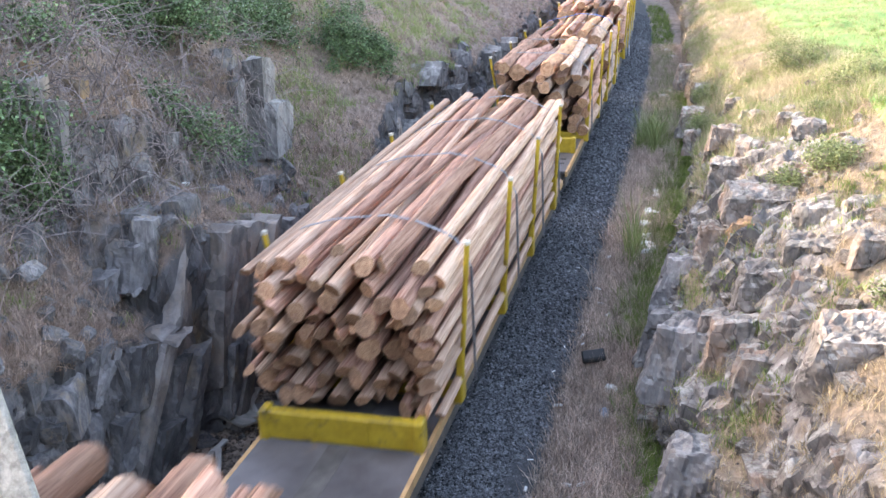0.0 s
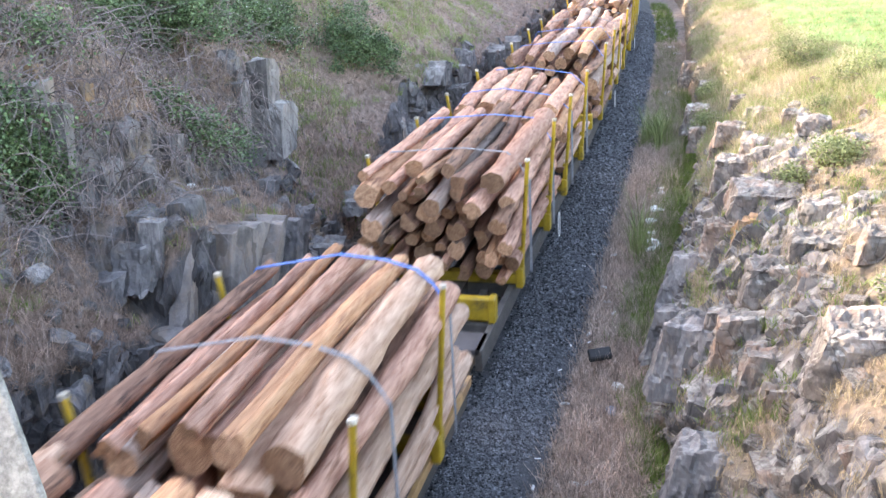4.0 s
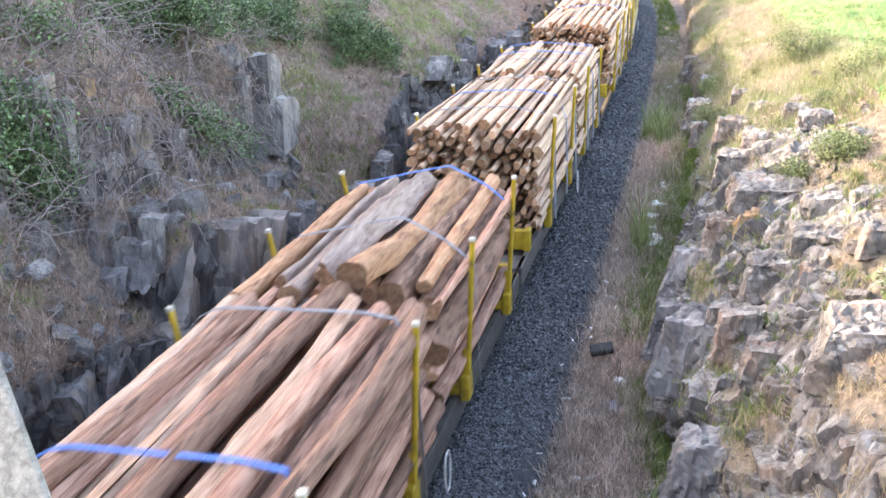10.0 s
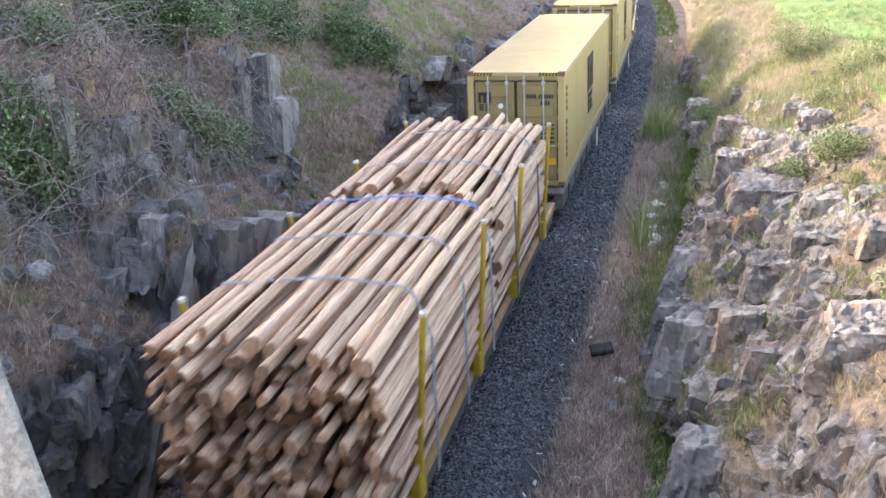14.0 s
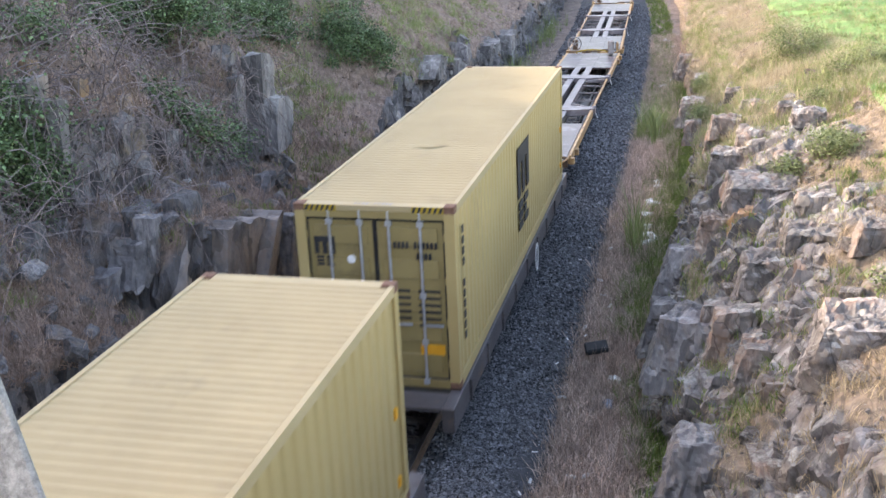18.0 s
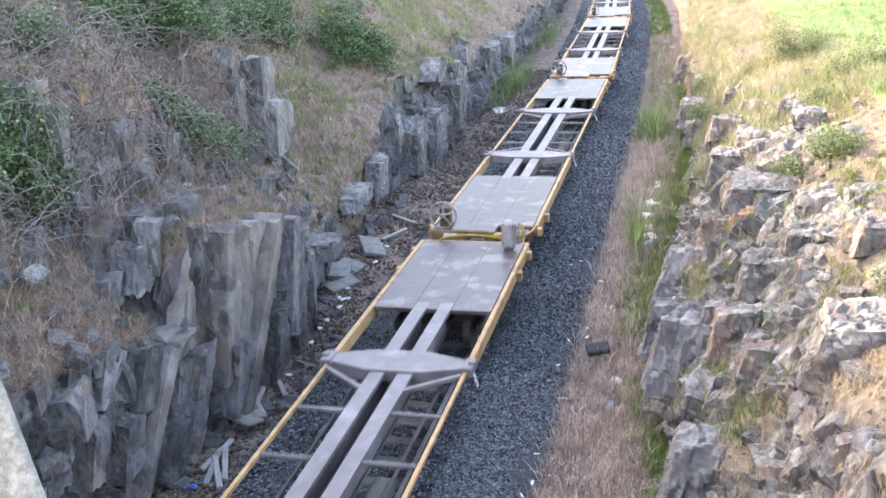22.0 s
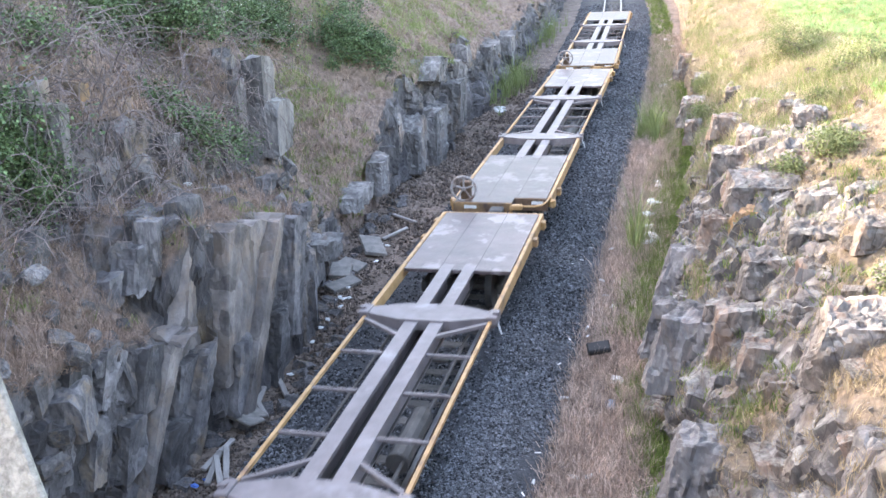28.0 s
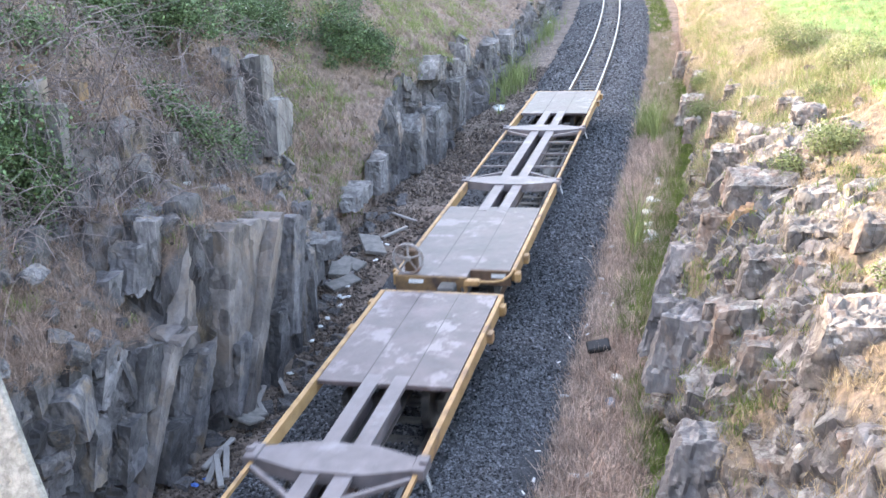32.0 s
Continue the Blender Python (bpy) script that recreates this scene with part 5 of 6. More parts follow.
gully_l = (LEFT[..., 1] > 24.3) & (LEFT[..., 1] < 28.6) & (LEFT[..., 2] > 0.4) & (LEFT[..., 2] < 3.6)
upper_l = (LEFT[..., 1] > 25) & (LEFT[..., 1] < 62) & (LEFT[..., 2] > 2.2) & seen_l
grass("gully_grass", pick(LEFT, gully_l, LA, 160), 12, 0.34, 0.13, 0.012, 0.7, M_GREEN, "fresh grass in the rock gully")
grass("gully_straw", pick(LEFT, gully_l, LA, 500), 13, 0.32, 0.16, 0.011, 1.0, M_DRYBROWN, "dead grass hanging in the rock gully")
grass("upper_grass", pick(LEFT, upper_l & (patch_l > -0.12), LA, 7000), 13, 0.34, 0.2, 0.012, 0.75, M_GREENPALE, "pale green grass on the upper slope")
grass("upper_straw", pick(LEFT, upper_l, LA, 1700), 13, 0.36, 0.2, 0.011, 0.75, M_MATTED, "bleached grass on the upper slope")
field_edge = np.interp(RIGHT[..., 1], (20, 28, 38, 50, 75), (11.0, 9.7, 8.5, 7.6, 6.8))
far_r = (RIGHT[..., 0] < field_edge) & (RIGHT[..., 1] > 25) & (RIGHT[..., 1] < 75) & (RIGHT[..., 2] > 0.6) & (RIGHT[..., 0] < 13)
grass("far_straw", pick(RIGHT, far_r, RA, 5200), 15, 0.32, 0.22, 0.011, 0.85, M_STRAWPALE, "long bleached grass on the low bank")
grass("far_green", pick(RIGHT, far_r & (patch_r > -0.10), RA, 3800), 15, 0.30, 0.22, 0.011, 0.75, M_GREENPALE, "pale green grass on the low bank")

green_r = (RIGHT[..., 0] > field_edge - 0.6) & (RIGHT[..., 1] > 24) & (RIGHT[..., 1] < 85) & (RIGHT[..., 0] < 22)
grass("meadow_grass", pick(RIGHT, green_r, RA, 5200), 14, 0.24, 0.3, 0.014, 0.7, M_MEADOW, "bright green meadow grass in the sun")


def strip(count, u0, u1, y0, y1, rng=NR):
    y = y0 + (y1 - y0) * rng.uniform(0, 1, count) ** 1.5
    u = rng.uniform(u0, u1, count)
    return np.stack([centre(y) + u, y, np.full(count, -0.48)], -1)


def ditch(count, y0, y1, wide, rng=NR):
    y = rng.uniform(y0, y1, count)
    foot = np.interp(y, YS, base_r)
    return np.stack([foot + rng.normal(-0.25, wide, count), y, np.full(count, -0.5)], -1)


grass("verge_grass", strip(6400, 2.4, 3.95, 10, 62), 13, 0.40, 0.18, 0.012, 1.45, M_DRY, "flattened dead grass beside the ballast")
grass("ditch_grass", np.concatenate([ditch(300, 11.5, 17.5, 0.2) + np.array([0.12, 0, 0]), ditch(900, 19, 26, 0.28), ditch(1400, 26, 37, 0.42), ditch(1000, 36, 48, 0.34), strip(1200, 2.5, 3.7, 36, 84)]), 12, 0.36, 0.14, 0.014, 0.6, M_GREEN,
      "fresh green grass in the wet ditch")
grass("floor_weeds", strip(700, -3.9, -2.6, 19, 60), 9, 0.22, 0.12, 0.011, 1.0, M_DRY, "dead weeds on the cutting floor")
grass("reeds", np.concatenate([np.array([3.1, 37.0, -0.5]) + NR.normal(0, (0.22, 0.9, 0), (34, 3)), np.array([3.15, 24.7, -0.5]) + NR.normal(0, (0.12, 0.4, 0), (12, 3)),
                               np.array([-3.5, 45.5, -0.5]) + NR.normal(0, (0.3, 1.8, 0), (46, 3)), np.array([-4.2, 61.5, -0.5]) + NR.normal(0, (0.3, 2.5, 0), (30, 3))]),
      12, 1.6, 0.12, 0.02, 0.2, M_GREENPALE, "upright green reeds by the track")

# ballast stones
tet = [(1, 0.1, 0.2), (-0.8, 0.5, 0.1), (-0.3, -0.9, 0.0), (0.2, 0.15, 0.8), (0.1, -0.1, -0.7), (0.5, 0.75, -0.2)]
tetf = [(0, 5, 3), (5, 1, 3), (1, 2, 3), (2, 0, 3), (5, 0, 4), (1, 5, 4), (2, 1, 4), (0, 2, 4)]
k = 98000
y = 10.5 + 66 * NR.uniform(0, 1, k) ** 2.1
u = NR.uniform(-2.5, 2.55, k)
u = np.where(NR.uniform(0, 1, k) < 0.62, NR.uniform(1.0, 2.6, k), u)
z = np.interp(u, bed_u, bed_z)
T = np.stack([centre(y) + u, y, z + 0.012], -1)
near = NR.uniform(0, 1, k) < 0.16
y = np.where(near, NR.uniform(10.5, 16.5, k), y)
T = np.stack([centre(y) + u, y, z + 0.012], -1)
keep = np.abs(np.abs(u) - 0.57) > 0.09
M = turns(k, NR) * (NR.uniform(0.02, 0.044, k) * np.clip(y / 22, 1, 1.9))[:, None, None]
tagged(new("ballast_stones", scattered("ballast_stones", tet, tetf, None, M[keep], T[keep], M_STONE)), "loose dark grey crushed stones", "ballast", kind="stuff")


k = 9000
y = 11 + 40 * NR.uniform(0, 1, k) ** 1.4
foot = np.interp(y, YS, base_l)
x = foot + (centre(y) - 2.3 - foot) * NR.uniform(-0.1, 1.0, k)
M = turns(k, NR) * (NR.uniform(0.02, 0.075, k) * np.clip(y / 22, 1, 1.4))[:, None, None]
tagged(new("rubble_chips", scattered("rubble_chips", tet, tetf, None, M, np.stack([x, y, np.full(k, -0.45)], -1), M_RUBBLE)), "grey-brown rock chips on the cutting floor", "rubble", kind="stuff")

# crumbs of earth, stone and dead leaf on both banks
k = 21000
M = turns(k, NR) * NR.uniform(0.012, 0.05, k)[:, None, None]
tagged(new("bank_crumbs", scattered("bank_crumbs", tet, tetf, None, M, pick(LEFT, soil_l & seen_l & (LEFT[..., 2] > -0.3), LA, k), M_RUBBLE)), "brown crumbs of slate and dead leaf on the tall bank", "rubble", kind="stuff")
k = 11000
M = turns(k, NR) * NR.uniform(0.012, 0.055, k)[:, None, None]
tagged(new("slope_crumbs", scattered("slope_crumbs", tet, tetf, None, M, pick(RIGHT, (RIGHT_ROCK < 0.7) & (RIGHT[..., 1] < 40) & (RIGHT[..., 2] > 0), RA, k), M_STONE_PALE)), "pale broken chips on the low bank", "rubble", kind="stuff")

# loose blocks that stand out of the faces: broken prisms with flat sides, chipped corners and a slanting top
def broken_rock(half, seed, cell=0.06, cuts=5, rough=1.0):
    """A split rock: a block with knocked-off corners, whose sides are broken into small steps and flakes."""
    r = np.random.RandomState(seed)
    half = np.asarray(half, dtype=float)
    n = [int(min(max(round(2 * h / cell), 4), 34)) for h in half]
    verts, faces = [], []
    for ax in range(3):
        u, v = (ax + 1) % 3, (ax + 2) % 3
        for side in (-1, 1):
            gu, gv = np.meshgrid(np.linspace(-1, 1, n[u] + 1), np.linspace(-1, 1, n[v] + 1), indexing="ij")
            q = np.empty(gu.shape + (3,))
            q[..., u], q[..., v], q[..., ax] = gu, gv, side
            idx = np.arange(gu.size).reshape(gu.shape) + sum(len(a) for a in verts)
            f = np.stack([idx[:-1, :-1], idx[1:, :-1], idx[1:, 1:], idx[:-1, 1:]], -1).reshape(-1, 4)
            faces.append(f if side > 0 else f[:, ::-1])
            verts.append(q.reshape(-1, 3))
    q, faces = np.concatenate(verts), np.concatenate(faces)
    _, first, back = np.unique(np.round(q * 1e5).astype(np.int64), axis=0, return_index=True, return_inverse=True)
    q, faces = q[first], back.ravel()[faces]
    moved = q.copy()
    for corner in [(a, b, c) for a in (-1, 1) for b in (-1, 1) for c in (-1, 1)]:
        w = np.prod((1 + q * np.array(corner)) / 2, axis=1, keepdims=True)
        moved += w * r.uniform(-0.17, 0.08, 3) * np.array(corner)
    q = moved
    for _ in range(cuts):
        d = r.normal(0, 1, 3)
        d /= np.linalg.norm(d)
        over = q @ d - np.abs(d).sum() * r.uniform(0.66, 0.94)
        q = q - np.maximum(over, 0)[:, None] * d
    p = q * half
    out = q ** 5
    out = out / (np.linalg.norm(out, axis=1, keepdims=True) + 1e-9)
    size = float(np.cbrt(half.prod()))
    spin = np.array(Matrix.Rotation(r.uniform(-0.25, 0.25), 3, "X") @ Matrix.Rotation(r.uniform(-0.25, 0.25), 3, "Z"))
    g = p @ spin + r.uniform(0, 50, 3)
    p = p + out * rough * (0.13 * size * facets(g, np.array((0.9, 0.7, 1.4)) * size, seed, 0.5) + 0.065 * facets(g, (0.26, 0.13, 0.5), seed + 40, 0.5)
                           + 0.034 * facets(g, (0.12, 0.09, 0.2), seed + 80, 0.7))[:, None]
    return p, faces


def rock_data(p, faces, material):
    me = data_mesh("rock", p, faces, material)
    me.shade_flat()
    return me


def outcrop(parent, material, at, half, seed, lean=(0.0, 0.0), yaw=0, cuts=5, rough=1.0, ledge=False):
    """One large rock of a bank, leaning with the cleavage."""
    p, faces = broken_rock(half, seed, 0.06, cuts, rough)
    p[:, 0] += lean[0] * p[:, 2]
    p[:, 1] += lean[1] * p[:, 2]
    if ledge:  # broken off level with the ledge
        p[:, 2] = np.minimum(p[:, 2], np.interp(p[:, 1] + at[1], YS, top_l) + 0.05 * np.sin(9 * p[:, 1] + seed) - at[2])
    ob = new("rock", rock_data(p, faces, material))
    ob.parent = parent
    ob.matrix_basis = pose(*at, 0, 0, yaw)
    return ob


DARK_HULLS = [rock_data(*broken_rock((1, 1, 1), 500 + i, 0.22, 10, 0.55), M_BLOCK) for i in range(18)]
PALE_HULLS = [rock_data(*broken_rock((1, 1, 1), 540 + i, 0.22, 10, 0.55), M_BLOCK_PALE) for i in range(14)]
bank_w, bank_e = bpy.data.objects["bank_west"], bpy.data.objects["bank_east"]
ROCK_RNG = random.Random(12)


def rock_part(meshes, parent, at, size, tilt=(0, 0, 0)):
    ob = new("rock", ROCK_RNG.choice(meshes))
    ob.parent = parent
    ob.matrix_basis = pose(*at, *tilt) @ Matrix.Diagonal((*size, 1))
    return ob


def spread_out(points, gap, most):
    kept = []
    for p in points:
        if all((p[0] - q[0]) ** 2 + (p[1] - q[1]) ** 2 + (p[2] - q[2]) ** 2 > gap * gap for q in kept):
            kept.append(p)
            if len(kept) >= most:
                break
    return kept


def face_top(y):
    return float(np.interp(y, YS, top_l))


for p in spread_out(pick(LEFT, (LEFT_ROCK > 0.55) & (np.abs(LEFT[..., 1] - 27) > 2.5) & (np.abs(LEFT[..., 1] - 16.4) > 2.2) & (LEFT[..., 1] < 56) & (LEFT[..., 1] > 9.5) & (LEFT[..., 2] < 3.1), LA, 2600), 0.34, 120):
    s = ROCK_RNG.uniform(0.13, 0.30) if p[1] < 14.2 else ROCK_RNG.uniform(0.2, 0.5)
    hh = s * ROCK_RNG.uniform(0.6, 1.7)
    z = min(p[2], face_top(p[1]) + ROCK_RNG.uniform(-0.25, 0.12) - hh)
    rock_part(DARK_HULLS, bank_w, (p[0] - s * ROCK_RNG.uniform(0.6, 1.0), p[1], z), (s, s * ROCK_RNG.uniform(0.8, 1.5), hh),
              (ROCK_RNG.uniform(-9, 9), ROCK_RNG.uniform(-12, 6), 8 + ROCK_RNG.uniform(-30, 30)))
for p in spread_out(pick(LEFT, (LEFT_ROCK > 0.4) & (LEFT[..., 1] < 24) & (LEFT[..., 1] > 9.5) & (LEFT[..., 2] > 3.0) & (LEFT[..., 2] < 5.0), LA, 900), 0.5, 36):
    s = ROCK_RNG.uniform(0.14, 0.30)
    rock_part(DARK_HULLS, bank_w, (p[0] - s * 0.5, p[1], p[2] - 0.15), (s, s * ROCK_RNG.uniform(0.8, 1.4), s * ROCK_RNG.uniform(1.2, 2.6)),
              (ROCK_RNG.uniform(-6, 6), ROCK_RNG.uniform(-6, 4), 8 + ROCK_RNG.uniform(-20, 20)))
for p in spread_out(pick(LEFT, (LEFT_ROCK < 0.5) & (LEFT[..., 1] < 23.5) & (LEFT[..., 1] > 9.5) & (LEFT[..., 2] < 4.2), LA, 1500), 0.3, 90):
    s = ROCK_RNG.uniform(0.05, 0.2)
    rock_part(DARK_HULLS, bank_w, (p[0], p[1], p[2]), (s, s * ROCK_RNG.uniform(0.8, 1.5), s * 0.8), (ROCK_RNG.uniform(-35, 35), ROCK_RNG.uniform(-35, 35), ROCK_RNG.uniform(0, 90)))
for p in spread_out(pick(RIGHT, (RIGHT_ROCK > 0.42) & (RIGHT[..., 1] < 56) & (RIGHT[..., 1] > 8.8), RA, 4000), 0.75, 40):
    s = ROCK_RNG.uniform(0.2, 0.45)
    rock_part(PALE_HULLS, bank_e, (p[0] + s * 0.55, p[1] + s * 0.2, p[2] - s * 0.84), (s * ROCK_RNG.uniform(0.7, 1.1), s * ROCK_RNG.uniform(0.9, 1.6), s * ROCK_RNG.uniform(0.8, 1.3)),
              (-5 + ROCK_RNG.uniform(-7, 7), -16 + ROCK_RNG.uniform(-8, 8), 12 + ROCK_RNG.uniform(-12, 12)))
for p in spread_out(pick(RIGHT, (RIGHT_ROCK < 0.6) & (RIGHT[..., 1] < 30) & (RIGHT[..., 1] > 8.8) & (RIGHT[..., 2] < 3.4), RA, 1200), 0.32, 70):
    s = ROCK_RNG.uniform(0.05, 0.17)
    rock_part(PALE_HULLS, bank_e, (p[0], p[1], p[2]), (s, s * 1.2, s * 0.7), (ROCK_RNG.uniform(-25, 25), ROCK_RNG.uniform(-25, 25), ROCK_RNG.uniform(0, 90)))
# the jumble of dark blocks at the near end of the lower face
outcrop(bank_w, M_BLOCK, (-3.74, 12.03, 1.74), (0.25, 0.30, 0.44), 1, lean=(0.03, 0.35), rough=0.7, ledge=True)
outcrop(bank_w, M_BLOCK, (-3.52, 12.66, 1.42), (0.25, 0.31, 0.51), 2, lean=(0.03, 0.35), rough=0.7, ledge=True)
outcrop(bank_w, M_BLOCK, (-3.95, 11.40, 2.40), (0.20, 0.20, 0.21), 3, lean=(0.03, 0.35), rough=0.7, ledge=True)
outcrop(bank_w, M_BLOCK, (-4.00, 10.52, 2.01), (0.29, 0.36, 0.76), 4, lean=(0.03, 0.35), rough=0.7, ledge=True)
outcrop(bank_w, M_BLOCK, (-3.79, 11.14, 1.66), (0.24, 0.29, 0.71), 5, lean=(0.03, 0.35), rough=0.7, ledge=True)
outcrop(bank_w, M_BLOCK, (-3.55, 12.00, 0.57), (0.23, 0.27, 0.43), 6, lean=(0.03, 0.35), rough=0.7, ledge=True)
outcrop(bank_w, M_BLOCK, (-3.48, 13.59, 0.75), (0.23, 0.28, 0.46), 7, lean=(0.03, 0.35), rough=0.7, ledge=True)
outcrop(bank_w, M_BLOCK, (-3.38, 12.87, 0.02), (0.30, 0.37, 0.43), 8, lean=(0.03, 0.35), rough=0.7, ledge=True)
outcrop(bank_w, M_BLOCK, (-3.07, 14.78, 0.45), (0.24, 0.29, 0.59), 9, lean=(0.03, 0.35), rough=0.7, ledge=True)
outcrop(bank_w, M_BLOCK, (-3.86, 10.58, 1.06), (0.25, 0.31, 0.38), 10, lean=(0.03, 0.35), rough=0.7, ledge=True)
outcrop(bank_w, M_BLOCK, (-3.66, 11.40, 0.86), (0.20, 0.24, 0.49), 11, lean=(0.03, 0.35), rough=0.7, ledge=True)
outcrop(bank_w, M_BLOCK, (-4.30, 10.78, 2.52), (0.20, 0.19, 0.19), 12, lean=(0.03, 0.35), rough=0.7, ledge=True)
outcrop(bank_w, M_BLOCK, (-3.27, 13.75, 0.39), (0.20, 0.22, 0.86), 13, lean=(0.05, 0.50), rough=0.7, ledge=True)
# the leaning blades and the tall smooth slabs with mineral streaks
outcrop(bank_w, M_SLAB, (-3.34, 12.86, 0.98), (0.15, 0.22, 1.45), 14, lean=(0.06, 0.62), ledge=True, cuts=2, rough=0.3)
outcrop(bank_w, M_SLAB, (-3.61, 14.53, 2.31), (0.32, 0.93, 1.11), 15, lean=(0.01, 0.12), ledge=True, cuts=2, rough=0.3)
outcrop(bank_w, M_SLAB, (-3.22, 15.58, 1.74), (0.32, 0.99, 1.48), 16, lean=(0.03, 0.30), ledge=True, cuts=2, rough=0.3)
outcrop(bank_w, M_SLAB, (-2.87, 15.68, 1.18), (0.15, 0.22, 1.94), 17, lean=(0.06, 0.62), ledge=True, cuts=2, rough=0.3)
outcrop(bank_w, M_BLOCK, (-3.03, 17.56, 1.31), (0.23, 0.28, 1.28), 18, lean=(0.03, 0.30), rough=0.7, ledge=True)
outcrop(bank_w, M_BLOCK, (-3.02, 16.47, 0.16), (0.20, 0.23, 0.72), 19, lean=(0.04, 0.40), rough=0.7, ledge=True)
# blocks on the rubble ledge
outcrop(bank_w, M_BLOCK, (-4.14, 14.01, 2.70), (0.31, 0.37, 0.33), 20, lean=(0.03, 0.35))
outcrop(bank_w, M_BLOCK, (-4.35, 13.34, 2.42), (0.20, 0.23, 0.26), 21, lean=(0.03, 0.35))
outcrop(bank_w, M_BLOCK, (-4.31, 12.34, 2.44), (0.20, 0.12, 0.14), 22, lean=(0.03, 0.35))
outcrop(bank_w, M_BLOCK, (-4.35, 14.77, 3.19), (0.24, 0.29, 0.15), 23, lean=(0.03, 0.35))
outcrop(bank_w, M_BLOCK, (-3.04, 18.43, 2.22), (0.20, 0.14, 0.15), 24, lean=(0.03, 0.35))
outcrop(bank_w, M_BLOCK, (-4.06, 19.12, 2.57), (0.20, 0.20, 0.16), 25, lean=(0.03, 0.35))
# the second tier: standing pillars of slate, some rusty
outcrop(bank_w, M_SLAB_GREY, (-5.23, 22.02, 4.20), (0.27, 0.33, 0.58), 26, lean=(0.01, 0.08), cuts=3, rough=0.4)
outcrop(bank_w, M_SLAB_GREY, (-5.15, 22.13, 3.12), (0.46, 0.56, 0.64), 27, lean=(0.01, 0.08), cuts=3, rough=0.4)
outcrop(bank_w, M_SLAB_GREY, (-5.61, 21.10, 3.22), (0.28, 0.34, 0.56), 28, lean=(0.01, 0.08), cuts=3, rough=0.4)
outcrop(bank_w, M_SLAB_GREY, (-5.90, 14.45, 4.85), (0.21, 0.25, 0.66), 29, lean=(0.01, 0.08), cuts=3, rough=0.4)
outcrop(bank_w, M_SLAB_GREY, (-5.52, 14.54, 4.67), (0.20, 0.16, 0.53), 30, lean=(0.01, 0.08), cuts=3, rough=0.4)
outcrop(bank_w, M_SLAB_GREY, (-6.12, 14.04, 4.89), (0.20, 0.18, 0.55), 31, lean=(0.01, 0.08), cuts=3, rough=0.4)
outcrop(bank_w, M_RUSTY, (-5.43, 16.32, 4.26), (0.20, 0.16, 0.68), 32, lean=(0.01, 0.08), cuts=3, rough=0.4)
outcrop(bank_w, M_RUSTY, (-5.75, 15.88, 4.28), (0.20, 0.21, 0.54), 33, lean=(0.01, 0.08), cuts=3, rough=0.4)
outcrop(bank_w, M_RUSTY, (-5.80, 15.60, 4.74), (0.20, 0.13, 0.59), 34, lean=(0.01, 0.08), cuts=3, rough=0.4)
outcrop(bank_w, M_RUSTY, (-6.34, 15.14, 5.54), (0.20, 0.19, 0.18), 35, lean=(0.01, 0.08), cuts=3, rough=0.4)
outcrop(bank_w, M_RUSTY, (-5.58, 20.33, 3.41), (0.20, 0.18, 0.39), 36, lean=(0.01, 0.08), cuts=3, rough=0.4)
# the far face
outcrop(bank_w, M_SLAB_GREY, (-5.09, 32.89, 2.53), (0.61, 1.08, 0.44), 37, lean=(0.02, 0.20), cuts=7, rough=0.9, ledge=True)
outcrop(bank_w, M_SLAB_GREY, (-4.48, 34.22, 2.64), (0.59, 1.04, 0.60), 38, lean=(0.02, 0.20), cuts=7, rough=0.9, ledge=True)
outcrop(bank_w, M_SLAB_GREY, (-4.77, 30.76, 0.72), (0.33, 0.59, 0.96), 39, lean=(0.02, 0.20), cuts=7, rough=0.9, ledge=True)
outcrop(bank_w, M_SLAB_GREY, (-4.28, 31.26, 0.42), (0.33, 0.59, 0.93), 40, lean=(0.02, 0.20), cuts=7, rough=0.9, ledge=True)
outcrop(bank_w, M_SLAB_GREY, (-4.02, 32.81, 0.35), (0.38, 0.68, 1.06), 41, lean=(0.02, 0.20), cuts=7, rough=0.9, ledge=True)
outcrop(bank_w, M_SLAB_GREY, (-4.20, 27.23, 0.58), (0.26, 0.40, 0.52), 42, lean=(0.02, 0.20), cuts=7, rough=0.9, ledge=True)
outcrop(bank_w, M_SLAB_GREY, (-4.27, 37.17, 1.99), (0.47, 0.84, 0.65), 43, lean=(0.02, 0.20), cuts=7, rough=0.9, ledge=True)
outcrop(bank_w, M_SLAB_GREY, (-3.87, 35.48, 0.87), (0.35, 0.63, 0.85), 44, lean=(0.02, 0.20), cuts=7, rough=0.9, ledge=True)
outcrop(bank_w, M_SLAB_GREY, (-4.57, 44.27, 1.39), (0.62, 1.12, 0.81), 45, lean=(0.02, 0.20), cuts=7, rough=0.9, ledge=True)
outcrop(bank_w, M_SLAB_GREY, (-4.36, 48.86, 1.00), (0.47, 0.84, 0.89), 46, lean=(0.02, 0.20), cuts=7, rough=0.9, ledge=True)
outcrop(bank_w, M_SLAB_GREY, (-4.23, 25.08, 0.65), (0.38, 0.66, 0.35), 47, lean=(0.02, 0.20), cuts=7, rough=0.9, ledge=True)
outcrop(bank_w, M_SLAB_GREY, (-3.36, 20.60, 1.00), (0.26, 0.46, 0.47), 48, lean=(0.02, 0.20), cuts=7, rough=0.9, ledge=True)
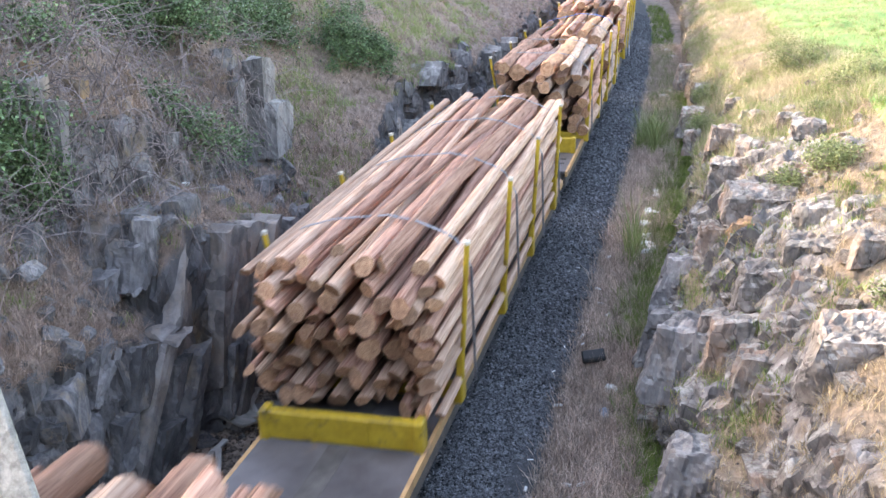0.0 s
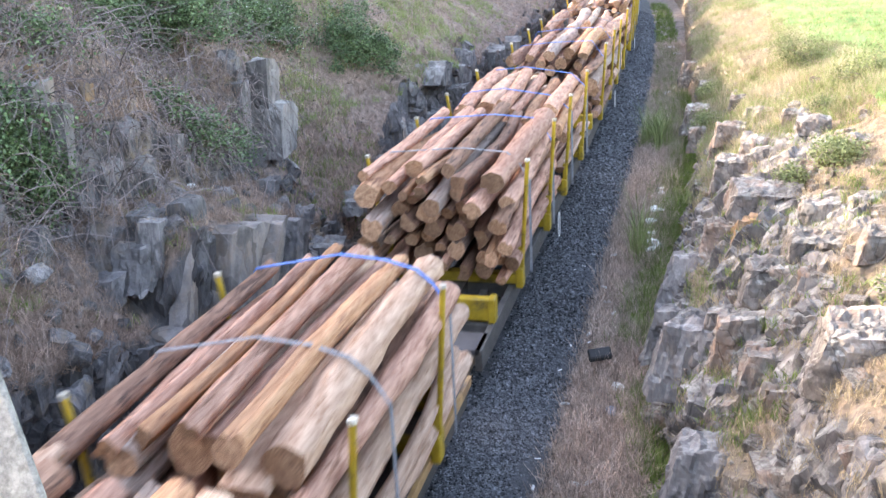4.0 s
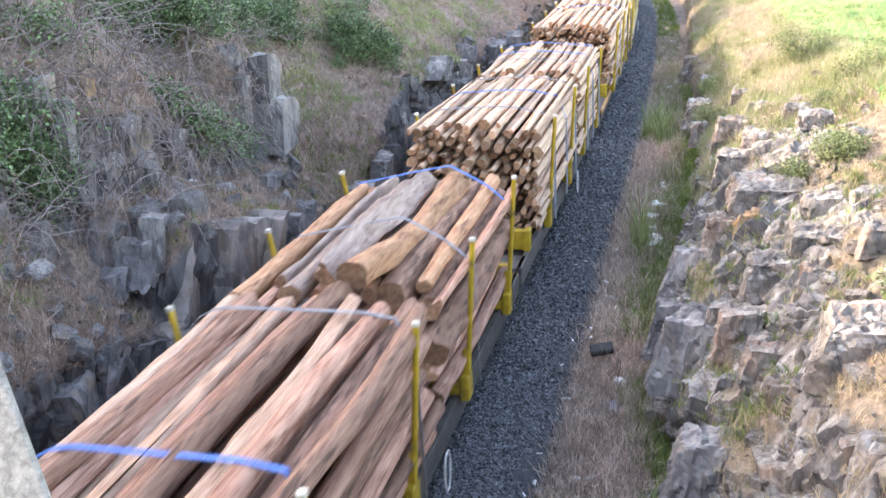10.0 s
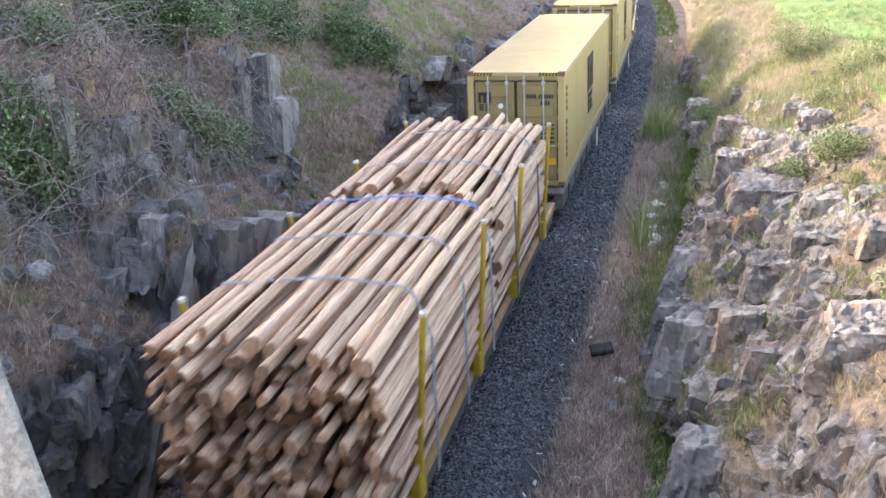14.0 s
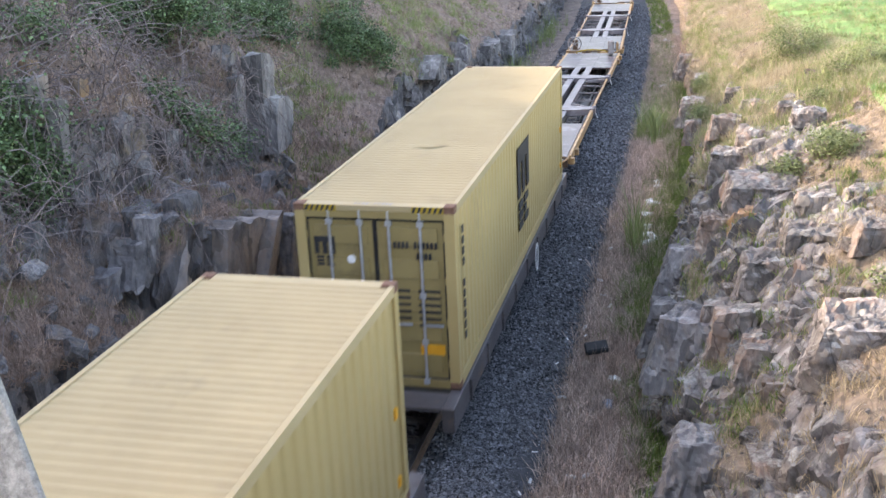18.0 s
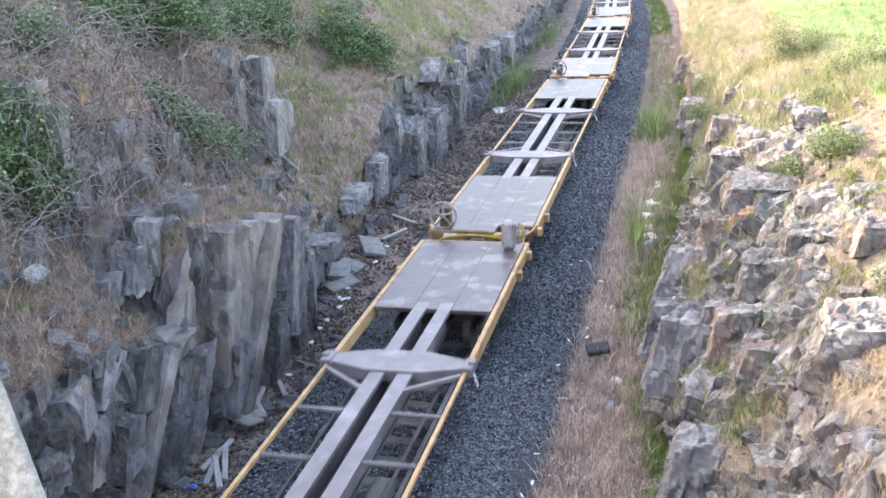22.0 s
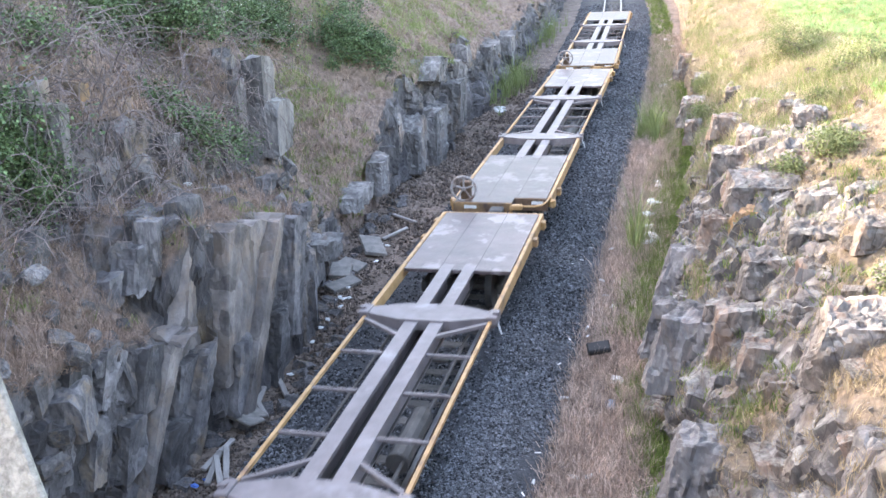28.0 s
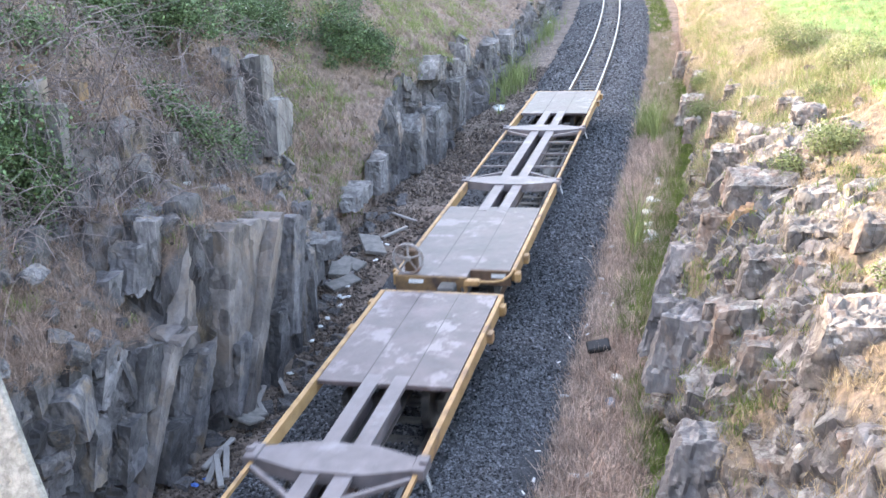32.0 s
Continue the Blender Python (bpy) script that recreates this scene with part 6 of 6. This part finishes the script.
# the sunny side: the great pale block, the leaning slabs at the foot and the broken ledges above
outcrop(bank_e, M_BLOCK_PALE, (6.47, 12.46, 2.58), (0.52, 0.45, 0.47), 61, lean=(0.22, 0.10), yaw=0)
outcrop(bank_e, M_BLOCK_PALE, (5.15, 15.04, 1.41), (0.33, 0.28, 0.57), 62, lean=(0.22, 0.10), yaw=0)
outcrop(bank_e, M_BLOCK_PALE, (5.56, 14.08, 1.51), (0.36, 0.30, 0.36), 63, lean=(0.22, 0.10), yaw=0)
outcrop(bank_e, M_BLOCK_PALE, (5.68, 15.81, 2.20), (0.41, 0.35, 0.36), 64, lean=(0.22, 0.10), yaw=0)
outcrop(bank_e, M_BLOCK_PALE, (4.91, 19.81, 1.58), (0.30, 0.25, 0.38), 65, lean=(0.22, 0.10), yaw=0)
outcrop(bank_e, M_BLOCK_PALE, (6.39, 16.06, 2.71), (0.48, 0.41, 0.23), 66, lean=(0.22, 0.10), yaw=0)
outcrop(bank_e, M_BLOCK_PALE, (6.36, 15.18, 2.44), (0.40, 0.34, 0.24), 67, lean=(0.22, 0.10), yaw=0)
outcrop(bank_e, M_BLOCK_PALE, (5.75, 19.89, 2.40), (0.63, 0.54, 0.28), 68, lean=(0.22, 0.10), yaw=0)
outcrop(bank_e, M_BLOCK_PALE, (5.32, 24.20, 1.69), (0.47, 0.40, 0.48), 69, lean=(0.22, 0.10), yaw=0)
outcrop(bank_e, M_BLOCK_PALE, (4.69, 25.95, 0.78), (0.32, 0.27, 0.33), 70, lean=(0.22, 0.10), yaw=0)
outcrop(bank_e, M_BLOCK_PALE, (4.29, 36.41, 0.50), (0.38, 0.33, 0.50), 71, lean=(0.22, 0.10), yaw=0)
outcrop(bank_e, M_BLOCK_PALE, (3.83, 47.00, 0.21), (0.32, 0.27, 0.59), 72, lean=(0.22, 0.10), yaw=0)
outcrop(bank_e, M_BLOCK_PALE, (6.68, 25.89, 2.56), (0.31, 0.27, 0.37), 73, lean=(0.22, 0.10), yaw=0)
outcrop(bank_e, M_BLOCK_PALE, (5.88, 29.46, 1.98), (0.23, 0.20, 0.31), 74, lean=(0.22, 0.10), yaw=0)
outcrop(bank_e, M_BLOCK_PALE, (7.73, 20.85, 3.28), (0.46, 0.40, 0.17), 75, lean=(0.22, 0.10), yaw=0)
outcrop(bank_e, M_BLOCK_PALE, (5.71, 12.96, 1.66), (0.23, 0.20, 0.17), 76, lean=(0.22, 0.10), yaw=0)
outcrop(bank_e, M_BLOCK_PALE, (6.21, 11.54, 2.13), (0.20, 0.17, 0.22), 77, lean=(0.22, 0.10), yaw=0)
outcrop(bank_e, M_BLOCK_PALE, (5.94, 11.14, 1.70), (0.25, 0.21, 0.18), 78, lean=(0.22, 0.10), yaw=0)
outcrop(bank_e, M_BLOCK_PALE, (7.03, 15.03, 3.15), (0.23, 0.20, 0.24), 79, lean=(0.22, 0.10), yaw=0)
outcrop(bank_e, M_BLOCK_PALE, (7.22, 17.16, 3.09), (0.35, 0.30, 0.22), 80, lean=(0.22, 0.10), yaw=0)
outcrop(bank_e, M_BLOCK_PALE, (6.47, 17.49, 2.90), (0.28, 0.24, 0.19), 81, lean=(0.22, 0.10), yaw=0)
outcrop(bank_e, M_BLOCK_PALE, (4.87, 41.59, 0.49), (0.54, 0.46, 0.39), 82, lean=(0.22, 0.10), yaw=0)
outcrop(bank_e, M_BLOCK_PALE, (4.95, 15.79, 1.51), (0.22, 0.19, 0.24), 83, lean=(0.22, 0.10), yaw=0)
outcrop(bank_e, M_BLOCK_PALE, (6.01, 14.45, 2.12), (0.20, 0.17, 0.18), 84, lean=(0.22, 0.10), yaw=0)
outcrop(bank_e, M_SLAB_GREY, (4.70, 12.33, 0.64), (0.41, 0.35, 0.59), 85, lean=(0.30, 0.30), yaw=0)
outcrop(bank_e, M_SLAB_GREY, (4.43, 15.60, 0.97), (0.49, 0.42, 0.59), 86, lean=(0.30, 0.30), yaw=0)
outcrop(bank_e, M_SLAB_GREY, (6.11, 12.72, 2.30), (0.14, 0.12, 0.49), 87, lean=(0.30, 0.30), yaw=0)
outcrop(bank_e, M_SLAB_GREY, (4.25, 19.69, 0.66), (0.30, 0.26, 0.62), 88, lean=(0.30, 0.30), yaw=0)
outcrop(bank_e, M_SLAB_GREY, (6.38, 10.08, 2.23), (0.21, 0.18, 0.35), 89, lean=(0.30, 0.30), yaw=0)
outcrop(bank_e, M_SLAB_GREY, (3.98, 17.52, 0.51), (0.20, 0.17, 0.48), 90, lean=(0.30, 0.30), yaw=0)
outcrop(bank_e, M_SLAB_GREY, (4.99, 14.00, 1.02), (0.18, 0.15, 0.32), 91, lean=(0.30, 0.30), yaw=0)
outcrop(bank_e, M_RUSTY, (5.55, 18.79, 1.96), (0.38, 0.32, 0.38), 92, lean=(0.22, 0.10), yaw=0)
# brown ledges half way up the sunny slope
outcrop(bank_e, M_BLOCK_PALE, (5.29, 27.50, 1.96), (0.36, 0.31, 0.30), 93, lean=(0.15, 0.10), yaw=0)
outcrop(bank_e, M_BLOCK_PALE, (6.15, 28.12, 2.26), (0.33, 0.28, 0.26), 94, lean=(0.15, 0.10), yaw=0)
outcrop(bank_e, M_BLOCK_PALE, (5.88, 25.09, 2.22), (0.40, 0.34, 0.24), 95, lean=(0.15, 0.10), yaw=0)
outcrop(bank_e, M_BLOCK_PALE, (6.94, 23.94, 3.01), (0.38, 0.32, 0.20), 96, lean=(0.15, 0.10), yaw=0)
outcrop(bank_e, M_BLOCK_PALE, (7.11, 21.03, 2.99), (0.39, 0.33, 0.18), 97, lean=(0.15, 0.10), yaw=0)
outcrop(bank_e, M_BLOCK_PALE, (6.37, 20.81, 2.72), (0.33, 0.28, 0.20), 98, lean=(0.15, 0.10), yaw=0)
outcrop(bank_e, M_BLOCK_PALE, (4.99, 27.81, 1.32), (0.25, 0.21, 0.40), 99, lean=(0.15, 0.10), yaw=0)
outcrop(bank_e, M_BLOCK_PALE, (5.68, 33.51, 1.61), (0.30, 0.25, 0.24), 100, lean=(0.15, 0.10), yaw=0)
outcrop(bank_e, M_BLOCK_PALE, (4.55, 45.55, 0.50), (0.36, 0.30, 0.32), 101, lean=(0.15, 0.10), yaw=0)
outcrop(bank_e, M_BLOCK_PALE, (4.42, 32.78, 0.59), (0.26, 0.22, 0.39), 102, lean=(0.15, 0.10), yaw=0)


# bushes: many small leaves on bare stems, thicker in clumps
LEAF_V = [(0, 0, 0), (0.42, 0.45, 0.1), (0, 1.0, 0.0), (-0.42, 0.45, 0.1)]
LEAF_F = [(0, 1, 2, 3)]


def tubes(paths, radius, sides=3):
    """Thin stems along lists of places, as corners and faces."""
    V, F = [], []
    for path in paths:
        path = np.asarray(path)
        d = np.gradient(path, axis=0)
        d /= np.linalg.norm(d, axis=1, keepdims=True) + 1e-9
        a = np.cross(d, np.array([0.31, 0.2, 0.93]))
        a /= np.linalg.norm(a, axis=1, keepdims=True) + 1e-9
        b = np.cross(d, a)
        r = radius * np.linspace(1, 0.45, len(path))[:, None]
        n0 = len(V)
        for s in range(sides):
            th = 2 * math.pi * s / sides
            ring = path + r * (math.cos(th) * a + math.sin(th) * b)
            V += [tuple(q) for q in ring]
        m = len(path)
        for s in range(sides):
            t2 = (s + 1) % sides
            for i in range(m - 1):
                F.append((n0 + s * m + i, n0 + t2 * m + i, n0 + t2 * m + i + 1, n0 + s * m + i + 1))
    return V, F


def bush(name, at, size, leaves, leaf, material, label, seed, group, blossom=0, clumps=26, drape=False):
    rng = np.random.RandomState(seed)
    at, size = np.array(at, dtype=float), np.array(size, dtype=float)
    top = thing(name, label, "bush", group)
    top.matrix_basis = Matrix.Translation(at)
    if drape:  # clumps trail over the ground's own shape
        g = LEFT.reshape(-1, 3) - at
        w = np.exp(-(g[:, 1] / size[1]) ** 2 - (g[:, 2] / size[2]) ** 2 - (g[:, 0] / 1.2) ** 2) * LA.ravel()
        c = g[rng.choice(len(g), clumps, p=w / w.sum())]
        c = c + np.stack([rng.uniform(0.0, 0.45, clumps), rng.normal(0, 0.1, clumps), rng.uniform(0.05, 0.5, clumps)], -1)
    else:
        c = rng.normal(0, 1, (clumps, 3))
        c = c / np.linalg.norm(c, axis=1, keepdims=True) * rng.uniform(0.35, 1.0, (clumps, 1))
        c[:, 2] = np.abs(c[:, 2]) * 0.9 - 0.1
        c *= size
    share = rng.dirichlet(np.ones(clumps) * 2.0)
    which = rng.choice(clumps, leaves, p=share)
    T = c[which] + rng.normal(0, 1, (leaves, 3)) * (0.15 if drape else 0.20 * size.mean()) * rng.uniform(0.5, 1.3, clumps)[which][:, None]
    M = turns(leaves, rng, 1.3) * (leaf * rng.uniform(0.6, 1.3, leaves))[:, None, None]
    part("foliage", scattered("foliage", LEAF_V, LEAF_F, None, M, T, material), None, top)
    stems = []
    for q in c:
        mid = q * 0.5 + rng.normal(0, 0.06, 3)
        stems.append([np.array([q[0] * 0.15, q[1] * 0.15, -0.12]), mid, q, q * 1.12 + rng.normal(0, 0.08, 3)])
    V, F = tubes(stems, 0.012)
    tagged(part("woody_stem", data_mesh("woody_stem", V, F, M_CANE), None, top), kind="stuff")
    if blossom:
        b = rng.choice(leaves, blossom)
        part("blossom", scattered("blossom", LEAF_V, LEAF_F, None, turns(blossom, rng, 1.3) * 0.05, T[b] + rng.normal(0, 0.05, (blossom, 3)) + np.array([0.05, -0.05, 0.06]), M_FLOWER), None, top)


BR = "trailing green bramble on the cutting side"
for i, (at, size, n) in enumerate((
        ((-5.9, 13.6, 4.55), (0.5, 0.6, 0.5), 1700), ((-5.75, 13.75, 4.05), (0.5, 0.6, 0.35), 1000), ((-7.6, 20.2, 6.0), (0.5, 1.0, 0.35), 1900), ((-7.3, 20.9, 5.6), (0.5, 0.7, 0.35), 1300),
        ((-5.55, 18.2, 4.05), (0.4, 0.3, 0.35), 380), ((-7.1, 22.6, 5.75), (0.5, 0.8, 0.35), 800), ((-8.3, 28.4, 5.0), (0.5, 1.0, 0.35), 900), ((-7.2, 28.6, 4.3), (0.5, 0.8, 0.3), 900),
        ((-6.5, 30.9, 3.75), (0.5, 0.8, 0.4), 900), ((-6.1, 31.0, 3.4), (0.5, 0.7, 0.35), 900), ((-5.8, 31.2, 3.25), (0.4, 0.6, 0.25), 600), ((-8.0, 29.4, 4.95), (0.5, 0.9, 0.3), 700),
        ((-8.4, 25.6, 5.5), (0.5, 1.1, 0.3), 500), ((-6.9, 24.2, 5.0), (0.5, 0.7, 0.35), 420), ((-7.4, 27.0, 4.6), (0.5, 0.9, 0.35), 420), ((-7.6, 32.5, 4.4), (0.5, 1.2, 0.35), 360), ((-5.5, 20.2, 3.0), (0.4, 0.5, 0.3), 180), ((-6.7, 15.8, 6.0), (0.5, 0.6, 0.3), 350), ((-5.5, 18.4, 3.5), (0.4, 0.4, 0.3), 260))):
    bush("bramble", at, size, int(n * 5.2), 0.066, M_LEAF, BR, 300 + i, "brambles on the tall bank", 90 if i in (6, 7, 11) else 0, 60, True)
SH = "grey-green shrub on the sunny grass slope"
for i, (at, size, n) in enumerate((
        ((7.9, 35.2, 2.75), (1.0, 1.3, 0.75), 2600), ((8.7, 27.8, 3.45), (0.8, 0.9, 0.5), 1500), ((7.05, 20.3, 3.15), (0.42, 0.55, 0.4), 1500), ((4.85, 39.0, 0.75), (0.45, 0.8, 0.6), 1100),
        ((4.7, 33.6, 0.75), (0.4, 0.7, 0.6), 1100), ((6.2, 20.4, 2.6), (0.3, 0.5, 0.28), 600), ((7.4, 26.2, 2.85), (0.35, 0.5, 0.3), 600), ((7.35, 13.6, 2.95), (0.35, 0.5, 0.3), 600),
        ((6.3, 30.0, 1.95), (0.3, 0.5, 0.3), 500))):
    bush("shrub", at, tuple(1.3 * q for q in size), int(n * 3.2), 0.046, M_SHRUB, SH, 340 + i, "shrubs on the low bank")

# dead canes that hang and arch over the tall bank
rng = np.random.RandomState(9)
paths = []
roots = pick(LEFT, (LEFT[..., 1] > 11.5) & (LEFT[..., 1] < 25) & (LEFT[..., 2] > 3.2) & (LEFT[..., 2] < 6.9), LA, 2000, rng)
for p in roots:
    ln = rng.uniform(0.6, 2.2)
    side = rng.normal(0, 0.75)
    lift = rng.uniform(-0.1, 0.6)
    fall = rng.uniform(-0.25, 1.0)
    out = rng.uniform(0.3, 0.95)
    f = np.linspace(0, 1, 8)[:, None]
    path = p + f * np.array([out * ln * 0.55, side * ln, 0]) + np.concatenate([0 * f, 0 * f, lift * np.sin(f * 2.4) - ln * fall * f ** 1.7], 1)
    path += rng.normal(0, 0.05, path.shape) * f
    paths.append(path)
V, F = tubes(paths, 0.0095)
for i in range(210):
    p = roots[i * 17 % len(roots)]
    f = np.linspace(0, 1, 9)[:, None]
    ln, side = rng.uniform(1.2, 2.8), rng.normal(0, 0.7)
    path = p + f * np.array([0.5 * ln * rng.uniform(0.4, 1), side * ln * 0.6, 0]) + np.concatenate([0 * f, 0 * f, rng.uniform(0.3, 1.0) * np.sin(f * 2.6) - ln * rng.uniform(0.1, 0.8) * f ** 1.8], 1)
    v2, f2 = tubes([path + rng.normal(0, 0.03, path.shape)], 0.0125, 4)
    F += [tuple(q + len(V) for q in face) for face in f2]
    V += v2
tagged(new("dead_canes", data_mesh("dead_canes", V, F, M_CANE)), "tangle of bare grey bramble canes hanging over rock", "canes", kind="stuff")
paths = []
for p in pick(LEFT, (LEFT[..., 1] > 10) & (LEFT[..., 1] < 30) & (LEFT[..., 2] > 1.2) & (LEFT[..., 2] < 6.8) & soil_l, LA, 520, rng):
    f = np.linspace(0, 1, 6)[:, None]
    h = rng.uniform(0.25, 0.9)
    d = rng.normal(0, 0.5, 2)
    paths.append(p + f * np.array([d[0] * 0.4 + 0.1, d[1], 0]) * h + np.concatenate([0 * f, 0 * f, h * np.sin(f * 2.0) * 0.8], 1))
V, F = tubes(paths, 0.006)
tagged(new("dry_stalks", data_mesh("dry_stalks", V, F, M_CANE)), "thin dry weed stalks", "weeds", kind="stuff")


# ---------- litter and fallen pieces on the floor ----------
def litter(name, label, category, bm, material, at, turn=(0, 0, 0), group="litter by the track"):
    ob = new(name, mesh_of(bm, name, material))
    ob.matrix_basis = pose(*at, *turn)
    return tagged(ob, label, category, group)


def crumpled(size, seed):
    bm = bmesh.new()
    bmesh.ops.create_icosphere(bm, subdivisions=2, radius=1)
    r = random.Random(seed)
    for v in bm.verts:
        v.co = Vector((v.co.x * size[0], v.co.y * size[1], v.co.z * size[2])) * r.uniform(0.6, 1.15)
    return bm


tub = bmesh.new()
box(tub, -0.22, 0.22, -0.14, 0.14, 0, 0.13, bevel=0.03)
litter("plastic_tub", "empty black plastic tub lying in dead grass", "tub", tub, M_BLACK, (2.86, 18.1, -0.28), (18, -8, 12))
litter("white_stone", "pale broken stone in the grass", "stone", crumpled((0.13, 0.1, 0.08), 1), M_WHITE, (3.25, 17.16, -0.42))
litter("rag", "crumpled grey-blue cloth rag", "rag", crumpled((0.11, 0.2, 0.07), 2), mat("grey_rag", (0.12, 0.14, 0.18), (0.26, 0.29, 0.34), 6, 0.9, 0.6, 30), (3.22, 16.2, -0.42))
for i in range(15):
    y = 25.0 + 5.6 * NR.uniform() + NR.normal(0, 0.2)
    sz = NR.uniform(0.07, 0.17)
    litter("plastic_bag", "crumpled white plastic bag in the ditch", "bag", crumpled((sz, sz * NR.uniform(0.8, 2.0), sz * 0.5), 10 + i), M_WHITE, (3.42 + NR.normal(0, 0.1), y, -0.37), (0, 0, NR.uniform(0, 180)))
for i, (x, y) in enumerate(((-3.2, 40.8), (-3.3, 41.3), (3.1, 46.0), (3.35, 47.2), (2.75, 60.0), (3.1, 57.5))):
    litter("plastic_bag", "white plastic bag caught by the track", "bag", crumpled((0.24, 0.3, 0.12), 30 + i), M_WHITE, (x, y, -0.42), (0, 0, 50 * i))
for i in range(12):
    litter("plastic_bag", "white rubbish strewn along the rock foot", "bag", crumpled((0.16, 0.25, 0.1), 50 + i), M_WHITE,
           (-4.35 - 0.03 * i + NR.uniform(-0.2, 0.2) + float(centre(60 + 1.6 * i)) * 0.6, 58 + 1.7 * i, -0.40), (0, 0, 50 * i))
for i, (x, y) in enumerate(((2.3, 13.5), (2.9, 13.75), (3.1, 13.8), (2.25, 14.6), (2.42, 16.3), (2.5, 19.4), (2.55, 22.1), (2.6, 24.3), (2.55, 26.0), (2.7, 21.2), (2.9, 20.6))):
    bm = rod(bmesh.new(), (0, -0.07, 0.028), (0, 0.055, 0.028), 0.027, 10)
    rod(bm, (0, 0.055, 0.028), (0, 0.09, 0.028), 0.013, 8)
    litter("bottle", "discarded pale plastic bottle", "bottle", bm, M_WHITE, (x, y, -0.42), (0, 0, 70 * i), "bottles by the track")
for i in range(26):
    y = 12.5 + 13 * NR.uniform() ** 1.2
    litter("paper_scrap", "white scrap of paper on the ballast", "scrap", boxes((-0.05, 0.05, -0.012, 0.012, 0, 0.006)), M_WHITE,
           (NR.uniform(1.3, 2.9), y, -0.2 if i % 3 else -0.44), (NR.uniform(-12, 12), 0, NR.uniform(0, 180)), "paper scraps")
for i in range(34):
    y = 12.6 + 12 * NR.uniform()
    u = -2.55 - 0.5 * NR.uniform() - 0.04 * (y - 12)
    litter("wrapper", "scrap of faded plastic wrapping", "wrapper", crumpled((0.06, 0.09, 0.025), 80 + i), M_WHITE if i % 9 else M_BLUE, (u, y, -0.40), (0, 0, NR.uniform(0, 180)), "plastic scraps at the rock foot")
litter("can", "small crushed white can on the ledge", "can", rod(bmesh.new(), (-0.08, 0, 0.05), (0.08, 0, 0.05), 0.045, 10), M_WHITE, (-4.85, 17.4, 3.0), (0, 0, 20))
M_TIMBER = mat("bleached_timber", (0.26, 0.235, 0.215), (0.48, 0.44, 0.41), 3, 0.9, 0.4, 30, stretch=(3, 0.6, 3), vary=0.2)
slab_m = mat("fallen_slab", (0.16, 0.15, 0.14), (0.34, 0.31, 0.28), 5, 0.85, 0.4, 40)
for at, size, turn in (((-3.35, 23.7, -0.30), (0.28, 0.55, 0.05), (6, 14, 28)), ((-3.5, 22.4, -0.36), (0.22, 0.34, 0.05), (8, -10, 70)), ((-3.3, 21.2, -0.38), (0.2, 0.4, 0.05), (3, 9, -35)),
                       ((-3.05, 14.6, -0.22), (0.20, 0.55, 0.03), (4, 12, 70)), ((-2.9, 14.95, -0.34), (0.14, 0.4, 0.03), (-5, 8, 50)), ((-3.6, 21.9, -0.34), (0.25, 0.3, 0.08), (12, 5, 10))):
    litter("stone_slab", "fallen flat slab of grey-brown slate", "slab", box(bmesh.new(), -size[0], size[0], -size[1], size[1], -size[2], size[2], bevel=0.015), slab_m, at, turn, "fallen slabs")
for i, (x, y, a) in enumerate(((-2.75, 13.1, 12), (-2.85, 13.5, -8), (-2.75, 16.0, 35), (-2.95, 15.4, 10), (-2.85, 15.2, 38), (-2.6, 13.25, 24), (-2.62, 13.0, 30), (-3.1, 24.9, -30), (-3.2, 26.2, 60))):
    litter("broken_timber", "bleached piece of broken timber", "timber", box(bmesh.new(), -0.05, 0.05, -0.45, 0.45, -0.03, 0.03, bevel=0.012), M_TIMBER, (x, y, -0.36), (4, 5, a), "broken timbers")
for i in range(60):
    y = 12.5 + 16 * NR.uniform()
    foot = float(np.interp(y, YS, base_l))
    s = NR.uniform(0.05, 0.17)
    ob = litter("rubble_stone", "angular fallen slate rubble", "stone", bmesh.new(), M_BLOCK, (foot + NR.uniform(0.05, 0.75), y, -0.44), (NR.uniform(-30, 30), NR.uniform(-30, 30), NR.uniform(0, 180)), "fallen rubble")
    ob.data = DARK_HULLS[i % 9]
    ob.matrix_basis = ob.matrix_basis @ Matrix.Diagonal((s, s * 1.3, s * 0.7, 1))


# ---------- the train's run ----------
def on_track(s):
    y = max(s, -400.0)
    return pose(float(centre(y)), y, 0, 0, 0, math.degrees(math.atan(CURVE * max(y - BEND_AT, 0))))


def motions():
    for ob, s in MOVING:
        walk(ob, [(t, on_track(s - gone)) for t, gone in TRAIN_RUN])


motions()
